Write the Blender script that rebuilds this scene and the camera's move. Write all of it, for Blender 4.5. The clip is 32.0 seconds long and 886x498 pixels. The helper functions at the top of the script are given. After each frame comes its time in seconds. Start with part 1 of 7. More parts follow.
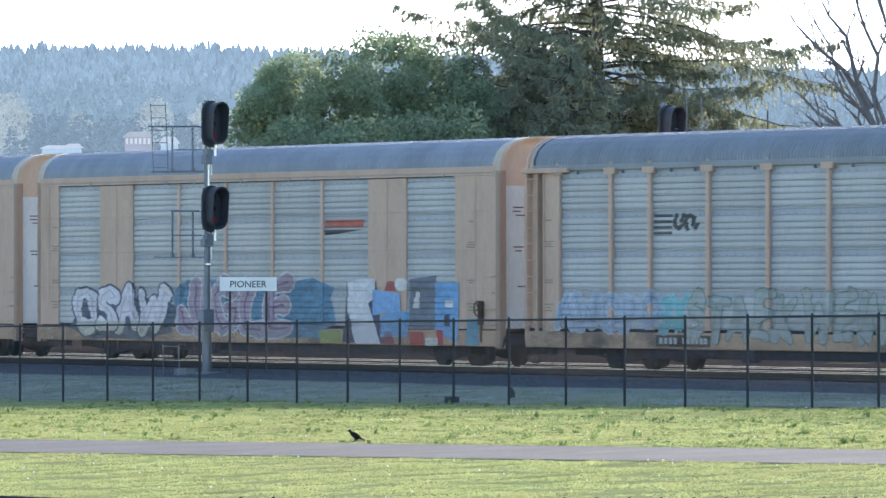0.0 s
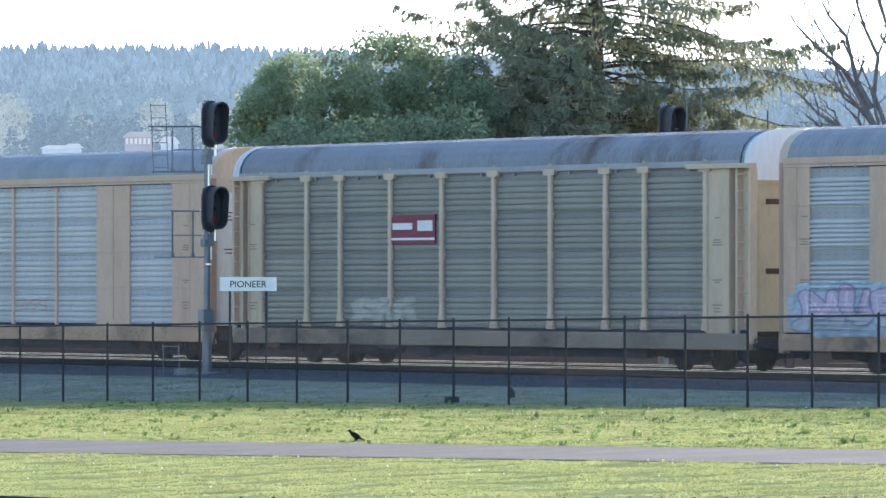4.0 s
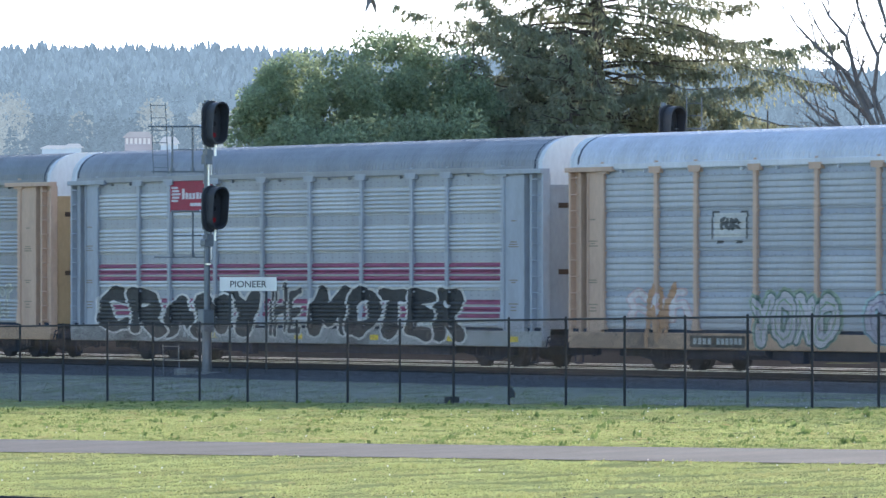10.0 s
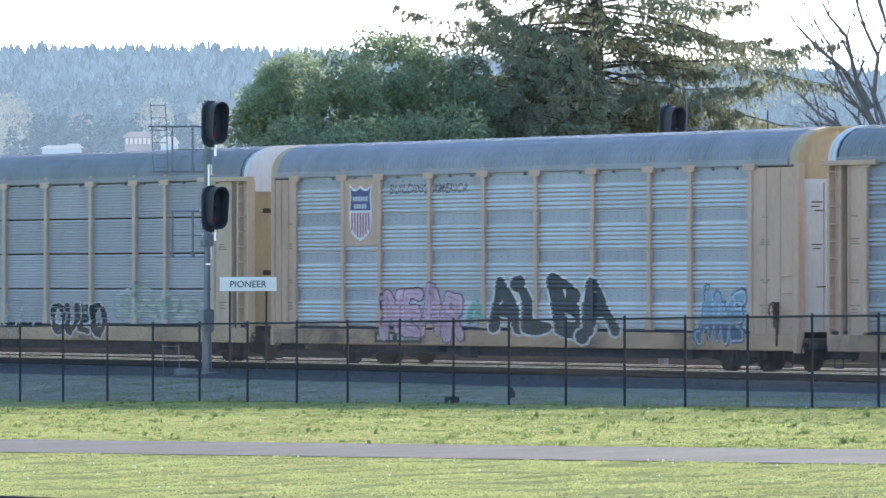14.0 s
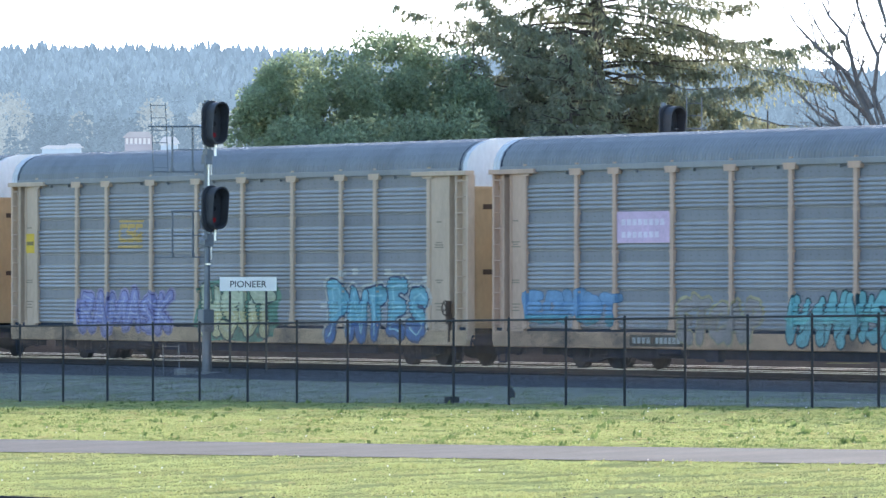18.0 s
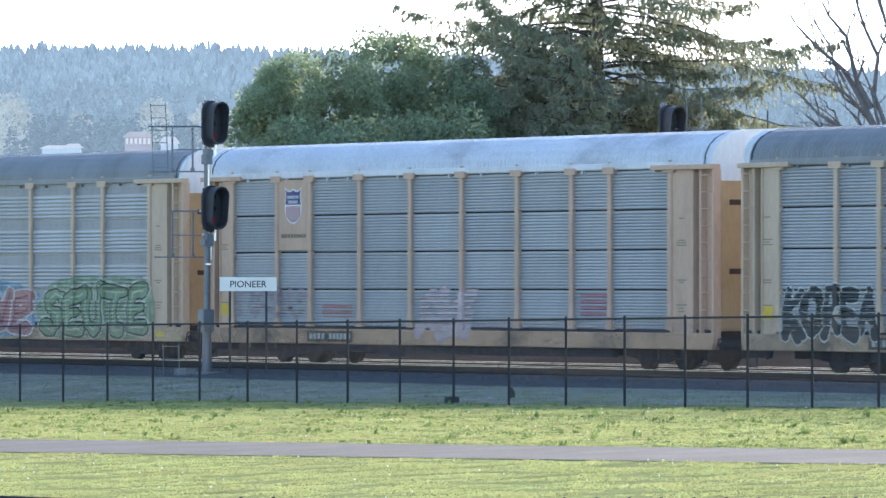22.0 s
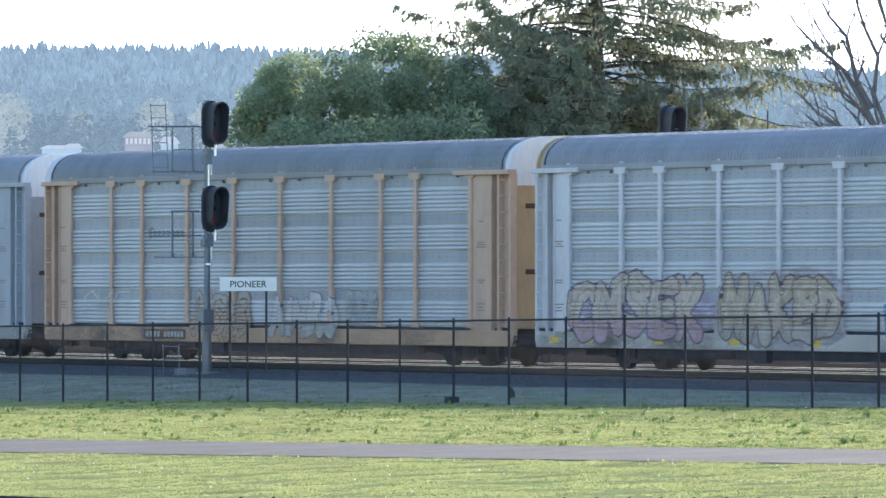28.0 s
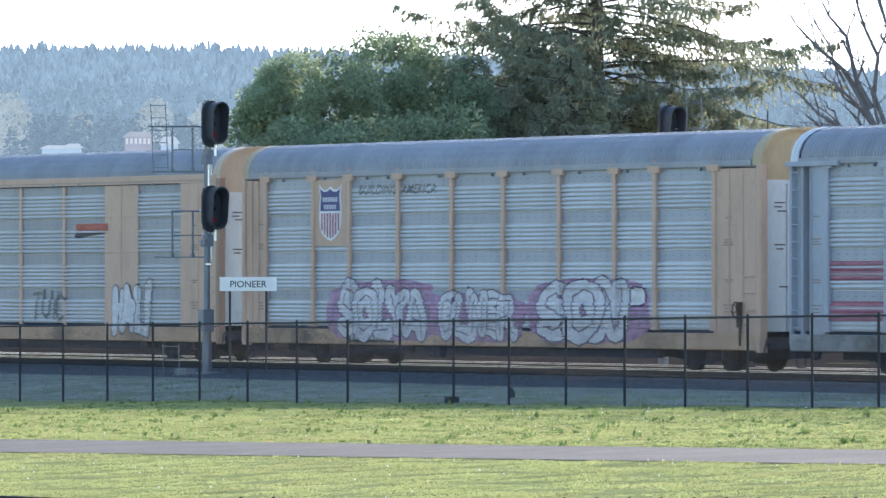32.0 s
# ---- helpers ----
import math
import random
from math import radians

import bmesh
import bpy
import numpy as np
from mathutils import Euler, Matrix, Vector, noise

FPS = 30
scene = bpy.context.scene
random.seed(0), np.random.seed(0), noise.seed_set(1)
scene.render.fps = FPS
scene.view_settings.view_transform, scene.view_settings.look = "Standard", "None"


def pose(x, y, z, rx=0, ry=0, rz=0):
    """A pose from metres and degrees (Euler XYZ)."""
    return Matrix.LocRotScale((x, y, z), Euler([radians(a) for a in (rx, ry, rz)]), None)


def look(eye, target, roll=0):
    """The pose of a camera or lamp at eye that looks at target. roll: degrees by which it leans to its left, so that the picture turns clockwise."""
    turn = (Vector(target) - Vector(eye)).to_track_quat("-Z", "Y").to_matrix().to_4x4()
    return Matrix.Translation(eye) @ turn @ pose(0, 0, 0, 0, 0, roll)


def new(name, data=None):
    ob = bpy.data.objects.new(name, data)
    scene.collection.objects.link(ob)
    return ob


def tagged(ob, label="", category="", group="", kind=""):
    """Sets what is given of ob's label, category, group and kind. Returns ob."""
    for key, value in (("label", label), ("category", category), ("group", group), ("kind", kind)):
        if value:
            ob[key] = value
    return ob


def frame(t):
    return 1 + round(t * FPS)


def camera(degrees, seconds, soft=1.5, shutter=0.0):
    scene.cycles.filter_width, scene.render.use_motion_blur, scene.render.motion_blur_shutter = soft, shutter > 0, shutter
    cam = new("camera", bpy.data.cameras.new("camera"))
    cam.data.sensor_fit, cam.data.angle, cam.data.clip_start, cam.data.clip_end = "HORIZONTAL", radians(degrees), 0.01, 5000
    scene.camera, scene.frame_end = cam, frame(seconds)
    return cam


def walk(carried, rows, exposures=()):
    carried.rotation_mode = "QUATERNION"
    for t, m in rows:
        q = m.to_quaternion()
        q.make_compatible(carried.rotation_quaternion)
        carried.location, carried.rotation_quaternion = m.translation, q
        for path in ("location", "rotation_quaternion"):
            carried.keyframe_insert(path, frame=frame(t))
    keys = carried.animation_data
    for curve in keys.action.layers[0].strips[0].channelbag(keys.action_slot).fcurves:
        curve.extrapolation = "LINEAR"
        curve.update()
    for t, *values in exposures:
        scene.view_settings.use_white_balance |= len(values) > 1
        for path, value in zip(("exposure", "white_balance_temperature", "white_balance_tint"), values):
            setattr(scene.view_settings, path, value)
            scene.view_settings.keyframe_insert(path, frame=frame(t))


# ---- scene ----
from mathutils import geometry

# World: x runs along the track in the train's direction, y away from the camera, rail tops just below z = 0.
EYE = Vector((170.1, -93.4, 2.02))
AHEAD = Vector((-0.8801, 0.4749, 0.0))
RIGHT = Vector((0.4749, 0.8801, 0.0))
UP_TILT = math.tan(radians(0.2524))

cam = camera(6.70, 32.0, soft=1.5, shutter=0.12)
AIM = look(EYE, EYE + AHEAD + Vector((0, 0, UP_TILT)))
walk(cam, [(0.0, AIM), (32.0, AIM)], exposures=[(t, e, 6150, 15) for t, e in (
    (0.0, 1.52), (3.0, 1.53), (6.0, 1.56), (8.0, 1.49), (9.4, 1.34), (10.2, 1.37), (11.2, 1.50), (13.0, 1.55), (18.0, 1.61), (25.0, 1.58), (28.0, 1.48), (32.0, 1.49))])


def site(right, ahead, z=0.0):
    """A place given by metres to the right of and ahead of the viewpoint."""
    p = EYE + RIGHT * right + AHEAD * ahead
    return Vector((p.x, p.y, z))


# ---- light ----
SUN_EL, SUN_AZ = radians(14.4), Vector((-0.73, 0.684, 0)).normalized()
world = bpy.data.worlds.new("sky")
scene.world = world
world.use_nodes = True
_n = world.node_tree.nodes
sky = _n.new("ShaderNodeTexSky")
sky.sky_type, sky.sun_disc = "NISHITA", False
sky.sun_elevation, sky.sun_rotation = SUN_EL, math.atan2(SUN_AZ.x, SUN_AZ.y)
sky.dust_density, sky.air_density, sky.ozone_density = 0.5, 1.0, 2.2
_n["Background"].inputs[1].default_value = 0.15
world.node_tree.links.new(sky.outputs[0], _n["Background"].inputs[0])

sun_data = bpy.data.lights.new("sun", "SUN")
sun_data.energy, sun_data.angle, sun_data.color = 3.6, radians(0.55), (1.0, 0.90, 0.74)
sun = new("sun", sun_data)
sun.matrix_world = look((0, 0, 60), Vector((0, 0, 60)) - SUN_AZ * math.cos(SUN_EL) - Vector((0, 0, math.sin(SUN_EL))))
# ---- materials ----
def mat(name, color, rough=0.6, metal=0.0, vary=0.25, scale=3.0, fine=30.0, bump=0.15, stain=None, stain_amt=0.0,
        streak=(1, 1, 1), rand=0.0, translucent=0.0, coords="Object", spec=0.3, islands=0.0):
    """A procedural surface: base colour with grain at two scales, optional stains, bump and object-to-object change."""
    m = bpy.data.materials.new(name)
    m.use_nodes = True
    nt = m.node_tree
    N, L = nt.nodes, nt.links
    b = N["Principled BSDF"]
    b.inputs["Roughness"].default_value, b.inputs["Metallic"].default_value = rough, metal
    b.inputs["Specular IOR Level"].default_value = spec
    tc, mp = N.new("ShaderNodeTexCoord"), N.new("ShaderNodeMapping")
    mp.inputs["Scale"].default_value = streak
    L.new(tc.outputs[coords], mp.inputs[0])
    big, small = N.new("ShaderNodeTexNoise"), N.new("ShaderNodeTexNoise")
    big.inputs["Scale"].default_value, small.inputs["Scale"].default_value = scale, fine
    big.inputs["Detail"].default_value = small.inputs["Detail"].default_value = 5
    L.new(mp.outputs[0], big.inputs[0]), L.new(mp.outputs[0], small.inputs[0])
    add = N.new("ShaderNodeMath")
    add.operation = "ADD"
    L.new(big.outputs[0], add.inputs[0]), L.new(small.outputs[0], add.inputs[1])
    last = add.outputs[0]
    if rand or islands:
        info, mul, plus = N.new("ShaderNodeNewGeometry" if islands else "ShaderNodeObjectInfo"), N.new("ShaderNodeMath"), N.new("ShaderNodeMath")
        mul.operation, plus.operation = "MULTIPLY_ADD", "ADD"
        amt = islands or rand
        mul.inputs[1].default_value, mul.inputs[2].default_value = amt, -amt / 2
        L.new(info.outputs["Random Per Island" if islands else "Random"], mul.inputs[0])
        L.new(last, plus.inputs[0]), L.new(mul.outputs[0], plus.inputs[1])
        last = plus.outputs[0]
    ramp = N.new("ShaderNodeMapRange")
    ramp.inputs[1].default_value, ramp.inputs[2].default_value = 0.55, 1.45
    ramp.inputs[3].default_value, ramp.inputs[4].default_value = 1 - vary, 1 + vary
    L.new(last, ramp.inputs[0])
    mixc = N.new("ShaderNodeMix")
    mixc.data_type, mixc.blend_type = "RGBA", "MULTIPLY"
    mixc.inputs[0].default_value = 1.0
    mixc.inputs[6].default_value = (*color, 1)
    L.new(ramp.outputs[0], mixc.inputs[7])
    col = mixc.outputs[2]
    if stain:
        sn, sr, sm = N.new("ShaderNodeTexNoise"), N.new("ShaderNodeMapRange"), N.new("ShaderNodeMix")
        sn.inputs["Scale"].default_value, sn.inputs["Detail"].default_value = scale * 0.6, 6
        sn.inputs["Roughness"].default_value = 0.65
        L.new(mp.outputs[0], sn.inputs[0])
        sr.inputs[1].default_value, sr.inputs[2].default_value = 0.5, 0.68
        sr.inputs[4].default_value = stain_amt
        L.new(sn.outputs[0], sr.inputs[0])
        sm.data_type = "RGBA"
        L.new(sr.outputs[0], sm.inputs[0]), L.new(col, sm.inputs[6])
        sm.inputs[7].default_value = (*stain, 1)
        col = sm.outputs[2]
    L.new(col, b.inputs["Base Color"])
    if bump:
        bp = N.new("ShaderNodeBump")
        bp.inputs["Strength"].default_value, bp.inputs["Distance"].default_value = bump, 0.01
        L.new(add.outputs[0], bp.inputs["Height"]), L.new(bp.outputs[0], b.inputs["Normal"])
    if translucent:
        tr, ms = N.new("ShaderNodeBsdfTranslucent"), N.new("ShaderNodeMixShader")
        ms.inputs[0].default_value = translucent
        L.new(col, tr.inputs[0])
        L.new(b.outputs[0], ms.inputs[1]), L.new(tr.outputs[0], ms.inputs[2])
        L.new(ms.outputs[0], N["Material Output"].inputs[0])
    return m


def glow(name, color, strength, base=(0.02, 0.02, 0.02)):
    m = bpy.data.materials.new(name)
    m.use_nodes = True
    b = m.node_tree.nodes["Principled BSDF"]
    b.inputs["Base Color"].default_value = (*base, 1)
    b.inputs["Emission Color"].default_value = (*color, 1)
    b.inputs["Emission Strength"].default_value = strength
    b.inputs["Roughness"].default_value = 0.8
    return m


_cache = {}


def paint(color, rough=0.55, dirt=0.35):
    """Weathered vehicle paint of one colour, with rust-brown streaks that run down."""
    key = (*color, rough, dirt)
    if key not in _cache:
        _cache[key] = mat("weathered_paint", color, rough, 0, 0.14, 1.2, 14, 0.08, (color[0] * 0.45 + 0.03, color[1] * 0.4 + 0.02, color[2] * 0.35 + 0.02),
                          dirt, (1, 1, 0.35))
    return _cache[key]


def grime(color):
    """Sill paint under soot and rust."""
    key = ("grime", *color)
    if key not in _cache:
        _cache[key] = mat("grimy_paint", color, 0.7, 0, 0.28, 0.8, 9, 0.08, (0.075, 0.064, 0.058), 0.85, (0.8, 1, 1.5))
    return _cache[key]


def steel(color, metal=0.35, rough=0.45, rand=0.35):
    key = ("steel", *color, metal)
    if key not in _cache:
        _cache[key] = mat("galvanised_sheet", color, rough, metal, 0.2, 0.9, 18, 0.06, (color[0] * 0.62, color[1] * 0.6, color[2] * 0.58), 0.45,
                          (1, 1, 0.25), rand)
    return _cache[key]


M_DARK = mat("sooty_running_gear", (0.026, 0.038, 0.064), 0.8, 0.0, 0.5, 4, 40, spec=0.08)
M_WHEEL = mat("worn_wheel_steel", (0.028, 0.034, 0.048), 0.7, 0.1, 0.4, 5, 40, spec=0.1)
M_RAIL = mat("rail_steel", (0.055, 0.048, 0.05), 0.75, 0.2, 0.3, 2, 40, stain=(0.07, 0.04, 0.035), stain_amt=0.6)
M_RAILTOP = mat("polished_rail_head", (0.86, 0.87, 0.90), 0.28, 0.95, 0.1, 2, 40)
M_TIE = mat("creosoted_timber", (0.036, 0.034, 0.038), 0.95, 0, 0.4, 3, 40)
M_BALLAST = mat("crushed_stone", (0.115, 0.112, 0.116), 0.95, 0, 0.5, 6, 60, 0.8, spec=0.02)
M_FENCE = mat("black_coated_steel", (0.045, 0.047, 0.052), 0.8, 0.0, 0.3, 5, 50, spec=0.1)
M_SIGNAL = mat("matt_black_paint", (0.045, 0.046, 0.052), 0.5, 0.0, 0.3, 3, 40)
M_SIGNWHITE = mat("white_enamel", (0.90, 0.86, 0.80), 0.35, 0, 0.06, 3, 40)
M_LETTER = mat("black_enamel", (0.01, 0.01, 0.012), 0.4, 0, 0.1, 3, 40)
M_CONCRETE = mat("concrete", (0.30, 0.30, 0.29), 0.9, 0, 0.25, 3, 40, 0.3, spec=0.1)
M_RED = glow("red_signal_light", (1.0, 0.03, 0.06), 0.025, (0.08, 0.0, 0.0))
M_MAST = mat("weathered_galvanised_steel", (0.20, 0.215, 0.235), 0.5, 0.4, 0.25, 3, 40)
M_ASPHALT = mat("worn_asphalt", (0.078, 0.087, 0.100), 0.95, 0, 0.36, 0.6, 12, 0.4, (0.14, 0.14, 0.148), 0.4, spec=0.03)
M_GRASS_BED = mat("turf", (0.27, 0.295, 0.125), 0.95, 0, 0.40, 0.9, 4, 0.6, (0.30, 0.25, 0.13), 0.6, spec=0.0)
M_GRASS = mat("grass_blades", (0.395, 0.425, 0.185), 0.85, 0, 0.34, 0.5, 4.0, 0, (0.42, 0.38, 0.20), 0.5, islands=0.4, translucent=0.40, spec=0.02)
M_LEAF = mat("broad_leaves", (0.265, 0.325, 0.20), 0.75, 0, 0.36, 0.5, 6, 0, islands=0.55, translucent=0.42, spec=0.06)
M_NEEDLE = mat("conifer_needles", (0.29, 0.305, 0.205), 0.85, 0, 0.36, 0.4, 4, 0, (0.34, 0.27, 0.19), 0.4, translucent=0.42, spec=0.03)
M_BARK = mat("bark", (0.12, 0.10, 0.085), 0.9, 0, 0.4, 2, 20, 0.5)
M_CROW = mat("crow_plumage", (0.020, 0.019, 0.019), 0.85, 0, 0.3, 8, 60, spec=0.05)
M_GRAVEL = mat("compacted_gravel", (0.335, 0.335, 0.268), 0.95, 0, 0.4, 1.2, 30, 0.6, (0.19, 0.225, 0.13), 0.9, spec=0.0)
M_YARD = mat("yard_gravel", (0.045, 0.038, 0.035), 0.95, 0, 0.4, 0.4, 20, 0.4, spec=0.0)
# ---- building blocks ----
def mesh_of(verts, faces, name="mesh", smooth=False):
    me = bpy.data.meshes.new(name)
    me.from_pydata([tuple(v) for v in verts], [], faces)
    me.update()
    if smooth:
        me.polygons.foreach_set("use_smooth", [True] * len(me.polygons))
    return me


class Geo:
    """Collects boxes, tubes and sheets into one mesh."""

    def __init__(self):
        self.v, self.f = [], []

    def add(self, verts, faces):
        k = len(self.v)
        self.v += [tuple(v) for v in verts]
        self.f += [tuple(i + k for i in f) for f in faces]
        return self

    def box(self, x0, x1, y0, y1, z0, z1, c=0.0):
        """A box; c > 0 chamfers its edges that run along the longest side."""
        if c <= 0:
            v = [(x, y, z) for x in (x0, x1) for y in (y0, y1) for z in (z0, z1)]
            return self.add(v, [(0, 1, 3, 2), (4, 6, 7, 5), (0, 4, 5, 1), (2, 3, 7, 6), (0, 2, 6, 4), (1, 5, 7, 3)])
        d = (x1 - x0, y1 - y0, z1 - z0)
        a = d.index(max(d))
        lo, hi = (x0, y0, z0), (x1, y1, z1)
        b, e = [i for i in range(3) if i != a]
        ring = [(lo[b] + c, lo[e]), (hi[b] - c, lo[e]), (hi[b], lo[e] + c), (hi[b], hi[e] - c),
                (hi[b] - c, hi[e]), (lo[b] + c, hi[e]), (lo[b], hi[e] - c), (lo[b], lo[e] + c)]
        v = []
        for end in (lo[a], hi[a]):
            for p, q in ring:
                w = [0, 0, 0]
                w[a], w[b], w[e] = end, p, q
                v.append(w)
        return self.add(v, [(i, (i + 1) % 8, (i + 1) % 8 + 8, i + 8) for i in range(8)] + [tuple(range(8)), tuple(range(15, 7, -1))])

    def tube(self, a, b, r0, r1=None, n=8, caps=True):
        a, b = Vector(a), Vector(b)
        r1 = r0 if r1 is None else r1
        q = (b - a).to_track_quat("Z", "Y")
        ring = [Vector((math.cos(2 * math.pi * i / n), math.sin(2 * math.pi * i / n), 0)) for i in range(n)]
        v = [a + q @ (p * r0) for p in ring] + [b + q @ (p * r1) for p in ring]
        f = [(i, (i + 1) % n, (i + 1) % n + n, i + n) for i in range(n)]
        return self.add(v, f + ([tuple(range(n - 1, -1, -1)), tuple(range(n, 2 * n))] if caps else []))

    def plate(self, outline, y0, y1):
        """A flat plate in the xz plane with thickness from y0 to y1; outline counter-clockwise seen from -y."""
        n = len(outline)
        v = [(x, y0, z) for x, z in outline] + [(x, y1, z) for x, z in outline]
        return self.add(v, [tuple(range(n)), tuple(range(2 * n - 1, n - 1, -1))] + [(i + n, (i + 1) % n + n, (i + 1) % n, i) for i in range(n)])

    def mesh(self, name="mesh", smooth=False):
        return mesh_of(self.v, self.f, name, smooth)


def part(name, me, material, parent=None, label="", at=None):
    """Links a mesh as one object under a thing or a part; the mesh may be shared, the material sits on the object."""
    if isinstance(me, Geo):
        me = me.mesh(name)
    if not me.materials:
        me.materials.append(None)
    ob = new(name, me)
    ob.material_slots[0].link = "OBJECT"
    ob.material_slots[0].material = material
    ob.parent = parent
    if at is not None:
        ob.location = at
    return tagged(ob, label)


def thing(name, label, category, at=(0, 0, 0), group="", kind="", rz=0.0):
    ob = new(name)
    ob.location, ob.rotation_euler = at, (0, 0, rz)
    ob.empty_display_size = 0.2
    return tagged(ob, label, category, group, kind)
# ---- ground ----
def smooth01(a, b, x):
    k = min(1.0, max(0.0, (x - a) / (b - a)))
    return k * k * (3 - 2 * k)


def ground_z(x, y):
    """The lawn rises gently to the railway, which lies on a level bed; behind it the land is flat, far off it rises to a wooded hill."""
    slope = -0.328 + 0.0119 * min(90.0, max(-40.0, x)) + 0.0397 * max(-95.0, min(y, -13.5))
    k = smooth01(-14.0, -8.5, y)
    z = slope * (1 - k) - 0.50 * k
    return z + 0.03 * noise.noise((x * 0.15, y * 0.15, 0)) * smooth01(-28.0, -24.0, y)


def sheet(name, us, vs, height, to_xy, material, label, category="", kind="structure"):
    verts, faces = [], []
    for u in us:
        for v in vs:
            x, y = to_xy(u, v)
            verts.append((x, y, height(x, y)))
    n = len(vs)
    for i in range(len(us) - 1):
        for j in range(n - 1):
            faces.append((i * n + j, (i + 1) * n + j, (i + 1) * n + j + 1, i * n + j + 1))
    ob = part(name, mesh_of(verts, faces, name, True), material, None, label)
    return tagged(ob, "", category, "", kind)


_xs = [-4000, -1500, -600, -250] + list(range(-150, 200, 3)) + [260, 600, 1500, 4000]
_ys = [-4000, -1000, -300, -150] + [y * 1.5 for y in range(-66, 20)] + [40, 60, 120, 300, 800, 2000, 4000]
ground = sheet("ground", _xs, _ys, ground_z, lambda u, v: (u, v), M_GRASS_BED, "mown green lawn rising to a railway embankment", "ground")


# the paved path runs beside the railway
def path_edge(a, b, x):
    return a[1] + (b[1] - a[1]) * (x - a[0]) / (b[0] - a[0])


PATH_FAR = ((33.46, -29.68), (65.91, -29.05))
PATH_NEAR = ((41.59, -33.47), (71.62, -32.57))


def path_xy(u, v):
    far = path_edge(PATH_FAR[0], PATH_FAR[1], u)
    near = path_edge(PATH_NEAR[0], PATH_NEAR[1], u)
    return u, near + (far - near) * v


path = sheet("pavement", list(range(-30, 110, 2)), [0, 0.06, 0.3, 0.5, 0.7, 0.94, 1],
             lambda x, y: ground_z(x, y) + 0.012, path_xy, M_ASPHALT, "worn grey asphalt footpath across the lawn", "path")

# gravel strip between the fence and the ballast
def gravel_edge(x):
    return -14.35 - 0.0384 * (x - 2.6)


gravel = sheet("gravel_strip", list(range(-90, 120, 2)), [0, 0.03, 0.1, 0.2, 0.3, 0.4, 0.5, 0.6, 0.7, 0.8, 0.9, 1.0], lambda x, y: ground_z(x, y) + 0.014,
               lambda u, v: (u, gravel_edge(u) * (1 - v) - 4.6 * v + (0.25 * noise.noise((u * 0.25, 0, 9)) if v < 0.05 else 0)), M_GRAVEL, "dark compacted gravel strip with sparse weeds", "gravel")
sheet("yard_ground", [-500, -200, -100, 0, 100, 200, 500], [8.5, 20, 40, 70, 110], lambda x, y: ground_z(x, y) + 0.02, lambda u, v: (u, v), M_YARD, "brown gravel ground behind the tracks", "ground")

# ballast bed with two tracks
RAIL_Z = -0.12
TRACKS = (0.0, 4.27)
bed_profile = [(-5.2, -0.60), (-3.3, -0.36), (-2.5, -0.31), (6.9, -0.31), (7.8, -0.40), (9.4, -0.7)]
_v, _f = [], []
_bx = [-700, -300] + list(range(-120, 140, 2)) + [300, 700]
for i, x in enumerate(_bx):
    for j, (y, z) in enumerate(bed_profile):
        wob = 0.0 if j in (0, 5) else 0.03 * noise.noise((x * 0.7, y, 3))
        _v.append((x, y + 0.2 * noise.noise((x * 0.3, j, 7)), z + wob))
for i in range(len(_bx) - 1):
    for j in range(5):
        k = i * 6 + j
        _f.append((k, k + 6, k + 7, k + 1))
ballast_bed = tagged(part("ballast_bed", mesh_of(_v, _f, "ballast"), M_BALLAST, None, "grey crushed stone ballast bed under two tracks"), "", "ballast", "", "structure")

rail_prof = [(-0.07, -0.172), (0.07, -0.172), (0.07, -0.155), (0.012, -0.13), (0.012, -0.045), (0.037, -0.035), (0.037, -0.006), (0.03, -0.0015),
             (-0.03, -0.0015), (-0.037, -0.006), (-0.037, -0.035), (-0.012, -0.045), (-0.012, -0.13), (-0.07, -0.155)]
rail_me = mesh_of([(x, y, z) for x in (-600, 600) for y, z in rail_prof],
                  [(i, (i + 1) % 14, (i + 1) % 14 + 14, i + 14) for i in range(14)], "rail")
head_me = Geo().box(-600, 600, -0.0385, 0.0385, -0.014, 0.0).mesh("rail_head")
tie_me = Geo().box(-0.11, 0.11, -1.3, 1.3, -0.33, -0.165, 0.015).mesh("tie")
for ty in TRACKS:
    track = thing("railway_track", "straight steel railway track on dark timber ties", "track", (0, ty, RAIL_Z), "railway tracks", "structure")
    for s in (-0.755, 0.755):
        r = part("rail", rail_me, M_RAIL, track, "rusty rail", (0, s, 0))
        part("rail_head", head_me, M_RAILTOP, r, "polished running surface")
    for k in range(90):
        part("tie", tie_me, M_TIE, track, "", (-38 + k * 0.56, 0, 0))
    far_ties = Geo()
    for k in range(-160, 260):
        x = -38 + k * 0.56
        if not 0 <= k < 90:
            far_ties.box(x - 0.11, x + 0.11, -1.3, 1.3, -0.33, -0.165)
    tagged(part("far_ties", far_ties, M_TIE, track), "", "", "", "stuff")
# ---- the train ----
CAR_LEN, PITCH, SPEED, START = 27.3, 28.6, 17.383, 4.25
Z_SILL0, Z_SILL1, Z_PAN0, Z_PAN1, Z_EAVE, Z_TOP = 0.40, 0.80, 0.88, 4.78, 4.80, 5.70
Y_PAN, Y_RIB, Y_POST, Y_SILL, Y_FLAT = -1.500, -1.535, -1.600, -1.585, -1.560

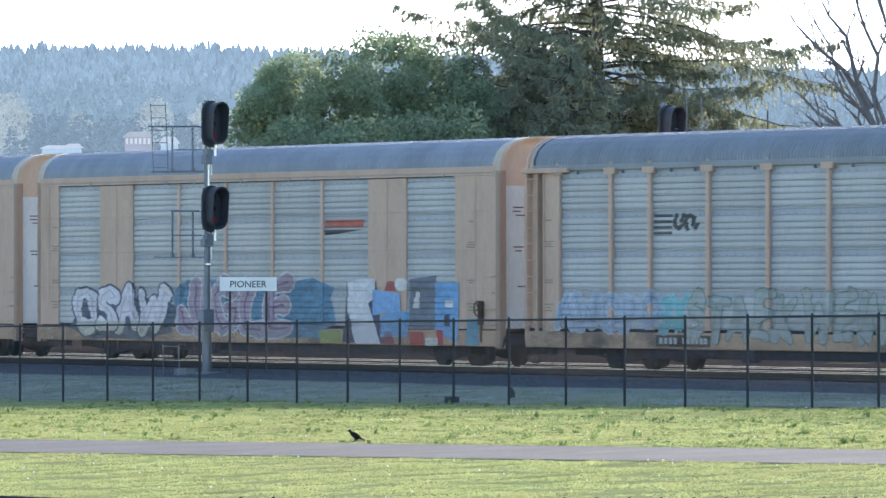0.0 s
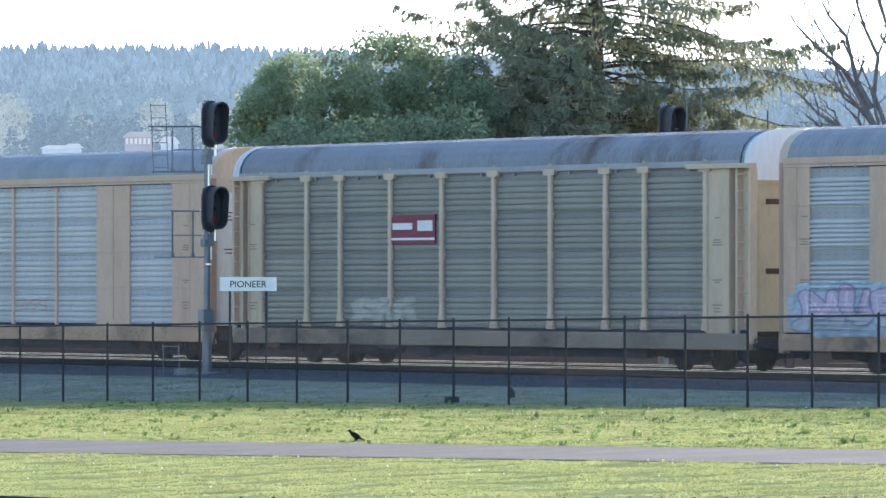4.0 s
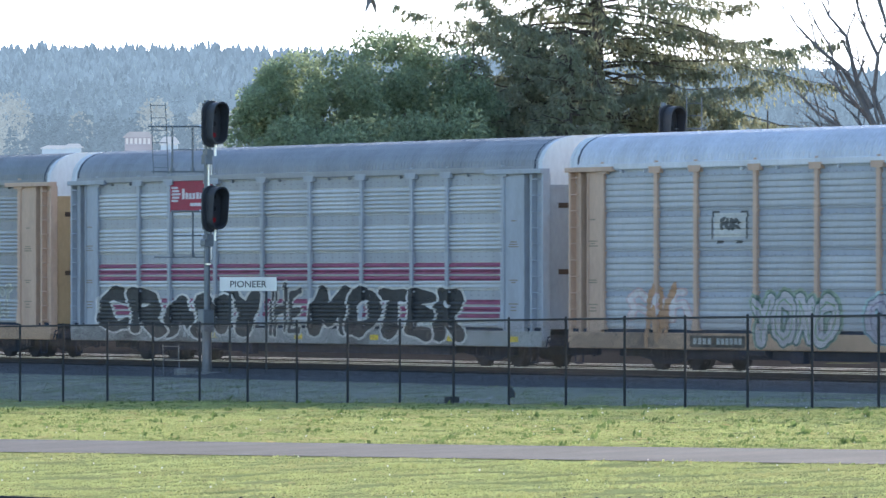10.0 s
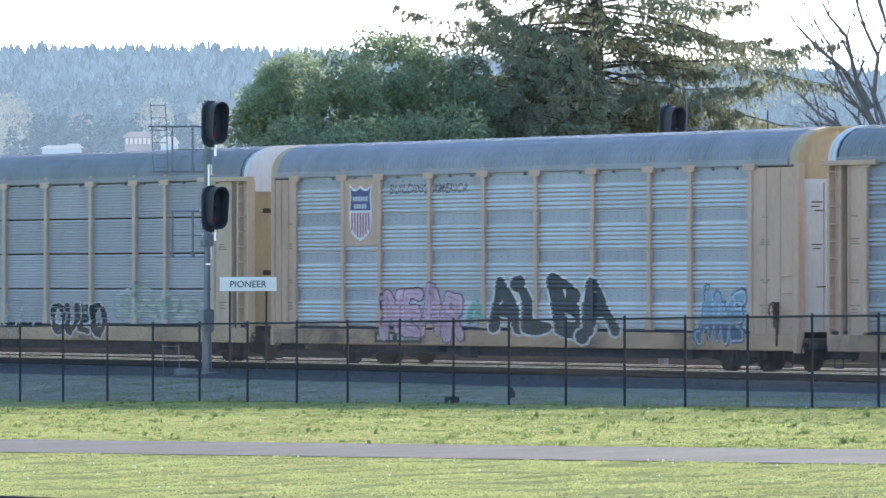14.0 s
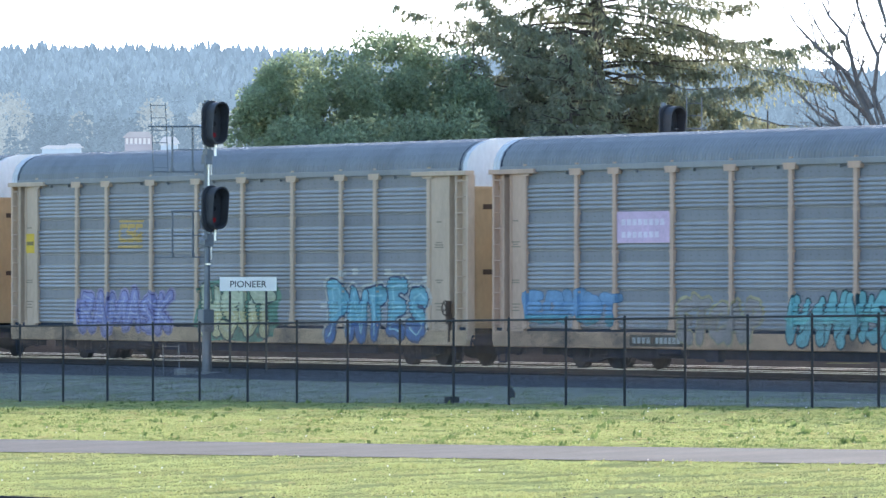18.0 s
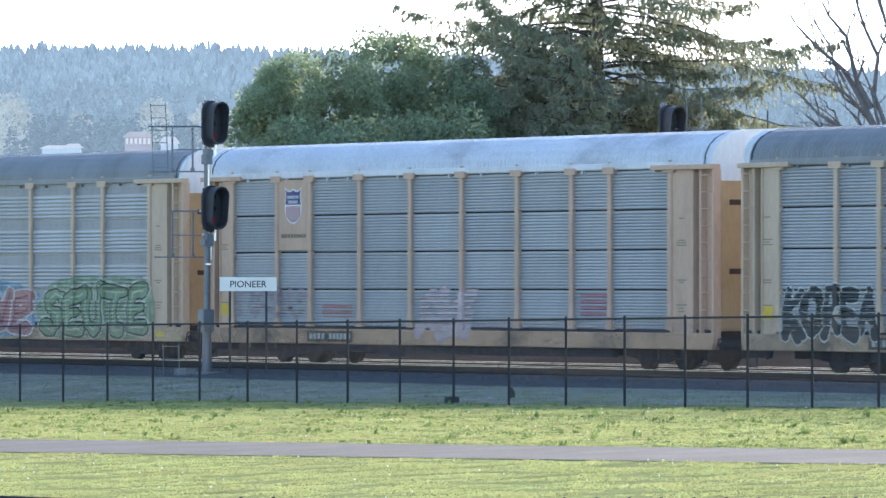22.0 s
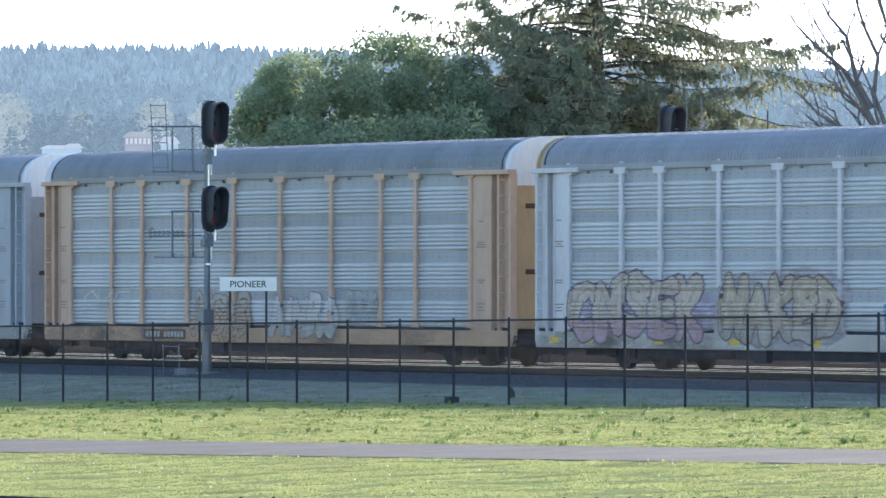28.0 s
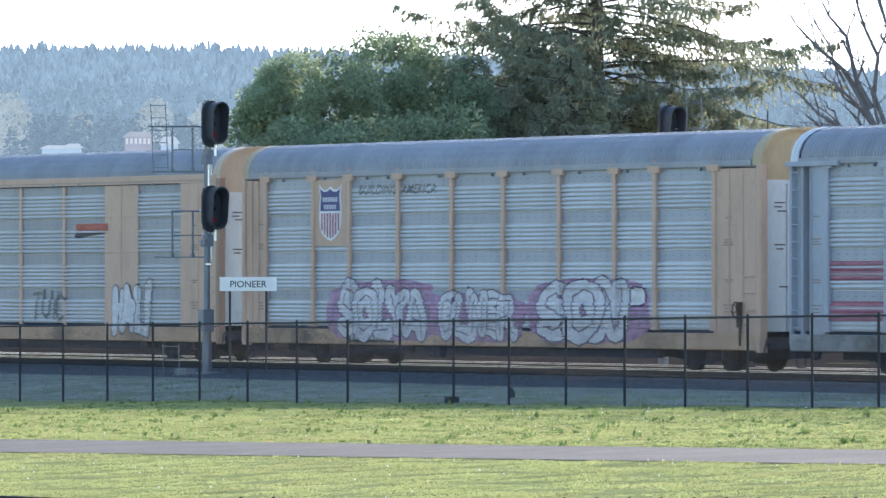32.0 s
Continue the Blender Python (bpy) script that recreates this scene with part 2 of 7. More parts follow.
def ribs(style):
    """Break points (height above the panel's foot, outward depth) of one 0.975 m panel row."""
    pts = [(0.0, 0.004)]

    def plank(z0, z1, d0, d1):
        """A lapped strip: it juts at its foot, leans back to its head and leaves a groove above."""
        return [(z0, 0.0), (z0 + 0.003, d0), (z0 + 0.4 * (z1 - z0), d0 + 0.003), (z1 - 0.004, d1), (z1, 0.0)]

    if style == "ribbed":
        for k in range(5):
            pts += plank(0.025 + k * 0.150, 0.025 + k * 0.150 + 0.131, 0.036, 0.034)
        pts += [(0.788, 0.0), (0.792, 0.014), (0.925, 0.014), (0.930, 0.040), (0.962, 0.042), (0.966, 0.0), (0.972, 0.0)]
    elif style == "grouped":
        for k in range(6):
            pts += plank(0.025 + k * 0.107, 0.025 + k * 0.107 + 0.084, 0.054, 0.042)
        pts += [(0.680, 0.0), (0.684, 0.014), (0.94, 0.014), (0.945, 0.036), (0.965, 0.036), (0.968, 0.0), (0.972, 0.0)]
    else:
        for k in range(12):
            pts += plank(0.015 + k * 0.077, 0.015 + k * 0.077 + 0.056, 0.046, 0.042)
        pts += [(0.940, 0.0)]
    return pts


RIBS = {s: ribs(s) for s in ("ribbed", "grouped", "dense")}
_panels = {}


def panel_mesh(width, style):
    key = (round(width, 3), style)
    if key not in _panels:
        pr = RIBS[style]
        v = [(x, Y_PAN - d, z) for z, d in pr for x in (0, width)]
        f = [(2 * i, 2 * i + 1, 2 * i + 3, 2 * i + 2) for i in range(len(pr) - 1)]
        n = len(v)
        v += [(0, Y_PAN + 0.02, 0), (width, Y_PAN + 0.02, 0), (0, Y_PAN + 0.02, pr[-1][0]), (width, Y_PAN + 0.02, pr[-1][0])]
        f += [(n + 1, n, n + 2, n + 3), (n, n + 1, 1, 0), (n - 2, n - 1, n + 3, n + 2)]
        _panels[key] = mesh_of(v, f, "panel")
    return _panels[key]


def roof_arc(inset=0.0):
    """Half-round roof section from the near eave to the far one."""
    pts = []
    for k in range(13):
        a = math.pi * k / 12
        pts.append((-(1.545 - inset) * (abs(math.cos(a)) ** 0.62) * (1 if a <= math.pi / 2 else -1), Z_EAVE + (Z_TOP - Z_EAVE - inset) * math.sin(a) ** 0.85))
    return pts


def roof_mesh():
    v, f = [], []
    arc = roof_arc()
    xs, x, k = [], 0.35, 0
    while x < CAR_LEN - 0.35:
        xs += [(x, 0.0), (x + 0.012, 0.030), (x + 0.070, 0.030), (x + 0.082, 0.0)]
        x += 0.145
    n = len(arc)
    for x, d in xs:
        for y, z in arc:
            k = 1 + d / 1.6
            v.append((x, y * k, Z_EAVE + (z - Z_EAVE) * k - (0.03 if z == Z_EAVE else 0)))
    for i in range(len(xs) - 1):
        for j in range(n - 1):
            f.append((i * n + j, i * n + j + 1, (i + 1) * n + j + 1, (i + 1) * n + j))
    return mesh_of(v, f, "roof")


def band_mesh(width, lo, hi):
    """The perforated flat band that tops a row of grouped ribs."""
    key = ("band", round(width, 3), lo)
    if key not in _panels:
        g = Geo().box(0.02, width - 0.02, Y_PAN - 0.0170, Y_PAN, lo, hi)
        _panels[key] = g.mesh("band")
    return _panels[key]


ROOF = roof_mesh()


def hoop(x0, x1, out=0.035, thick=0.06):
    """A band that follows the roof section between two stations along the car."""
    g = Geo()
    arc = roof_arc()
    v, n = [], len(arc)
    for x in (x0, x1):
        for s in (out, -thick):
            for y, z in arc:
                k = 1 + s / 1.5
                v.append((x, y * k, Z_EAVE + (z - Z_EAVE) * k))
    f = []
    for j in range(n - 1):
        f += [(j, j + 1, 2 * n + j + 1, 2 * n + j), (n + j, 3 * n + j, 3 * n + j + 1, n + j + 1),
              (j, n + j, n + j + 1, j + 1), (2 * n + j, 2 * n + j + 1, 3 * n + j + 1, 3 * n + j)]
    g.add(v, f)
    return g


def gable(x, t=0.04):
    """The half-round closing plate of a car's end."""
    arc = roof_arc(0.03)
    n = len(arc)
    g = Geo()
    g.add([(x, y, z) for y, z in arc] + [(x + t, y, z) for y, z in arc],
          [tuple(range(n)), tuple(range(2 * n - 1, n - 1, -1))] + [(j + n, j + 1 + n, j + 1, j) for j in range(n - 1)] + [(n - 1 + n, n, 0, n - 1)])
    return g


# post stations along the car, from its rear corner
POSTS_T = [1.70, 4.33, 6.24, 9.05, 11.85, 14.62, 17.55, 20.33, 22.25, 25.20]
BAYS_P = [(1.42, 4.1), (6.2, 8.94), (9.1, 11.77), (11.93, 14.55), (14.71, 17.41), (17.57, 20.15), (22.25, 24.9)]
POSTS_J = [1.45, 4.18, 6.24, 8.96, 11.86, 14.59, 17.47, 20.26, 22.24, 25.08]
SOLID_P = [(4.1, 6.2), (20.15, 22.25)]

wheel_g = Geo()
for y0, y1, r in ((-0.70, -0.57, 0.42), (-0.57, -0.54, 0.445), (0.54, 0.57, 0.445), (0.57, 0.70, 0.42)):
    wheel_g.tube((0, y0, 0.42), (0, y1, 0.42), r, r, 20)
wheel_g.tube((0, -0.95, 0.42), (0, 0.95, 0.42), 0.08, 0.08, 10)
WHEELSET = wheel_g.mesh("wheelset")
frame_g = Geo()
for s in (-1, 1):
    y0, y1 = sorted((s * 0.84, s * 0.97))
    frame_g.plate([(-1.25, 0.30), (-1.0, 0.28), (-0.35, 0.16), (0.35, 0.16), (1.0, 0.28), (1.25, 0.30), (1.25, 0.55), (0.9, 0.60), (0.4, 0.68), (-0.4, 0.68), (-0.9, 0.60), (-1.25, 0.55)], y0, y1)
    for k in (-0.16, 0.0, 0.16):
        frame_g.tube((k, s * 0.99, 0.26), (k, s * 0.99, 0.52), 0.06, 0.06, 8)
    for x in (-0.88, 0.88):
        frame_g.box(x - 0.16, x + 0.16, min(s * 0.80, s * 1.02), max(s * 0.80, s * 1.02), 0.30, 0.56, 0.04)
frame_g.box(-0.2, 0.2, -0.85, 0.85, 0.40, 0.70, 0.03)
TRUCK_FRAME = frame_g.mesh("truck_frame")

under = Geo()
under.box(0.6, 26.7, -0.45, 0.45, 0.20, 0.80)
under.box(5.4, 21.9, -1.30, -1.10, 0.17, 0.62)
under.box(5.4, 21.9, 1.10, 1.30, 0.17, 0.62)
under.box(0.5, 5.4, -1.20, 1.20, 0.42, 0.70)
under.box(21.9, 26.8, -1.20, 1.20, 0.42, 0.70)
for x in (6.5, 9.5, 12.6, 15.0, 18.0, 20.6):
    under.box(x - 0.06, x + 0.06, -1.5, 1.5, 0.46, 0.78)
under.tube((8.2, -1.36, 0.38), (9.4, -1.36, 0.38), 0.17, 0.17, 12)
under.box(10.5, 11.1, -1.48, -1.30, 0.10, 0.42, 0.03)
under.tube((4.0, -0.9, 0.60), (23.0, -0.9, 0.60), 0.03, 0.03, 6)
UNDER = under.mesh("underframe")
coupler_g = Geo().box(-0.66, 0.2, -0.10, 0.10, 0.62, 0.82, 0.03).box(-0.72, -0.45, -0.17, 0.17, 0.58, 0.86, 0.04)
coupler_g.tube((-0.55, -0.30, 0.70), (-0.3, -0.34, 0.38), 0.03).tube((-0.3, -0.34, 0.38), (0.2, -0.30, 0.62), 0.03)
COUPLER = coupler_g.mesh("coupler")
STIRRUP = Geo().tube((0, -1.55, 0.44), (0.04, -1.55, 0.02), 0.022, 0.022, 6).tube((0.04, -1.55, 0.02), (0.40, -1.55, 0.02), 0.022, 0.022, 6).tube((0.40, -1.55, 0.02), (0.44, -1.55, 0.44), 0.022, 0.022, 6).mesh("stirrup_step")
hose_g = Geo()
for (ax, az), (bx, bz) in (((-0.1, 0.62), (-0.25, 0.40)), ((-0.25, 0.40), (-0.42, 0.22)), ((-0.42, 0.22), (-0.62, 0.20))):
    hose_g.tube((ax, -0.55, az), (bx, -0.50, bz), 0.035, 0.035, 7)
AIR_HOSE = hose_g.mesh("air_hose")
LEVER = Geo().tube((0, -1.45, 0.66), (0, -0.3, 0.66), 0.020, 0.020, 6).tube((0, -1.45, 0.66), (0, -1.52, 0.36), 0.020, 0.020, 6).box(-0.10, 0.10, -1.40, -0.20, 0.44, 0.58, 0.02).mesh("uncoupling_lever")
rung_g = Geo().tube((0, 0, 0), (0.42, 0, 0), 0.014, 0.014, 6).tube((0, 0, 0), (0, 0.07, 0), 0.014, 0.014, 6).tube((0.42, 0, 0), (0.42, 0.07, 0), 0.014, 0.014, 6)
RUNG = rung_g.mesh("ladder_rung")


def t_post(z0=Z_PAN0 - 0.02):
    g = Geo()
    g.box(-0.085, 0.085, Y_POST, -1.47, z0 + 0.35, 4.70, 0.015)
    g.plate([(-0.17, z0), (0.17, z0), (0.085, z0 + 0.42), (-0.085, z0 + 0.42)], Y_POST, -1.47)
    for k in (1, 2, 3):
        g.box(-0.135, 0.135, -1.585, -1.47, Z_PAN0 + k * 0.975 - 0.10, Z_PAN0 + k * 0.975 - 0.05)
        g.box(-0.125, 0.125, -1.585, -1.47, Z_PAN0 + k * 0.975 + 0.05, Z_PAN0 + k * 0.975 + 0.09)
    g.box(-0.03, 0.03, -1.60, -1.50, 4.84, 4.98)
    g.plate([(-0.26, 4.68), (0.26, 4.68), (0.30, 4.84), (-0.30, 4.84)], Y_POST - 0.02, -1.47)
    return g.mesh("post")


def slim_post():
    g = Geo()
    g.box(-0.085, 0.085, Y_FLAT, -1.47, Z_PAN0 - 0.05, 4.80, 0.012)
    return g.mesh("post")


TAB = Geo().box(-0.03, 0.03, -1.59, -1.50, 4.70, 4.785).mesh("tab")
POST_T, POST_S = t_post(), slim_post()
SILL = Geo().box(0.05, 27.25, Y_SILL, -1.38, Z_SILL0, Z_SILL1, 0.02).mesh("side_sill")
DECK_EDGE = Geo().box(0.05, 27.25, -1.50, -1.40, Z_SILL1, Z_PAN0).mesh("deck_edge")
M_SLOT = mat("rusty_grille", (0.09, 0.06, 0.045), 0.9, 0, 0.3, 6, 40, 0)
M_VOID = mat("interior_shade", (0.02, 0.02, 0.022), 0.9, 0, 0.3, 2, 20, 0)
# Decks, with inner side sheets; near-black colour stands for the unlit interior.
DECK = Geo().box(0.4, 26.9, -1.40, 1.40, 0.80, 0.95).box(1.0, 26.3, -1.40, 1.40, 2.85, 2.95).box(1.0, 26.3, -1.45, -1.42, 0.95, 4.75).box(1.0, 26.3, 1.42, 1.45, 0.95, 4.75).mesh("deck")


def holed(color, tone=1.0):
    """Perforated sheet: the same steel with rows of small dark holes."""
    key = ("holed", *color, tone)
    if key not in _cache:
        m = steel(tuple(c * f * tone for c, f in zip(color, (0.70, 0.74, 0.82))), 0.3).copy()
        nt = m.node_tree
        b = nt.nodes["Principled BSDF"]
        src = b.inputs["Base Color"].links[0].from_socket
        tc, mp, vor, mr, mx = [nt.nodes.new("ShaderNode" + k) for k in ("TexCoord", "Mapping", "TexVoronoi", "MapRange", "Mix")]
        mp.inputs["Scale"].default_value = (2.6, 0.0, 8.6)
        vor.inputs["Randomness"].default_value = 0.0
        vor.inputs["Scale"].default_value = 1.0
        nt.links.new(tc.outputs["Object"], mp.inputs[0]), nt.links.new(mp.outputs[0], vor.inputs[0]), nt.links.new(vor.outputs["Distance"], mr.inputs[0])
        mr.inputs[1].default_value, mr.inputs[2].default_value, mr.inputs[3].default_value, mr.inputs[4].default_value = 0.09, 0.15, 0.5, 0.0
        mx.data_type = "RGBA"
        mx.inputs[7].default_value = (0.05, 0.05, 0.055, 1)
        nt.links.new(mr.outputs[0], mx.inputs[0]), nt.links.new(src, mx.inputs[6]), nt.links.new(mx.outputs[2], b.inputs["Base Color"])
        _cache[key] = m
    return _cache[key]


def build_car(spec):
    """One covered car carrier. Its origin is at rail level under its rear corner, on the track's centre line."""
    kind = spec["kind"]
    pc = paint(spec["paint"])
    st = steel(spec["panel"], spec.get("metal", 0.35))
    car = thing("autorack_car", spec["label"], "railway car", (0, 0, 0), "cars of the moving train")
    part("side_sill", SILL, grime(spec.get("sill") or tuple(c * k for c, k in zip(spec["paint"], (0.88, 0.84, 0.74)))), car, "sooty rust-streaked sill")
    # Dark running-gear colour here stands for the shadow line under the panels.
    part("deck_edge", DECK_EDGE, M_DARK, car, "shadowed deck edge")
    far = part("side_sill", SILL, pc, car)
    far.rotation_euler, far.location = (0, 0, math.pi), (CAR_LEN, 0, 0)
    part("underframe", UNDER, M_DARK, car, "sooty underframe")
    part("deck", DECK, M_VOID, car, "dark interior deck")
    part("roof", ROOF, spec.get("roof_mat") or steel(spec["roof"], spec.get("roof_metal", 0.25), 0.5, 0.1), car, spec.get("roof_label", "grey corrugated metal roof"))
    style = spec.get("style", "ribbed")
    if kind == "post":
        bays = [(a + 0.06, b - 0.06) for a, b in zip(POSTS_T, POSTS_T[1:])]
        stations = POSTS_T
    elif kind == "shield":
        stations = POSTS_J
        bays = [(a + 0.06, b - 0.06) for a, b in zip(stations, stations[1:])]
    else:
        bays = BAYS_P
        stations = [9.02, 11.85, 14.63, 17.49]
    post_me = POST_S if kind == "plate" else POST_T
    for a, b in bays:
        me = panel_mesh(b - a, style)
        for row in range(4):
            if (a, row) in [(bays[k][0], r) for k, r in spec.get("no_panel", ())]:
                continue
            panel = part("panel", me, st, car, "", (a, 0, Z_PAN0 + row * 0.975))
            if style != "dense":
                part("perforated_band", band_mesh(b - a, *((0.69, 0.935) if style == "grouped" else (0.796, 0.92))), holed(spec["panel"], 1.0 if style == "grouped" else 1.25), panel, "darker perforated strip")
            p = part("panel", me, st, car, "", (b, 0, Z_PAN0 + row * 0.975))
            p.rotation_euler = (0, 0, math.pi)
    for s in stations:
        part("post", post_me, pc, car, "", (s, 0, 0))
        p = part("post", post_me, pc, car, "", (s, 0, 0))
        p.rotation_euler = (0, 0, math.pi)
    if kind == "plate":
        for a, b in SOLID_P + [(0.22, 1.42), (24.9, 27.08)]:
            plate = part("side_plate", Geo().box(a, b, Y_FLAT, -1.45, Z_SILL1 + 0.04, 4.80), pc, car)
            part("seam", Geo().box((a + b) / 2 - 0.02, (a + b) / 2 + 0.02, Y_FLAT - 0.012, Y_FLAT, 1.0, 4.70), pc, plate)
            rivets = Geo()
            for z in (1.85, 2.82, 3.80):
                for k in range(8):
                    x = a + 0.12 + (b - a - 0.24) * k / 7
                    rivets.box(x - 0.02, x + 0.02, Y_FLAT - 0.012, Y_FLAT, z, z + 0.04)
            tagged(part("rivets", rivets, pc, plate), kind="stuff")
            p = part("side_plate", Geo().box(a, b, 1.45, -Y_FLAT, Z_SILL1 + 0.04, 4.80), pc, car)
        part("top_rail", Geo().box(0.2, 27.1, Y_FLAT - 0.01, -1.44, 4.72, 4.86, 0.01), pc, car)
    else:
        e0, e1 = stations[0], stations[-1]
        lip = (e0 - 0.05, e1 + 0.05)
        part("top_rail", Geo().box(0.2, 27.1, -1.52, -1.44, 4.75, 4.84, 0.01), steel((0.10, 0.105, 0.11), 0.3), car)
        for a, b in ((0.95, lip[0]), (lip[1], 26.35)) if kind == "post" else ((0.22, lip[0]), (lip[1], 27.08)):
            ep = part("end_panel", Geo().box(a, b, Y_FLAT, -1.40, Z_SILL1, 4.74), pc, car)
            for e in (a, b - 0.06):
                part("flange", Geo().box(e, e + 0.06, Y_FLAT - 0.03, Y_FLAT, Z_SILL1, 4.74), pc, ep)
            if kind == "shield":
                for e in (0.33, 0.66):
                    part("flange", Geo().box(a + e * (b - a), a + e * (b - a) + 0.05, Y_FLAT - 0.02, Y_FLAT, Z_SILL1, 4.74), pc, ep)
            part("end_panel", Geo().box(a, b, 1.40, -Y_FLAT, Z_SILL1, 4.74), pc, car)
    if kind == "plate":
        part("fascia", Geo().box(0.24, 27.06, -1.590, -1.46, 4.80, 4.955, 0.01), pc, car, "painted eave strip")
        # No opening here: a raised dark strip gives the shade line below the eave.
        part("eave_gap", Geo().box(1.5, 24.8, Y_FLAT - 0.016, Y_FLAT, 4.705, 4.728), M_DARK, car, "dark slot under the eave")
    else:
        part("fascia", Geo().box(0.45, 26.85, -1.605, -1.46, 4.785, 4.935, 0.01), steel(spec["roof"], spec.get("roof_metal", 0.25), 0.5, 0.1), car)
    rail_tabs = [(a + b) / 2 + o for a, b in bays for o in (-0.4, 0.75)]
    for k, tx in enumerate(rail_tabs):
        if (k * 7 + len(spec["label"])) % 5 > 1:
            part("tab", TAB, steel(spec["roof"], spec.get("roof_metal", 0.25), 0.5, 0.1), car, "", (tx, 0, 0))
    # ends
    for side in (0, 1):
        x = 0.0 if side == 0 else CAR_LEN
        d = 1 if side == 0 else -1
        q = (0.10, 0.06, 0.05, 0.15) if kind == "post" else (0.30, 0.26, 0.05, 0.42)
        span = lambda a, b: (min(x + d * a, x + d * b), max(x + d * a, x + d * b))
        part("roof_hoop", hoop(*span(q[2], q[3])), paint(spec.get("hoop", spec["end_top"])) if kind != "post" else paint(spec["end_top"], 0.5, 0.12), car, "end hoop of the roof")
        part("gable", gable(x + d * q[0]), paint(spec["end_top"], 0.5, 0.12), car)
        if kind == "post":
            part("roof_trim", hoop(*span(0.42, 0.47), 0.030, 0.03), M_DARK, car, "dark seal strip of the roof")
            part("roof_end", hoop(*span(0.15, 0.42), 0.0, 0.03), paint(spec["end_top"], 0.5, 0.12), car, "pale end strip of the roof")
        g = Geo()
        for k in range(4):
            y = -1.42 + k * 0.71
            g.box(*span(q[1], q[1] + 0.08), y + 0.015, y + 0.695, 0.85, 4.40)
        g.box(*span(q[1] - 0.03, q[1] + 0.04), -1.45, 1.45, 4.36, 4.46)
        door = part("end_door", g, paint(spec.get("door", DOOR if kind == "post" else (0.62, 0.66, 0.68))), car)
        part("door_head", Geo().box(*span(q[1] - 0.02, q[1] + 0.06), -1.42, 1.42, 4.46, 4.86), paint(spec["end_top"], 0.5, 0.12), car)
        if side == 1:
            for z in (3.88, 2.22) if kind == "post" else ():
                slot = Geo().box(x - q[1] - 0.002, x - q[1] + 0.012, -1.1, -0.55, z, z + 0.13)
                part("vent_slot", slot, M_SLOT, door, "dark vent slot")
        if kind == "post":
            a, b = (0.0, 0.62) if side == 0 else (CAR_LEN - 0.68, CAR_LEN)
            part("corner_post", Geo().box(b - 0.10, b, Y_POST + 0.02, -1.36, 0.55, 4.74, 0.01), pc, car)
            part("corner_web", Geo().box(a + 0.1, b - 0.1, -1.42, -1.38, 0.55, 4.74), pc, car)
            post = part("corner_post", Geo().box(a, a + 0.10, Y_POST + 0.02, -1.36, 0.55, 4.74, 0.01), pc, car)
            for k in range(10):
                part("rung", RUNG, pc, post, "", (a + 0.08, Y_POST, 0.95 + k * 0.405))
            lo, hi = (-0.05, 2.3) if side == 0 else (CAR_LEN - 2.9, CAR_LEN + 0.02)
            part("lintel", Geo().box(lo, hi, Y_POST - 0.06, -1.40, 4.74, 4.86, 0.01), pc, car)
            part("corner_post", Geo().box(a, b, 1.36, -Y_POST, 0.55, 4.74, 0.01), pc, car)
        else:
            a, b = (0.04, 0.24) if side == 0 else (CAR_LEN - 0.24, CAR_LEN - 0.04)
            # Plate-car corners: paint darkened to 0.62 for the flank's shade.
            post = part("corner_post", Geo().box(a, b, Y_FLAT - 0.03, -1.36, 0.35, 4.84, 0.04), paint(spec.get("corner", tuple(c * 0.62 for c in spec["paint"]) if kind == "plate" else spec["paint"])), car)
            part("corner_post", Geo().box(a, b, 1.36, 1.59, 0.35, 4.84, 0.04), pc, car)
            if side == 1:
                for k in range(4):
                    part("rung", RUNG, pc, post, "", (a - 0.5, Y_FLAT - 0.07, 0.95 + k * 0.405))
        if side == 1:
            bx = CAR_LEN - 0.95
            if kind != "post":
                bits = Geo()
                for k, (y, z, w, h) in enumerate(((-0.9, 3.9, 0.3, 0.03), (-0.95, 3.8, 0.22, 0.03), (-0.85, 3.7, 0.25, 0.03), (-0.9, 2.9, 0.3, 0.03), (-0.9, 2.8, 0.2, 0.03), (-0.8, 1.9, 0.25, 0.03))):
                    bits.box(x - q[1] - 0.002, x - q[1] + 0.010, y - w / 2, y + w / 2, z, z + h)
                tagged(part("stencilling", bits, M_SLOT, door, "small dark stencilled notes"), kind="stuff")
                hinges = Geo()
                for k in range(9):
                    hinges.box(x - q[1] - 0.002, x - q[1] + 0.02, -1.40, -1.34, 1.1 + k * 0.38, 1.2 + k * 0.38)
                part("hinge", hinges, pc, door)
            if len(spec["label"]) % 3 == 0 or kind == "shield":
                brake = part("hand_brake", Geo().box(bx - 0.10, bx + 0.10, Y_FLAT - 0.10, Y_FLAT, 0.95, 1.55, 0.03).box(bx - 0.03, bx + 0.03, Y_FLAT - 0.06, Y_FLAT, 0.5, 0.95), M_SLOT, car, "rusty hand brake gear")
                ring = Geo()
                rim = [Vector((bx + 0.19 * math.cos(k * math.pi / 6), Y_FLAT - 0.14, 1.36 + 0.19 * math.sin(k * math.pi / 6))) for k in range(12)]
                for k in range(12):
                    ring.tube(rim[k], rim[(k + 1) % 12], 0.018, 0.018, 5, False)
                for k in (1, 4, 7, 10):
                    ring.tube((bx, Y_FLAT - 0.12, 1.36), rim[k], 0.014, 0.014, 5, False)
                part("brake_wheel", ring, M_SLOT, brake, "spoked hand wheel")
            bars = Geo()
            for k in range(3):
                bars.box(x - q[0] + 0.001, x - q[0] + 0.012, -1.2 + k * 0.28, -0.98 + k * 0.28, 4.92, 4.98)
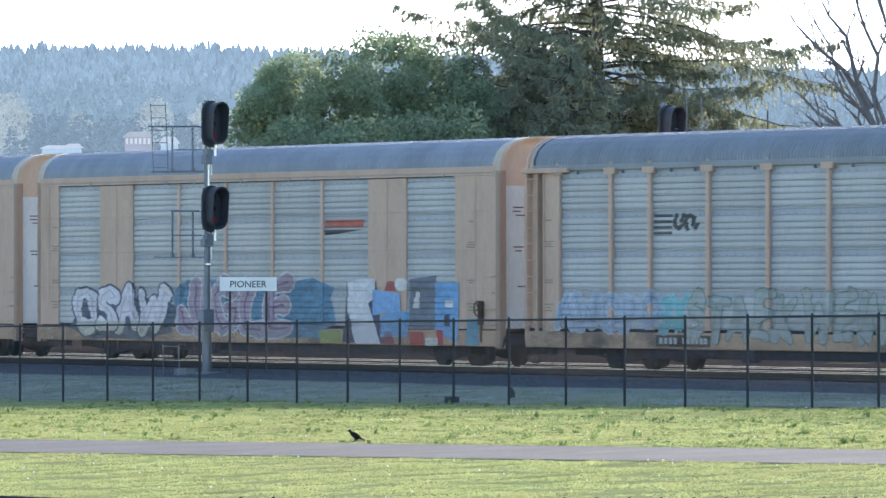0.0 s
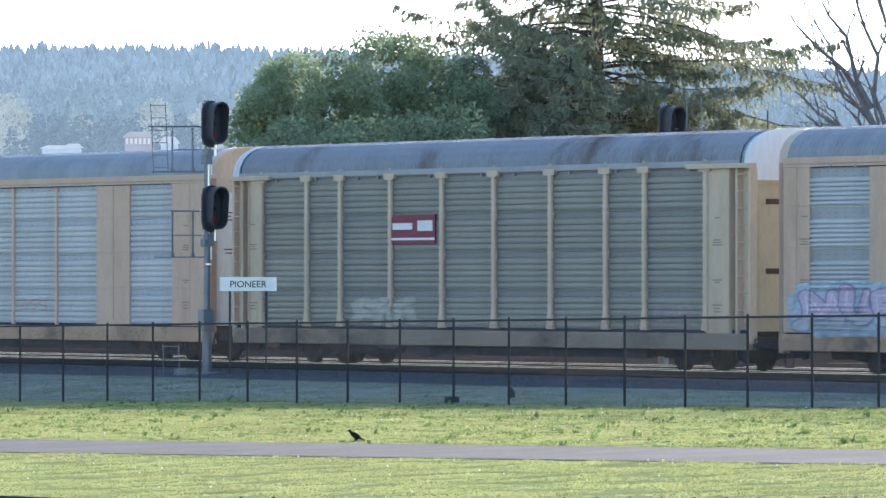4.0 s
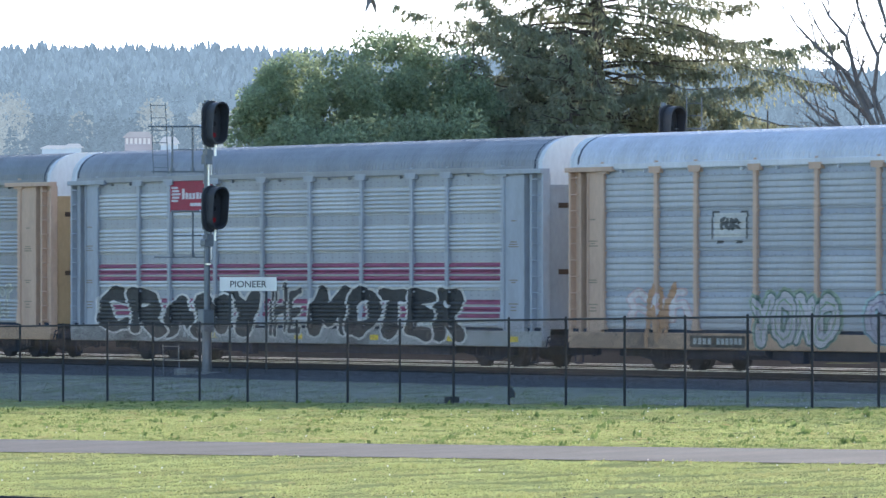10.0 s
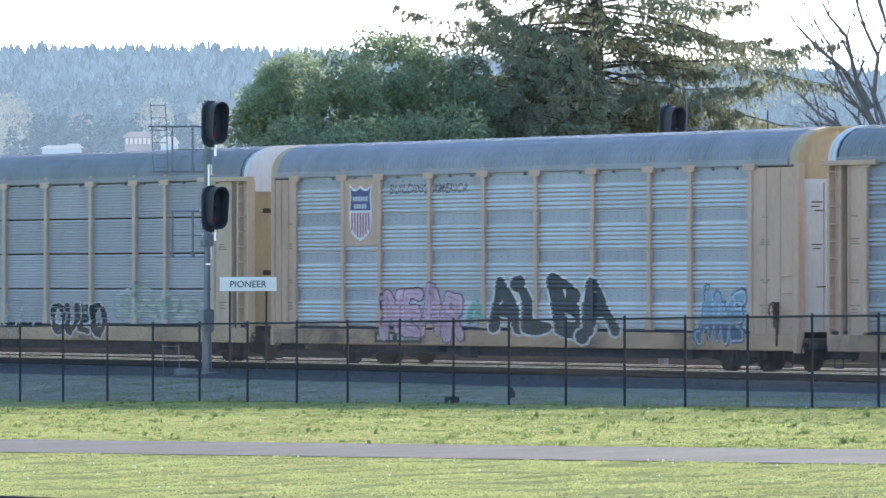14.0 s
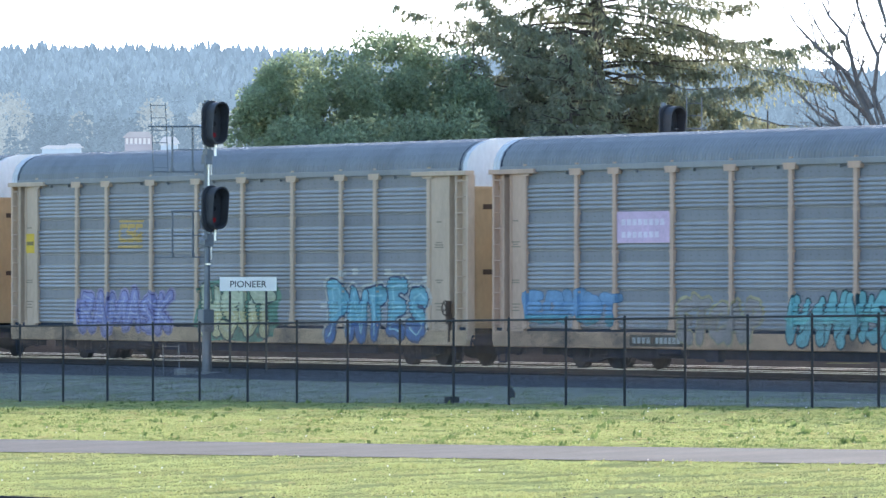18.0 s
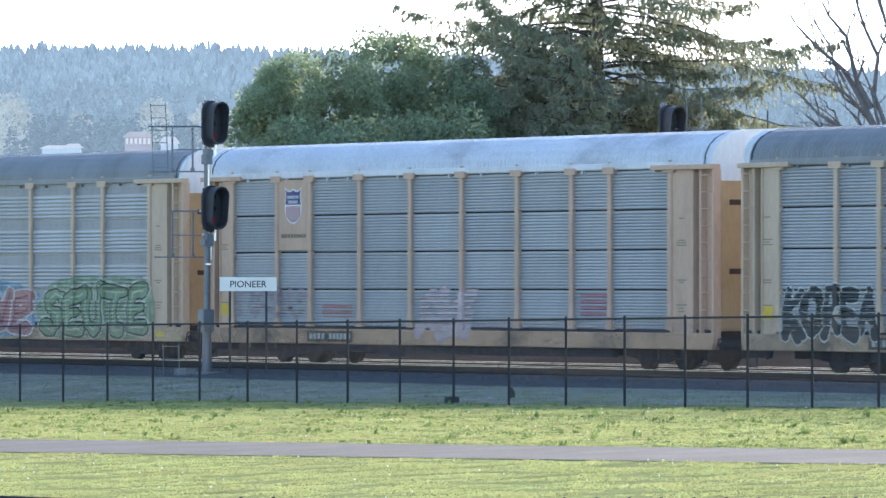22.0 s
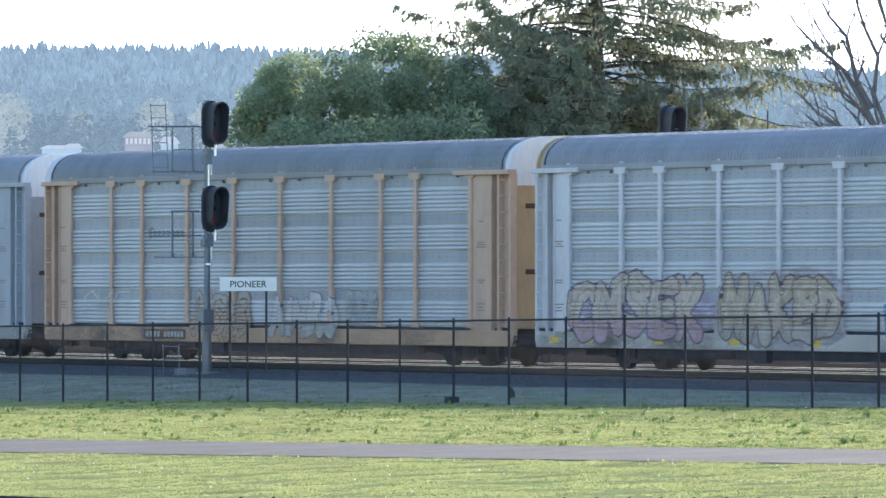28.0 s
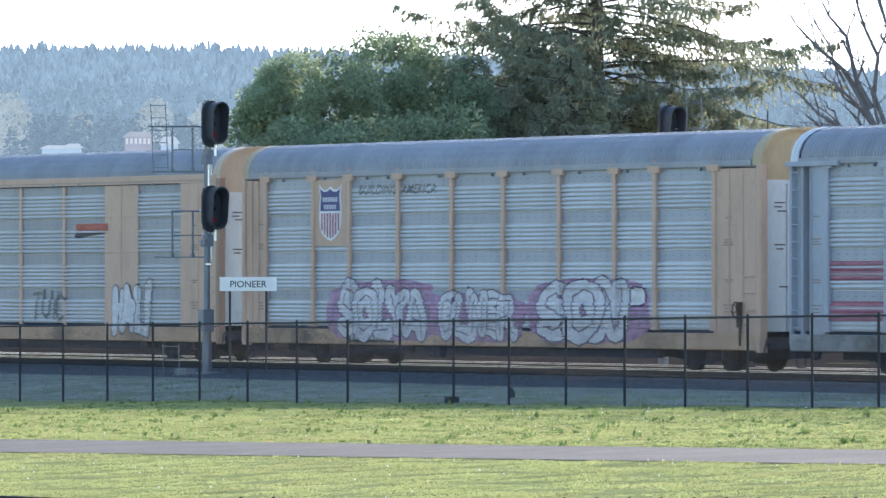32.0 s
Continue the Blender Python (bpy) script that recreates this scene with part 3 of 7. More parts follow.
            tagged(part("height_notice", bars, M_DARK, car, "small dark notice bars"), kind="stuff")
        truck_x = 3.85 if side == 0 else CAR_LEN - 3.85
        truck = part("truck", TRUCK_FRAME, M_DARK, car, "sooty cast steel truck", (truck_x, 0, RAIL_Z))
        for k in (-0.88, 0.88):
            part("wheelset", WHEELSET, M_WHEEL, truck, "worn steel wheelset", (k, 0, 0))
        part("stirrup_step", STIRRUP, M_DARK, car, "thin bent sill step", (0.28 if side == 0 else CAR_LEN - 0.72, 0, 0))
        hose = part("air_hose", AIR_HOSE, M_DARK, car, "hanging brake hose", (x, 0, 0))
        part("uncoupling_lever", LEVER, M_DARK, car, "sooty uncoupling lever", (x - d * 0.05, 0, 0))
        if side == 1:
            hose.rotation_euler = (0, 0, math.pi)
        c = part("coupler", COUPLER, M_DARK, car, "", (x, 0, 0))
        if side == 1:
            c.rotation_euler = (0, 0, math.pi)
    return car



TAN, YEL, GREY, WHITE, ORANGE = (0.555, 0.372, 0.272), (0.555, 0.412, 0.30), (0.37, 0.39, 0.43), (0.68, 0.69, 0.71), (0.45, 0.14, 0.085)
DOOR = (0.47, 0.325, 0.185)
P_BLUE, P_GREY, P_DULL, P_LIGHT = (0.355, 0.375, 0.42), (0.38, 0.385, 0.40), (0.275, 0.28, 0.30), (0.455, 0.465, 0.485)
P_SLOT = (0.335, 0.35, 0.38)
R_GREY, R_DARK, R_WHITE = (0.30, 0.31, 0.335), (0.25, 0.26, 0.275), (0.62, 0.63, 0.68)


def spec(kind, paint_c, panel, roof, end_top, label, **kw):
    return dict(kind=kind, paint=paint_c, panel=panel, roof=roof, end_top=end_top, label=label, **kw)


M_RUSTROOF = mat("peeling_roof", (0.27, 0.28, 0.31), 0.6, 0.1, 0.2, 0.9, 14, 0.1, (0.09, 0.05, 0.04), 0.9, (0.8, 1, 0.5))
M_PALEROOF = mat("weathered_pale_roof", (0.60, 0.62, 0.67), 0.5, 0.2, 0.2, 0.9, 14, 0.1, (0.30, 0.30, 0.33), 0.7, (0.5, 1, 1))
CARS = [
    spec("post", TAN, P_GREY, R_DARK, TAN, "tan car carrier with grey ribbed side panels and pale painted letters", style="ribbed"),
    spec("plate", TAN, P_GREY, R_GREY, (0.53, 0.42, 0.32), "tan car carrier, grey louvred panels, bold blue and white graffiti", style="ribbed"),
    spec("plate", TAN, P_GREY, R_GREY, (0.53, 0.42, 0.32), "tan car carrier with grey louvred panels and pastel painted letters", style="grouped"),
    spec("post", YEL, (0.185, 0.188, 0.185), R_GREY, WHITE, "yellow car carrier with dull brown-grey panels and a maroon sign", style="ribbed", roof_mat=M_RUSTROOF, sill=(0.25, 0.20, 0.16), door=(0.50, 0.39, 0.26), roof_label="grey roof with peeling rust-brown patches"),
    spec("plate", TAN, P_BLUE, R_GREY, (0.53, 0.42, 0.32), "tan car carrier with blue-grey panels and a white emblem", style="ribbed"),
    spec("post", YEL, P_DULL, R_GREY, WHITE, "yellow car carrier with dull panels, white and green graffiti", style="grouped"),
    spec("post", TAN, P_BLUE, R_WHITE, WHITE, "tan car carrier with a white roof and outlined painted letters"),
    spec("post", GREY, P_LIGHT, R_GREY, WHITE, "grey car carrier with purple stripes and black painted letters", door=(0.33, 0.36, 0.40), style="grouped"),
    spec("post", TAN, (0.32, 0.33, 0.355), R_DARK, WHITE, "tan car carrier with grey panels and a pale pink sign", style="grouped"),
    spec("shield", TAN, P_LIGHT, R_GREY, (0.46, 0.35, 0.21), "tan car carrier with striped shield, pink and black graffiti", style="grouped"),
    spec("post", YEL, P_SLOT, R_DARK, WHITE, "yellow car carrier with slotted grey panels and a yellow sign", style="dense", door=(0.40, 0.315, 0.19)),
    spec("post", TAN, P_DULL, R_DARK, WHITE, "tan car carrier with dull panels, pale sign, turquoise script", style="grouped"),
    spec("post", YEL, P_DULL, R_DARK, WHITE, "yellow car carrier with dull grey panels and three bright painted pieces", style="grouped"),
    spec("post", YEL, P_SLOT, R_DARK, WHITE, "yellow car carrier with slotted panels, black and green graffiti", style="dense"),
    spec("post", TAN, P_SLOT, R_WHITE, WHITE, "tan car carrier with slotted panels, pale roof and a shield sign", style="dense", roof_mat=M_PALEROOF, roof_label="pale grey roof with dark worn patches"),
    spec("post", YEL, P_GREY, R_DARK, WHITE, "yellow car carrier with grey panels and a long colourful painted strip", style="grouped"),
    spec("plate", ORANGE, P_GREY, R_GREY, WHITE, "orange car carrier with grey louvred panels and red painted letters", hoop=ORANGE, door=(0.42, 0.45, 0.48), style="grouped"),
    spec("post", (0.62, 0.60, 0.61), P_LIGHT, R_GREY, (0.42, 0.31, 0.16), "silver-white car carrier with pastel painted letters", door=(0.55, 0.56, 0.58), style="grouped"),
    spec("post", TAN, (0.42, 0.43, 0.45), R_DARK, WHITE, "tan car carrier with clean grey panels and small painted letters", style="grouped"),
    spec("post", GREY, P_LIGHT, R_GREY, WHITE, "grey car carrier with purple stripes and green painted letters", door=(0.33, 0.36, 0.40), style="grouped"),
    spec("shield", TAN, P_LIGHT, R_GREY, (0.46, 0.35, 0.21), "tan car carrier with a shield and white bubble letters", style="grouped"),
    spec("plate", TAN, P_GREY, R_GREY, (0.53, 0.42, 0.32), "tan car carrier with grey louvred panels and small white letters", style="grouped"),
]

# ---- paint on the cars: letters, signs and emblems that follow the side's relief ----
def side_depth(kind, style, s, z):
    """How far out the car's side stands at a place along it and a height."""
    stations = {"post": POSTS_T, "shield": POSTS_J, "plate": [9.02, 11.85, 14.63, 17.49]}[kind]
    if z < Z_SILL1 + 0.005:
        return Y_SILL
    flare = 0.09 + max(0.0, 1.28 - z) * 0.2 if kind != "plate" else 0.09
    if any(abs(s - q) < flare for q in stations):
        return Y_FLAT if kind == "plate" else Y_POST
    if z < Z_PAN0:
        return Y_SILL + 0.02
    inside = any(a <= s <= b for a, b in BAYS_P) if kind == "plate" else stations[0] < s < stations[-1]
    if not inside:
        return Y_FLAT - 0.014
    h = (z - Z_PAN0) % 0.975
    pr = RIBS[style]
    for (z0, d0), (z1, d1) in zip(pr, pr[1:]):
        if z0 <= h <= z1:
            return Y_PAN - d0 - (d1 - d0) * (h - z0) / max(1e-6, z1 - z0)
    return Y_PAN


def cuts(kind, style, s0, s1, z0, z1):
    zs = [Z_SILL1, Z_SILL1 + 0.012, Z_PAN0]
    for row in range(4):
        pr = RIBS[style]
        step = [p[0] for p in pr] if style != "dense" else [p[0] for p in pr[::2]]
        zs += [Z_PAN0 + row * 0.975 + h for h in step]
    stations = {"post": POSTS_T, "shield": POSTS_J, "plate": [9.02, 11.85, 14.63, 17.49]}[kind]
    ss = [q + d for q in stations for d in (-0.1, -0.089, 0.089, 0.1)]
    if kind != "plate" and z0 < 1.3:
        ss += [q + d for q in stations for d in (-0.19, -0.165, -0.14, -0.115, 0.115, 0.14, 0.165, 0.19)]
    if kind == "plate":
        ss += [e + d for ab in BAYS_P for e in ab for d in (-0.005, 0.005)]
    return sorted(s for s in ss if s0 < s < s1), sorted(z for z in zs if z0 < z < z1)


def conform(verts, faces, kind, style, layer, top=9.0):
    """Cuts a flat figure (s, z) along the side's breaks and lays it on the relief, 'layer' coats thick."""
    bm = bmesh.new()
    vs = [bm.verts.new((s, 0, z)) for s, z in verts]
    for f in faces:
        try:
            bm.faces.new([vs[i] for i in f])
        except ValueError:
            pass
    s0, s1 = min(v[0] for v in verts), max(v[0] for v in verts)
    z0, z1 = min(v[1] for v in verts), max(v[1] for v in verts)
    ss, zs = cuts(kind, style, s0, s1, z0, z1)
    for s in ss:
        bmesh.ops.bisect_plane(bm, geom=bm.verts[:] + bm.edges[:] + bm.faces[:], plane_co=(s, 0, 0), plane_no=(1, 0, 0))
    for z in zs:
        bmesh.ops.bisect_plane(bm, geom=bm.verts[:] + bm.edges[:] + bm.faces[:], plane_co=(0, 0, z), plane_no=(0, 0, 1))
    if top < z1:
        bmesh.ops.bisect_plane(bm, geom=bm.verts[:] + bm.edges[:] + bm.faces[:], plane_co=(0, 0, top), plane_no=(0, 0, 1), clear_outer=True)
    for v in bm.verts:
        v.co.y = side_depth(kind, style, v.co.x, v.co.z) - 0.006 - 0.004 * layer
    for f in bm.faces:
        f.normal_update()
        if f.normal.y > 0:
            f.normal_flip()
    me = bpy.data.meshes.new("painted")
    bm.to_mesh(me)
    bm.free()
    return me


def letters(word, fat=0.0, squeeze=0.92):
    """Flat outlines of a word in the built-in font, scaled to a unit box."""
    cu = bpy.data.curves.new("word", "FONT")
    cu.body, cu.offset, cu.space_character, cu.resolution_u = word, fat, squeeze, 3
    ob = bpy.data.objects.new("word", cu)
    me = bpy.data.meshes.new_from_object(ob)
    # hand-sprayed words lean and swell
    wob = 1.0 if fat > 0.02 else 0.0
    vs = [(v.co.x + wob * (0.10 * v.co.y + 0.05 * math.sin(v.co.y * 5)), v.co.y * (1 + wob * 0.14 * math.sin(v.co.x * 2.3 + 1)) + wob * 0.09 * math.sin(v.co.x * 1.7)) for v in me.vertices]
    fs = [tuple(p.vertices) for p in me.polygons]
    bpy.data.objects.remove(ob)
    bpy.data.curves.remove(cu)
    bpy.data.meshes.remove(me)
    return vs, fs


def fit_box(figs, box):
    """Scales several figures together into the box (s0, s1, z0, z1)."""
    allv = [v for f in figs for v in f[0]]
    a0, a1 = min(v[0] for v in allv), max(v[0] for v in allv)
    b0, b1 = min(v[1] for v in allv), max(v[1] for v in allv)
    s0, s1, z0, z1 = box
    return [([(s0 + (x - a0) / (a1 - a0) * (s1 - s0), z0 + (y - b0) / (b1 - b0) * (z1 - z0)) for x, y in vs], fs) for vs, fs in figs]


def stroke(fig, pts, w):
    """Adds a broad brush stroke with round ends to a flat figure; w is one breadth or one for each point."""
    vs, fs = fig
    ws = list(w) if isinstance(w, (list, tuple)) else [w] * len(pts)
    for (x0, y0), (x1, y1), w0, w1 in zip(pts, pts[1:], ws, ws[1:]):
        d = math.hypot(x1 - x0, y1 - y0) or 1e-6
        nx, ny = -(y1 - y0) / d, (x1 - x0) / d
        k = len(vs)
        vs += [(x0 + nx * w0, y0 + ny * w0), (x0 - nx * w0, y0 - ny * w0), (x1 - nx * w1, y1 - ny * w1), (x1 + nx * w1, y1 + ny * w1)]
        fs.append((k, k + 1, k + 2, k + 3))
    for (x, y), r in zip(pts, ws):
        k = len(vs)
        vs += [(x + r * math.cos(a * math.pi / 4), y + r * math.sin(a * math.pi / 4)) for a in range(8)]
        fs.append(tuple(range(k, k + 8)))


SHAPES = [  # brush forms in a unit cell
    [[(0.15, 0), (0.2, 0.95), (0.6, 1.05)], [(0.2, 0.5), (0.62, 0.62), (0.8, 0.1)]],
    [[(0.1, 0.9), (0.25, 0.1), (0.5, 0.75), (0.62, 0.15)], [(0.6, 0.8), (0.95, 1.0)]],
    [[(0.85, 0.7), (0.5, 1.0), (0.15, 0.75), (0.3, 0.35), (0.1, 0.05)], [(0.45, 0.4), (0.9, 0.2)]],
    [[(0.2, 0.0), (0.1, 0.6), (0.4, 1.0), (0.75, 0.7), (0.6, 0.3)], [(0.75, 0.05), (0.95, 0.3)]],
    [[(0.45, 0.1), (0.15, 0.3), (0.2, 0.85), (0.55, 1.0)], [(0.65, 0.9), (0.85, 0.5), (0.6, 0.0)]],
    [[(0.9, 1.0), (0.3, 0.9), (0.15, 0.6), (0.6, 0.45)], [(0.75, 0.6), (0.7, 0.05), (0.3, 0.1)]],
    [[(0.1, 0.1), (0.4, 0.95), (0.6, 0.55), (0.9, 0.85)], [(0.45, 0.35), (0.8, 0.0)]],
    [[(0.0, 0.85), (0.4, 1.0), (0.5, 0.5), (0.9, 0.6)], [(0.3, 0.6), (0.25, 0.0), (0.7, 0.15)]],
    [[(0.15, 1.0), (0.1, 0.3), (0.4, 0.0), (0.7, 0.25)], [(0.6, 0.5), (0.65, 1.0), (0.95, 0.8)]],
]


def wild(n, seed, fat):
    """A row of n interlocked brush forms."""
    rng = random.Random(seed)
    fig = ([], [])
    for k in range(n):
        tilt, lift = rng.uniform(-0.15, 0.25), rng.uniform(-0.12, 0.12)
        for line in rng.choice(SHAPES):
            stroke(fig, [(k * 0.78 + x + tilt * (y - 0.5), y * rng.uniform(0.92, 1.08) + lift) for x, y in line], fat)
    return fig


LETTER = {  # brush strokes of hand-painted capitals in a unit cell
    "A": [[(0, 0), (.35, 1), (.7, 0)], [(.15, .38), (.55, .38)]], "B": [[(.1, 0), (.1, 1), (.5, .95), (.58, .75), (.4, .54), (.12, .52)], [(.4, .54), (.65, .3), (.5, .02), (.1, 0)]],
    "C": [[(.68, .85), (.42, 1), (.1, .8), (.06, .25), (.35, 0), (.66, .15)]], "D": [[(.1, 0), (.1, 1), (.5, .9), (.68, .5), (.5, .1), (.1, 0)]],
    "E": [[(.65, 1), (.12, .95), (.1, .05), (.65, 0)], [(.12, .5), (.55, .52)]], "F": [[(.65, 1), (.12, .95), (.1, 0)], [(.12, .5), (.55, .5)]],
    "G": [[(.7, .8), (.45, 1), (.12, .8), (.08, .3), (.35, 0), (.65, .12), (.7, .45), (.45, .45)]], "H": [[(.1, 0), (.1, 1)], [(.62, 0), (.62, 1)], [(.1, .5), (.62, .5)]],
    "I": [[(.15, 0), (.15, 1)]], "J": [[(.55, 1), (.55, .2), (.35, 0), (.1, .1), (.05, .4)]], "K": [[(.1, 0), (.1, 1)], [(.65, 1), (.12, .48), (.68, 0)]],
    "L": [[(.1, 1), (.1, .05), (.6, 0)]], "M": [[(.02, 0), (.12, 1), (.48, .3), (.85, 1), (.95, 0)]], "N": [[(.05, 0), (.1, 1), (.6, .05), (.65, 1)]],
    "O": [[(.4, 0), (.1, .15), (.05, .5), (.1, .85), (.4, 1), (.7, .85), (.75, .5), (.7, .15), (.4, 0)]], "P": [[(.1, 0), (.1, 1), (.55, .95), (.65, .7), (.5, .48), (.12, .45)]],
    "R": [[(.1, 0), (.1, 1), (.55, .95), (.62, .7), (.5, .5), (.12, .48)], [(.35, .48), (.7, 0)]], "S": [[(.7, .85), (.45, 1), (.15, .85), (.15, .62), (.6, .42), (.65, .15), (.4, 0), (.08, .12)]],
    "T": [[(0, .95), (.7, 1)], [(.36, .95), (.34, 0)]], "U": [[(.05, 1), (.1, .2), (.35, 0), (.6, .2), (.65, 1)]], "W": [[(0, 1), (.22, 0), (.48, .7), (.75, 0), (.95, 1)]],
    "Y": [[(.02, 1), (.35, .5), (.68, 1)], [(.35, .5), (.33, 0)]],
}


def brushed(word, seed, fats, slant=0.0, gap=0.26):
    """A word in broad brush strokes, each letter a little taller, lower or more tilted than the last: per letter one figure for each breadth."""
    rng = random.Random(seed)
    rows, x0 = [], 0.0
    for ch in word:
        lines = LETTER[ch]
        wide = max(x for l in lines for x, _ in l)
        tilt, lift, tall = rng.uniform(-0.08, 0.10) + slant, rng.uniform(-0.06, 0.06), rng.uniform(0.92, 1.1)
        sway, bold = rng.uniform(0, 6.28), min(fats[0], 0.2) if fats[0] > 0.06 else 0.0
        spurs = []
        if rng.random() < 0.45:
            x, y = lines[0][0]
            spurs.append([(x, y), (x + rng.uniform(-0.22, 0.1), y + rng.uniform(-0.12, 0.14))])
        if rng.random() < 0.35:
            x, y = lines[-1][-1]
            spurs.append([(x, y), (x + rng.uniform(0.04, 0.24), y + rng.uniform(-0.10, 0.20))])
        row = []
        for fat in fats:
            fig = ([], [])
            for j, line in enumerate(lines + spurs):
                path = []
                for (ax, ay), (bx, by) in zip(line, line[1:]):
                    path += [(ax, ay), ((ax + bx) / 2, (ay + by) / 2)]
                path.append(line[-1])
                pts = [(x0 + x + tilt * y + 0.05 * math.sin(6 * y + sway), y * tall + lift + 0.04 * math.sin(5 * (x0 + x) + sway)) for x, y in path]
                thin = 0.03 if fat < 0.06 else 0.26
                stroke(fig, pts, [max(0.02, fat + bold * thin * math.sin(1.3 * i + 2.1 * j + sway)) for i in range(len(pts))])
            row.append(fig)
        rows.append(row)
        x0 += wide + gap
    return rows


def flat_shape(car, pts, color, layer, name="painted_block", label="spray-painted block"):
    coat(car, (list(pts), [tuple(range(len(pts)))]), color, layer, name, label)


def blob(seed, n=26):
    rng = random.Random(seed)
    r = [0.85 + 0.15 * rng.random() for _ in range(n)]
    pts = [(r[k] * math.copysign(abs(math.cos(2 * math.pi * k / n)) ** 0.55, math.cos(2 * math.pi * k / n)),
            r[k] * math.copysign(abs(math.sin(2 * math.pi * k / n)) ** 0.55, math.sin(2 * math.pi * k / n))) for k in range(n)]
    return [(0, 0)] + pts, [(0, k + 1, (k + 1) % n + 1) for k in range(n)]


def rect(s0, s1, z0, z1):
    return [(s0, z0), (s1, z0), (s1, z1), (s0, z1)], [(0, 1, 2, 3)]


def spray(color, worn=0.0):
    """Spray paint; worn above 0 lets the bare side show through in thin places."""
    key = ("spray", *color, worn)
    if key not in _cache:
        color = tuple(c * k for c, k in zip(color, (1.10, 1.0, 0.88))) if worn else color
        m = mat("sprayed_paint", color, 0.6, 0, 0.22, 1.6, 12, 0.05, tuple(c * 0.75 + 0.05 for c in color), 0.45)
        if worn:
            nt = m.node_tree
            tc, mp, nz, mr = [nt.nodes.new("ShaderNode" + k) for k in ("TexCoord", "Mapping", "TexNoise", "MapRange")]
            mp.inputs["Scale"].default_value = (1.0, 1.0, 2.2)
            nz.inputs["Scale"].default_value, nz.inputs["Detail"].default_value, nz.inputs["Roughness"].default_value = 2.2, 7, 0.68
            mr.inputs[1].default_value, mr.inputs[2].default_value = 0.38, 0.60
            mr.inputs[3].default_value, mr.inputs[4].default_value = 1 - worn, 1.0 - 0.12 * worn
            nt.links.new(tc.outputs["Object"], mp.inputs[0]), nt.links.new(mp.outputs[0], nz.inputs[0])
            nt.links.new(nz.outputs[0], mr.inputs[0]), nt.links.new(mr.outputs[0], nt.nodes["Principled BSDF"].inputs["Alpha"])
        _cache[key] = m
    return _cache[key]


WEAR = {"stripe": 0.25, "slogan": 0.55, "emblem": 0.2, "emblem_bar": 0.3, "mark": 0.2, "painted_cloud": 0.45, "painted_halo": 0.4}


def coat(car, fig, color, layer, name="painted_lettering", label="spray-painted lettering", top=9.0):
    kind, style = car["build"], car["ribs"]
    return part(name, conform(*fig, kind, style, layer, top), spray(color, WEAR.get(name, 0.22)), car, label)


def piece(car, box, fill, outline=None, back=None, word=None, n=4, seed=1, fat=0.17, shine=None, slant=0.0, edge=0.055, low=None, halo=None, tight=1.0, label="spray-painted lettering"):
    """One painted piece: an optional background cloud, the outline, the fill, and a highlight."""
    s0, s1, z0, z1 = box
    if back:
        coat(car, fit_box([blob(seed)], (s0 - 0.25, s1 + 0.25, max(0.42, z0 - 0.1), z1 + 0.08))[0], back, 0, "painted_cloud", "spray-painted background")
    if word:
        rows = brushed(word, seed, (fat + edge, fat, 0.022), slant, (0.10 + 0.85 * fat) * tight)
        flat = fit_box([f for row in rows for f in row], box)
        if halo:
            wide = fit_box([f for row in brushed(word, seed, (fat + edge + 0.05,), slant, (0.10 + 0.85 * fat) * tight) for f in row], (s0 - 0.10, s1 + 0.10, max(0.41, z0 - 0.05), z1 + 0.07))
            glow_fig = ([], [])
            for vs, fs in wide:
                k0 = len(glow_fig[0])
                glow_fig[0].extend(vs)
                glow_fig[1].extend(tuple(i + k0 for i in f) for f in fs)
            coat(car, glow_fig, halo, 0.5, "painted_halo", "pale sprayed outline")
        for k in range(len(word)):
            rim, body, line = flat[3 * k:3 * k + 3]
            lift = k % 2 * 2
            letter = coat(car, rim, outline, 1 + lift, "painted_letter", label)
            fill_ob = coat(car, body, fill, 2 + lift, "fill", "painted fill of the letter")
            fill_ob.parent = letter
            if low:
                coat(car, body, low[0], 2.5 + lift, "lower_fill", "darker painted lower half", low[1]).parent = letter
            if shine:
                coat(car, line, shine, 3 + lift, "highlight", "painted highlight").parent = letter
        return
    figs = fit_box([wild(n, seed, fat + edge), wild(n, seed, fat)], box)
    if outline:
        coat(car, figs[0], outline, 1, label=label)
    if fill:
        coat(car, figs[1], fill, 2, label=label)
    if low:
        coat(car, figs[1], low[0], 2.5, "painted_shade", "darker painted lower half", low[1])
    if shine:
        extra = fit_box([wild(n, seed, fat * 0.25)], (s0 + 0.15, s1 - 0.15, z0 + (z1 - z0) * 0.3, z1 - 0.1))[0]
        tagged(coat(car, extra, shine, 3, "painted_highlight", "spray-painted highlights"), kind="stuff")


def placard(car, box, color, bars=(), bar_color=(0.8, 0.8, 0.8), name="sign_plate", label="painted sign"):
    """A flat plate that stands proud of the ribs, with plain bars for its marks: (x0, x1, y0, y1) in parts of the plate."""
    s0, s1, z0, z1 = box
    y = -1.575
    plate = part(name, Geo().box(s0, s1, y, -1.52, z0, z1), spray(color), car, label)
    for k, (a, b, c, d) in enumerate(bars):
        part("mark", Geo().box(s0 + a * (s1 - s0), s0 + b * (s1 - s0), y - 0.005, y, z0 + c * (z1 - z0), z0 + d * (z1 - z0)), spray(bar_color), plate)
    return plate


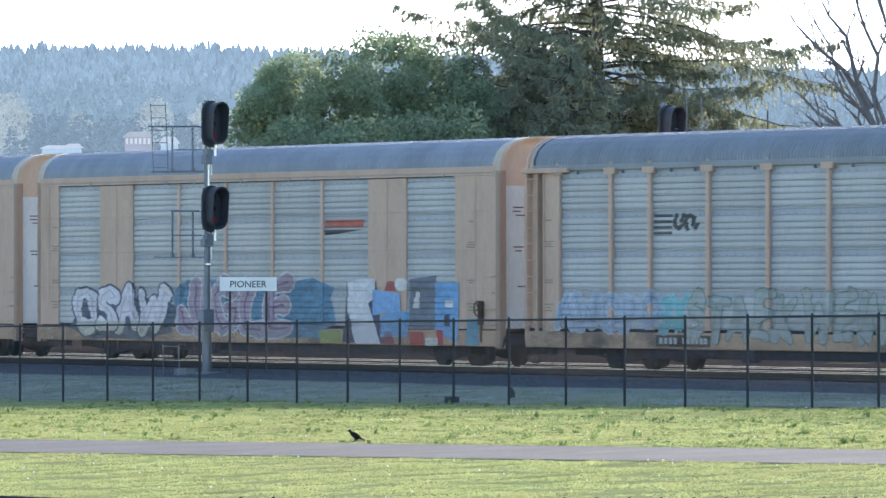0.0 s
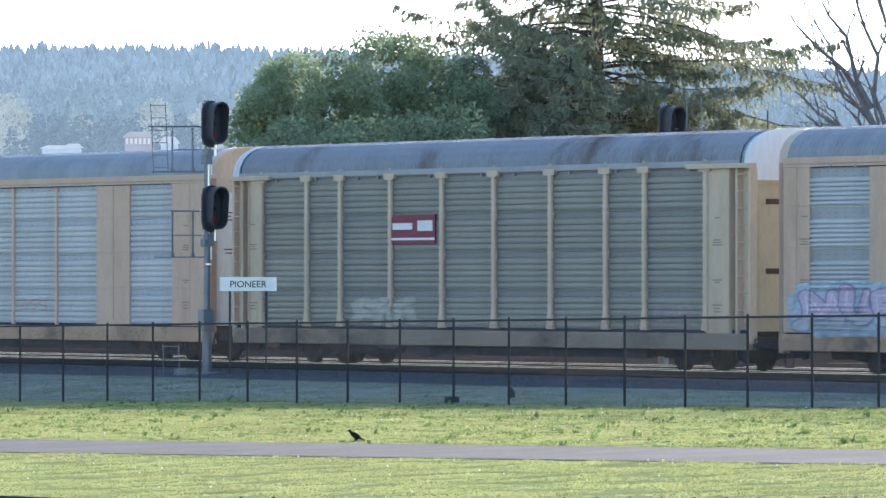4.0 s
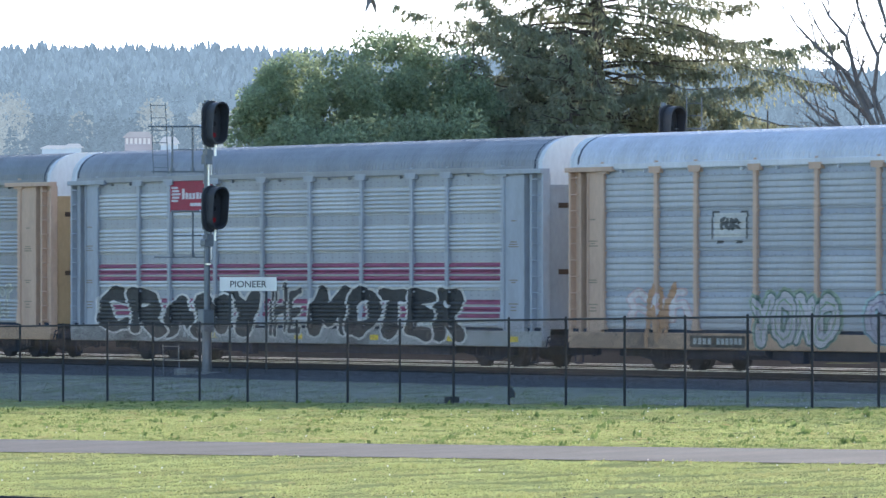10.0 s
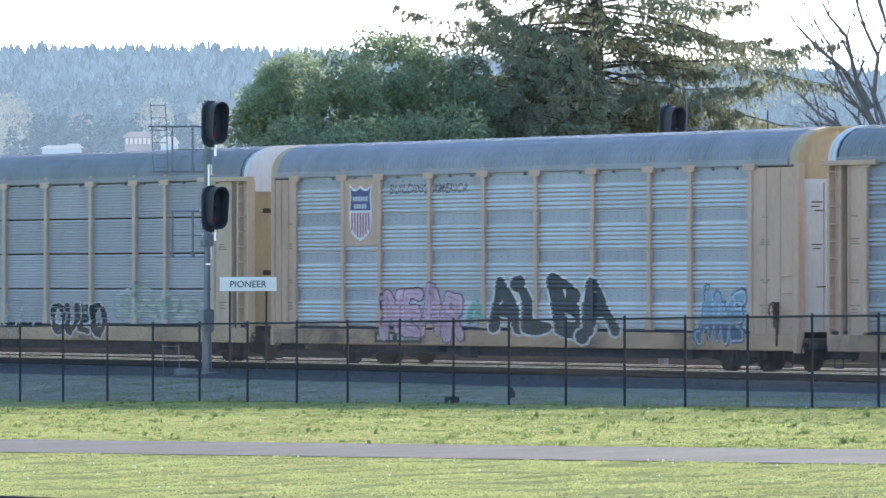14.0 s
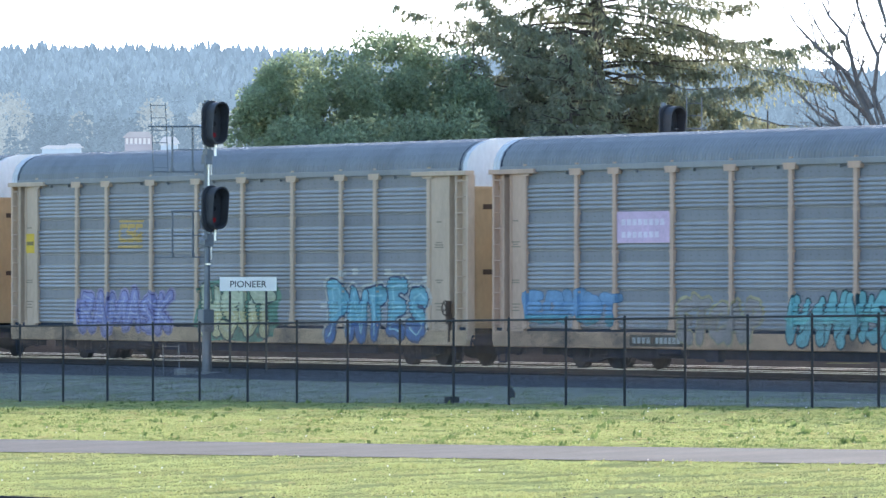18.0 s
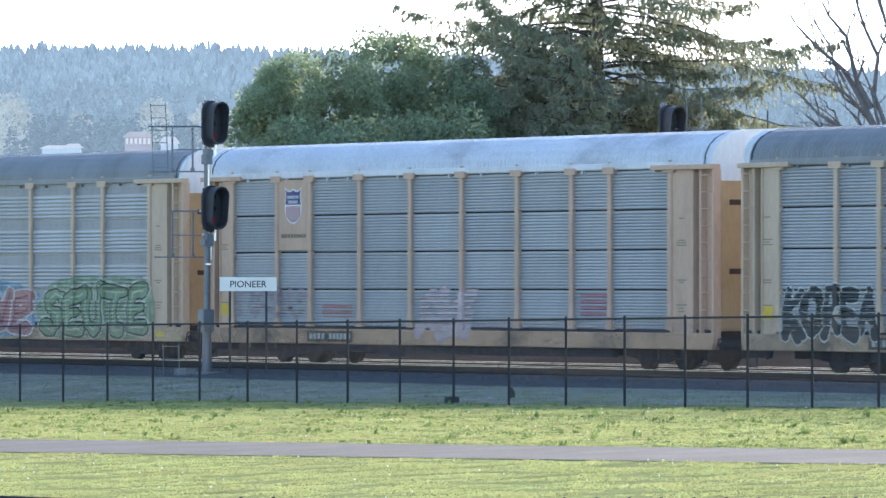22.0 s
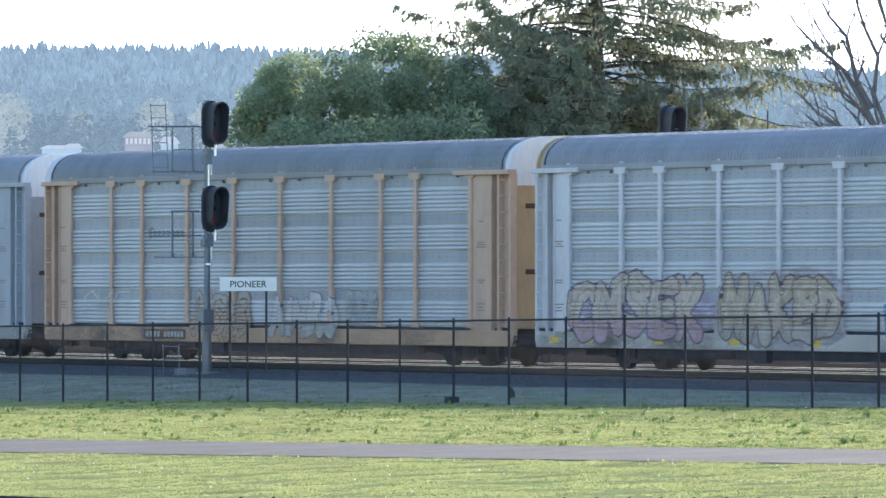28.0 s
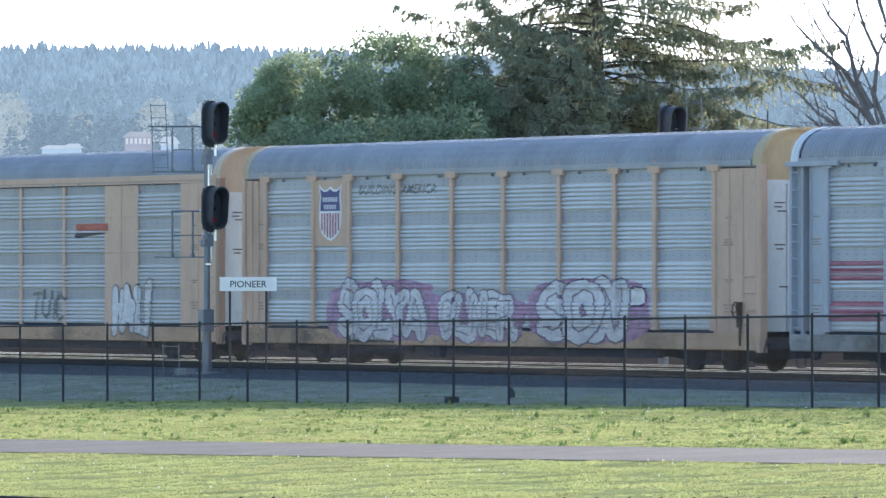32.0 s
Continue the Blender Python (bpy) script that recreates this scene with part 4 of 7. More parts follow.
def emblem(car, x, z0, z1, w):
    """A shield: dark blue chief over red and white stripes, with a white rim."""
    def outline(g, k):
        half = [(0, 0.955), (0.14, 0.905), (0.30, 0.90), (0.42, 0.945), (0.5, 0.99), (0.475, 0.86), (0.455, 0.76), (0.49, 0.62), (0.5, 0.40), (0.46, 0.24), (0.36, 0.12), (0.20, 0.05), (0, 0.0)]
        pts = half + [(-px, pz) for px, pz in half[-2:0:-1]]
        return [(x + px * w * k, z0 + (z1 - z0) * (0.5 + (pz - 0.5) * k)) for px, pz in pts]
    y = -1.585
    h = z1 - z0
    sh = part("shield", Geo().plate(outline(None, 1.0), y, -1.57), spray((0.75, 0.74, 0.72)), car, "striped shield emblem")
    half = [(0, 0.915), (0.14, 0.87), (0.30, 0.865), (0.40, 0.90), (0.445, 0.93), (0.405, 0.77), (0.44, 0.62), (0.45, 0.53)]
    rim = half + [(-px, pz) for px, pz in half[:0:-1]]
    part("shield_chief", Geo().plate([(x + px * w, z0 + pz * h) for px, pz in rim], y - 0.006, y), spray((0.085, 0.085, 0.20)), sh, "dark blue chief")
    for k in range(2):
        for i in range(5 + k):
            c = (i - (4 + k) / 2) * 0.115
            part("mark", Geo().box(x + (c - 0.04) * w, x + (c + 0.04) * w, y - 0.010, y - 0.006, z0 + (0.56 + 0.13 * k) * h, z0 + (0.64 + 0.13 * k) * h), spray((0.55, 0.55, 0.58)), sh)
    for k in range(7):
        c = -0.375 + 0.125 * k
        foot = 0.06 + 0.13 * (abs(c) / 0.375) ** 2
        part("stripe", Geo().box(x + (c - 0.033) * w, x + (c + 0.033) * w, y - 0.006, y, z0 + foot * h, z0 + 0.49 * h), spray((0.40, 0.13, 0.17)), sh)


def number_bars(car, s0, dark=True):
    """The reporting mark on the sill, as plain bars on a dark patch."""
    y = Y_SILL
    if dark:
        patch = part("mark_patch", Geo().box(s0, s0 + 2.6, y - 0.005, y, 0.46, 0.74), spray((0.085, 0.078, 0.07), 0.45), car, "dark patch with pale bars")
    else:
        patch = car
    for a, b in [(0.16 + 0.23 * k, 0.31 + 0.23 * k) for k in range(4)] + [(1.28 + 0.205 * k, 1.42 + 0.205 * k) for k in range(6)]:
        part("mark", Geo().box(s0 + a, s0 + b, y - 0.010, y - 0.005, 0.53, 0.68), spray((0.40, 0.41, 0.39)), patch)


def stencils(car, s, tone=(0.25, 0.2, 0.14)):
    """Small unreadable stencilling on the end panels."""
    rng = random.Random(int(s * 100))
    g = Geo()
    for z in (1.3, 1.38, 1.46, 2.0, 2.06, 2.9, 2.96, 3.02, 3.55):
        w = rng.uniform(0.2, 0.5)
        g.box(s - w / 2, s + w / 2, Y_FLAT - 0.005, Y_FLAT, z, z + 0.03)
    tagged(part("stencilling", g, spray(tone), car, "small stencilled notes"), kind="stuff")


def yellow_tags(car, places):
    for s in places:
        part("reflector", Geo().box(s - 0.22, s + 0.22, Y_SILL - 0.008, Y_SILL, 0.52, 0.66), spray((0.75, 0.52, 0.05)), car, "yellow reflector")
WH, BK, LB, PUR = (0.72, 0.72, 0.74), (0.02, 0.02, 0.025), (0.25, 0.45, 0.62), (0.33, 0.25, 0.42)
PNK, RD, GRN, YG, TEAL, NAVY = (0.62, 0.40, 0.52), (0.50, 0.05, 0.10), (0.12, 0.26, 0.16), (0.45, 0.52, 0.16), (0.12, 0.42, 0.46), (0.05, 0.12, 0.32)
PALE, ORG, MAR = (0.50, 0.55, 0.56), (0.55, 0.30, 0.14), (0.25, 0.06, 0.08)


def decorate(train):
    A, B, C, D, E, F, G, H, I, J, K, L, M, N, O, P, Q, R, S, T, U, V = train
    # first car: dark emblem, pale blue and green pieces
    for k in range(4):
        coat(A, rect(6.4, 7.3, 3.18 + 0.14 * k, 3.25 + 0.14 * k), (0.08, 0.09, 0.10), 0, "emblem_bar", "dark emblem bars")
    coat(A, fit_box([wild(2, 5, 0.14)], (7.3, 8.6, 3.25, 3.7))[0], (0.06, 0.065, 0.07), 0, "emblem", "dark emblem")
    piece(A, (1.45, 6.95, 0.72, 1.88), (0.36, 0.44, 0.58), (0.50, 0.58, 0.68), word="AWOPO", seed=11, fat=0.20, edge=0.03, tight=0.8, shine=(0.24, 0.30, 0.44))
    piece(A, (6.6, 8.1, 0.72, 1.85), (0.20, 0.46, 0.54), (0.30, 0.54, 0.60), n=3, seed=12, fat=0.14, edge=0.03)
    piece(A, (7.9, 13.2, 0.5, 1.92), (0.36, 0.40, 0.42), (0.16, 0.25, 0.20), word="STAEK", seed=13, fat=0.13, edge=0.03, slant=0.12)
    piece(A, (13.3, 18.5, 0.5, 1.95), (0.36, 0.40, 0.42), (0.16, 0.25, 0.20), word="WEINE", seed=14, fat=0.13, edge=0.03, slant=0.12)
    number_bars(A, 6.6)
    # big blue and white pieces
    for a, b, z0, z1, c in ((2.1, 9.0, 0.45, 1.6, (0.10, 0.14, 0.20)), (8.7, 12.4, 0.9, 2.1, (0.12, 0.26, 0.40)), (12.0, 18.3, 0.5, 2.15, (0.12, 0.27, 0.44))):
        coat(B, fit_box([blob(int(a * 10))], (a, b, z0, z1))[0], c, 0, "painted_cloud", "blue spray-painted background")
    piece(B, (2.2, 8.7, 0.45, 2.08), (0.64, 0.64, 0.72), (0.10, 0.11, 0.17), word="OSAW", low=((0.50, 0.52, 0.46), 0.95), fat=0.17, edge=0.06, seed=4, tight=0.7, shine=(0.50, 0.44, 0.58))
    piece(B, (8.86, 16.0, 0.45, 2.33), (0.38, 0.31, 0.40), (0.58, 0.56, 0.62), word="JIGLE", low=((0.34, 0.32, 0.42), 0.85), fat=0.17, edge=0.045, seed=7, tight=0.8, shine=(0.18, 0.13, 0.22))
    flat_shape(B, [(22.39, 0.81), (23.78, 0.82), (23.87, 2.20), (22.39, 2.11)], (0.16, 0.19, 0.25), 0)
    flat_shape(B, [(18.75, 0.45), (21.0, 0.45), (20.6, 2.05), (18.9, 2.0)], (0.07, 0.08, 0.13), 0)
    flat_shape(B, [(19.50, 0.42), (20.89, 0.43), (20.09, 1.64), (19.03, 1.20)], (0.66, 0.68, 0.76), 2)
    flat_shape(B, [(18.96, 1.2), (19.6, 1.2), (20.58, 1.64), (20.60, 2.11), (19.77, 2.11), (18.96, 2.02)], (0.66, 0.68, 0.76), 3)
    flat_shape(B, [(20.45, 1.16), (22.0, 1.28), (21.95, 1.73), (20.45, 1.84)], (0.22, 0.40, 0.70), 4)
    flat_shape(B, [(20.89, 0.60), (22.39, 0.61), (22.39, 1.26), (21.6, 1.28), (20.89, 1.12)], (0.18, 0.36, 0.62), 3)
    coat(B, fit_box([blob(9)], (21.7, 22.3, 1.8, 2.14))[0], (0.68, 0.68, 0.72), 4, "painted_dot", "white painted dot")
    flat_shape(B, [(21.1, 1.8), (21.75, 1.8), (21.6, 2.05), (21.25, 2.05)], (0.35, 0.10, 0.10), 2)
    flat_shape(B, [(23.82, 0.82), (25.11, 0.43), (25.15, 2.02), (23.78, 2.02)], (0.18, 0.38, 0.68), 2)
    flat_shape(B, [(24.3, 0.9), (24.6, 0.9), (24.6, 1.2), (24.3, 1.2)], (0.06, 0.07, 0.10), 3)
    flat_shape(B, [(24.34, 1.38), (24.77, 1.38), (24.77, 1.55), (24.34, 1.55)], (0.68, 0.68, 0.72), 3)
    flat_shape(B, [(22.6, 1.35), (22.95, 1.35), (22.95, 1.75), (22.75, 1.8)], (0.62, 0.60, 0.64), 3)
    for pts, c in (([(22.52, 0.41), (23.35, 0.42), (23.26, 0.75), (22.52, 0.75)], (0.42, 0.07, 0.07)), ([(24.04, 0.42), (24.34, 0.43), (24.30, 0.80), (23.95, 0.80)], (0.45, 0.07, 0.08)),
                   ([(23.38, 0.40), (24.04, 0.40), (24.04, 0.60), (23.38, 0.60)], (0.62, 0.62, 0.60)), ([(20.98, 0.42), (21.69, 0.43), (21.51, 0.74), (20.94, 0.74)], (0.25, 0.08, 0.10)),
                   ([(17.55, 0.42), (18.69, 0.43), (18.65, 0.77), (17.41, 0.76)], (0.30, 0.36, 0.14)), ([(25.54, 0.42), (26.26, 0.42), (26.2, 1.1), (25.6, 1.1)], (0.14, 0.34, 0.48))):
        flat_shape(B, pts, c, 3)
    # pastel pieces
    piece(C, (0.6, 6.95, 0.82, 2.0), (0.46, 0.40, 0.58), (0.22, 0.22, 0.40), back=(0.38, 0.50, 0.66), word="MUEB", low=((0.44, 0.52, 0.66), 1.2), seed=31, fat=0.17, edge=0.05, tight=0.8, shine=(0.58, 0.56, 0.70))
    piece(C, (9.0, 14.75, 0.5, 1.96), (0.40, 0.29, 0.19), (0.58, 0.52, 0.56), word="AMNAB", low=((0.09, 0.085, 0.085), 1.12), seed=32, fat=0.17, edge=0.04, slant=-0.1, tight=0.8, halo=(0.26, 0.20, 0.36))
    piece(C, (14.85, 18.9, 0.5, 1.86), (0.38, 0.50, 0.56), (0.16, 0.24, 0.36), word="SAUL", seed=33, fat=0.13, edge=0.03, slant=0.1, shine=(0.56, 0.62, 0.66))
    for grow, c, lay, lab in ((0.14, (0.36, 0.58, 0.62), 0, "turquoise jagged rim"), (0.0, (0.44, 0.47, 0.17), 1, "yellow-green fill")):
        rim = [(19.9 - grow, 0.78 - grow * 0.4), (25.0 + grow, 0.78 - grow * 0.4), (24.6 + grow, 1.3), (24.9 + grow, 1.62), (24.3, 1.72 + grow), (23.9, 1.92 + grow), (23.4, 1.76 + grow), (22.9, 1.94 + grow),
               (22.3, 1.74 + grow), (21.7, 1.80 + grow), (21.2, 1.70 + grow), (20.9, 1.80 + grow), (20.5, 1.66 + grow), (20.2 - grow, 1.60), (20.35 - grow, 1.2)]
        flat_shape(C, rim, c, lay, "painted_cloud", lab)
    piece(C, (20.3, 24.7, 0.86, 1.74), (0.44, 0.48, 0.14), (0.24, 0.36, 0.12), word="COPIE", seed=36, fat=0.16, edge=0.025, tight=0.8)
    yellow_tags(C, (10.2, 13.2, 16.6, 20.2, 23.4))
    number_bars(C, 7.5)
    for c, s0 in ((B, 17.65), (C, 17.7), (Q, 17.95), (V, 18.2)):
        coat(c, rect(s0, s0 + 2.2, 3.46, 3.66), (0.44, 0.13, 0.10), 0, "emblem_bar", "red emblem bar")
        coat(c, ([(s0, 3.25), (s0 + 0.8, 3.3), (s0 + 2.2, 3.40), (s0, 3.40)], [(0, 1, 2, 3)]), (0.05, 0.05, 0.06), 0, "emblem_bar", "dark emblem bar")
    # dull car with a maroon sign
    placard(D, (9.05, 11.5, 3.0, 3.76), (0.20, 0.035, 0.06), ((0.0, 1.0, 0.14, 0.22), (0.06, 0.5, 0.5, 0.72), (0.62, 0.95, 0.45, 0.8)), (0.7, 0.68, 0.68), label="maroon sign with white marks")
    piece(D, (6.7, 10.6, 0.85, 1.68), (0.36, 0.38, 0.38), (0.28, 0.30, 0.31), n=3, seed=41)
    piece(D, (22.6, 24.5, 1.0, 1.55), (0.32, 0.26, 0.34), None, n=3, seed=42, fat=0.08)
    # white emblem on the tan plate
    ring = ([], [])
    stroke(ring, [(5.08, 3.98), (4.62, 3.98), (4.48, 4.1), (4.48, 4.44), (4.62, 4.56), (5.06, 4.56)], 0.065)
    stroke(ring, [(5.34, 3.98), (5.34, 4.56), (5.44, 4.56), (5.92, 3.98), (6.0, 3.98), (6.0, 4.56)], 0.065)
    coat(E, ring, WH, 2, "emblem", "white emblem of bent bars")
    for k in range(5):
        coat(E, rect(4.6 + 0.3 * k, 4.82 + 0.3 * k, 3.72, 3.84), WH, 2, "mark", "white bars")
    piece(E, (1.55, 4.0, 0.5, 2.15), (0.30, 0.36, 0.52), (0.36, 0.42, 0.54), n=3, seed=51, fat=0.30)
    piece(E, (12.25, 13.5, 1.1, 1.8), (0.50, 0.54, 0.56), None, n=2, seed=52, fat=0.08)
    piece(E, (15.0, 17.0, 1.2, 1.6), (0.40, 0.26, 0.28), None, n=3, seed=53, fat=0.05)
    number_bars(E, 7.2)
    # white and green letters on dull panels
    piece(F, (1.9, 6.2, 0.95, 2.05), None, (0.20, 0.22, 0.24), n=4, seed=61, fat=0.015, edge=0.02)
    piece(F, (6.35, 10.15, 0.75, 1.9), (0.44, 0.50, 0.62), (0.15, 0.19, 0.28), word="HOBSEN", seed=62, fat=0.16, edge=0.03, tight=0.8, halo=(0.40, 0.50, 0.58))
    piece(F, (10.85, 15.2, 0.75, 2.12), (0.56, 0.60, 0.62), (0.20, 0.30, 0.28), word="BUTY", low=((0.36, 0.46, 0.42), 1.35), seed=63, fat=0.20, edge=0.04, tight=0.7, halo=(0.50, 0.58, 0.55))
    piece(F, (17.75, 23.9, 0.82, 1.96), (0.54, 0.56, 0.64), (0.11, 0.13, 0.19), word="BUSCI", seed=64, fat=0.18, edge=0.05, slant=0.12, tight=0.9, shine=(0.40, 0.42, 0.50))
    piece(F, (15.9, 17.2, 0.5, 1.2), (0.5, 0.55, 0.58), None, n=2, seed=65, fat=0.06)
    oval = fit_box([blob(66)], (1.0, 1.6, 3.55, 4.4))[0]
    coat(F, oval, (0.25, 0.31, 0.37), 2, "emblem", "faded blue-grey oval emblem")
    leaf = [(0, -0.28), (0.05, -0.10), (0.17, -0.14), (0.14, -0.02), (0.22, 0.04), (0.12, 0.10), (0.10, 0.20), (0.04, 0.14), (0, 0.30)]
    leaf += [(-px, pz) for px, pz in leaf[-2:0:-1]]
    coat(F, ([(1.3 + px, 3.98 + pz) for px, pz in leaf], [tuple(range(len(leaf)))]), (0.58, 0.50, 0.54), 3, "emblem", "faded pale leaf")
    number_bars(F, 6.2)
    yellow_tags(F, (17.5, 20.5, 23.5, 25.5))
    # outlined letters under a white roof
    for a, b, c, d in ((6.95, 7.02, 3.05, 3.72), (8.58, 8.65, 3.05, 3.72), (7.2, 7.5, 2.95, 3.02), (8.1, 8.4, 2.95, 3.02), (7.0, 7.3, 3.68, 3.73), (8.3, 8.6, 3.68, 3.73)):
        coat(G, rect(a, b, c, d), (0.06, 0.07, 0.08), 1, "emblem_bar", "dark bracket")
    coat(G, rect(7.05, 8.55, 3.1, 3.68), (0.55, 0.58, 0.62), 0, "emblem", "pale emblem patch")
    coat(G, fit_box([wild(3, 71, 0.2)], (7.35, 8.3, 3.25, 3.6))[0], (0.08, 0.09, 0.10), 1, "emblem", "dark emblem")
    piece(G, (2.8, 6.1, 1.0, 1.9), (0.60, 0.60, 0.66), (0.55, 0.42, 0.48), n=3, seed=72, fat=0.1)
    coat(G, fit_box([wild(2, 75, 0.13)], (3.8, 5.3, 0.42, 2.05))[0], (0.44, 0.27, 0.17), 3, "painted_block", "orange overspray")
    piece(G, (8.78, 12.95, 0.42, 1.86), (0.48, 0.48, 0.55), (0.10, 0.17, 0.15), word="YONO", fat=0.18, edge=0.05, seed=3, tight=0.7, shine=(0.20, 0.32, 0.20), halo=(0.30, 0.40, 0.34))
    piece(G, (13.9, 19.6, 0.42, 2.02), (0.42, 0.42, 0.52), (0.13, 0.17, 0.22), word="GEOHS", seed=74, fat=0.17, edge=0.045, tight=0.8, shine=(0.22, 0.20, 0.30), halo=(0.38, 0.56, 0.62))
    number_bars(G, 6.0)
    # grey cars with purple stripes and a red sign
    for c, s0, tone in ((H, 6.25, (0.26, 0.065, 0.15)), (T, 6.6, (0.34, 0.14, 0.21))):
        marks = [(0.06 + 0.012 * (k % 2), 0.27 - 0.03 * abs(k - 2), 0.30 + 0.10 * k, 0.365 + 0.10 * k) for k in range(5)]
        marks += [(0.31 + 0.083 * k, 0.37 + 0.083 * k, 0.38, (0.70, 0.58, 0.56, 0.56, 0.58, 0.56, 0.58, 0.57)[k]) for k in range(8)]
        marks.append((0.50, 0.84, 0.16, 0.26))
        placard(c, (s0, s0 + 2.6, 3.95, 4.84), (0.34, 0.03, 0.06), marks, (0.62, 0.58, 0.60), label="red sign with white marks")
        for a, b in zip(POSTS_T, POSTS_T[1:]):
            for z0, z1 in ((2.06, 2.18), (2.23, 2.36), (2.41, 2.52), (1.12, 1.22), (1.27, 1.40), (1.46, 1.58)):
                coat(c, rect(a + 0.1, b - 0.1, z0, z1), tone, 0, "stripe", "purple-red stripe")
    piece(H, (1.6, 12.0, 0.42, 2.0), (0.028, 0.032, 0.04), (0.60, 0.63, 0.67), word="CRANY", fat=0.18, edge=0.065, seed=5, slant=-0.05, tight=0.75)
    piece(H, (14.4, 23.4, 0.42, 2.02), (0.028, 0.032, 0.04), (0.60, 0.63, 0.67), word="MOTER", fat=0.18, edge=0.065, seed=6, slant=0.06, tight=0.75)
    piece(H, (12.2, 14.2, 0.5, 2.1), (0.05, 0.05, 0.06), (0.58, 0.60, 0.62), word="IHE", seed=83, fat=0.08, edge=0.06)
    number_bars(H, 7.0, False)
    yellow_tags(H, (5.5, 9.0, 14.0, 18.3, 22.5, 25.8))
    # pale pink signs
    for c, s0 in ((I, 6.33), (L, 6.36), (P, 6.5)):
        rows = [(0.09 + 0.105 * k, 0.165 + 0.105 * k, 0.56, 0.76) for k in range(8)] + [(0.09 + 0.105 * k, 0.165 + 0.105 * k, 0.17, 0.36) for k in range(7)]
        placard(c, (s0, s0 + 2.58, 2.98, 3.75), (0.66, 0.47, 0.61), rows, (0.76, 0.66, 0.74), label="faded pale pink sign")
    piece(I, (6.85, 11.8, 0.5, 1.87), (0.30, 0.32, 0.345), (0.60, 0.64, 0.66), word="BENO", fat=0.13, edge=0.045, seed=8, slant=0.14, shine=(0.14, 0.15, 0.16))
    piece(I, (11.9, 15.6, 0.42, 1.97), (0.30, 0.32, 0.345), (0.64, 0.67, 0.69), word="DIUEB", seed=92, fat=0.13, edge=0.05, tight=0.8, shine=(0.56, 0.58, 0.60))
    piece(I, (16.1, 19.3, 0.44, 1.81), (0.28, 0.295, 0.32), (0.50, 0.53, 0.55), word="OMUE", seed=93, fat=0.14, edge=0.04, tight=0.8, shine=(0.13, 0.14, 0.15))
    piece(I, (20.4, 24.7, 0.84, 2.0), (0.31, 0.34, 0.355), (0.58, 0.63, 0.62), word="NERSI", seed=94, fat=0.09, edge=0.05, slant=0.06, shine=(0.44, 0.48, 0.46))
    piece(I, (1.9, 5.8, 0.8, 1.7), (0.30, 0.33, 0.34), None, n=4, seed=95, fat=0.05)
    number_bars(I, 6.4)
    # shield cars
    for c, s0 in ((J, 4.22), (U, 4.22)):
        part("shield_plate", Geo().box(s0, 6.2, -1.568, -1.50, 2.98, 4.72), paint(TAN), c, "tan plate behind the shield")
        emblem(c, s0 + 0.98, 3.1, 4.6, 1.25)
        coat(c, fit_box([letters("BUILDING", 0.012, 1.05)], (6.75, 8.85, 4.30, 4.56))[0], (0.10, 0.11, 0.12), 0, "slogan", "dark painted slogan")
        coat(c, fit_box([letters("AMERICA", 0.012, 1.05)], (9.10, 11.0, 4.30, 4.56))[0], (0.10, 0.11, 0.12), 0, "slogan", "dark painted slogan")
    piece(J, (6.2, 10.95, 0.43, 2.05), (0.58, 0.42, 0.55), (0.20, 0.13, 0.20), word="NEAR", fat=0.16, edge=0.045, seed=9, tight=0.72, shine=(0.42, 0.28, 0.40))
    piece(J, (12.0, 19.0, 0.42, 2.33), (0.055, 0.068, 0.085), (0.62, 0.66, 0.72), word="ALBA", fat=0.145, edge=0.06, seed=11, slant=-0.22, tight=0.78)
    piece(J, (22.5, 24.8, 0.5, 1.95), (0.24, 0.38, 0.56), (0.52, 0.60, 0.68), word="AWE", low=((0.07, 0.14, 0.26), 1.0), seed=103, fat=0.13, edge=0.05, tight=0.85, halo=(0.10, 0.20, 0.38))
    piece(J, (10.9, 12.0, 0.9, 1.6), (0.20, 0.38, 0.34), None, n=1, seed=104)
    number_bars(J, 6.0)
    # yellow sign with dark marks, thin white outlines
    placard(K, (6.28, 8.62, 2.87, 3.84), (0.56, 0.45, 0.27), ((0.14, 0.36, 0.38, 0.78), (0.40, 0.60, 0.38, 0.78), (0.64, 0.86, 0.38, 0.78), (0.14, 0.86, 0.14, 0.26)), (0.10, 0.09, 0.07), label="yellow sign with dark marks")
    piece(K, (14.8, 18.7, 0.42, 1.52), (0.03, 0.035, 0.045), (0.60, 0.63, 0.69), word="OUEO", fat=0.15, edge=0.075, seed=12, tight=0.85)
    piece(K, (1.8, 10.2, 0.42, 2.08), (0.31, 0.325, 0.35), (0.56, 0.59, 0.61), word="SUEATUR", seed=112, fat=0.08, edge=0.035)
    for k, (a, b, z0, z1) in enumerate(((18.9, 20.6, 0.95, 1.75), (20.2, 21.3, 1.1, 2.1), (21.4, 23.2, 1.0, 1.6), (22.8, 25.0, 0.9, 1.5))):
        coat(K, fit_box([blob(460 + k)], (a, b, z0, z1))[0], (0.40, 0.47, 0.46), 0, "painted_cloud", "pale green spray-painted cloud")
    piece(K, (19.0, 24.8, 0.9, 1.9), (0.46, 0.53, 0.52), None, n=4, seed=113, fat=0.09)
    piece(K, (9.0, 14.0, 0.4, 1.7), (0.42, 0.47, 0.48), None, n=5, seed=114, fat=0.05)
    number_bars(K, 5.6)
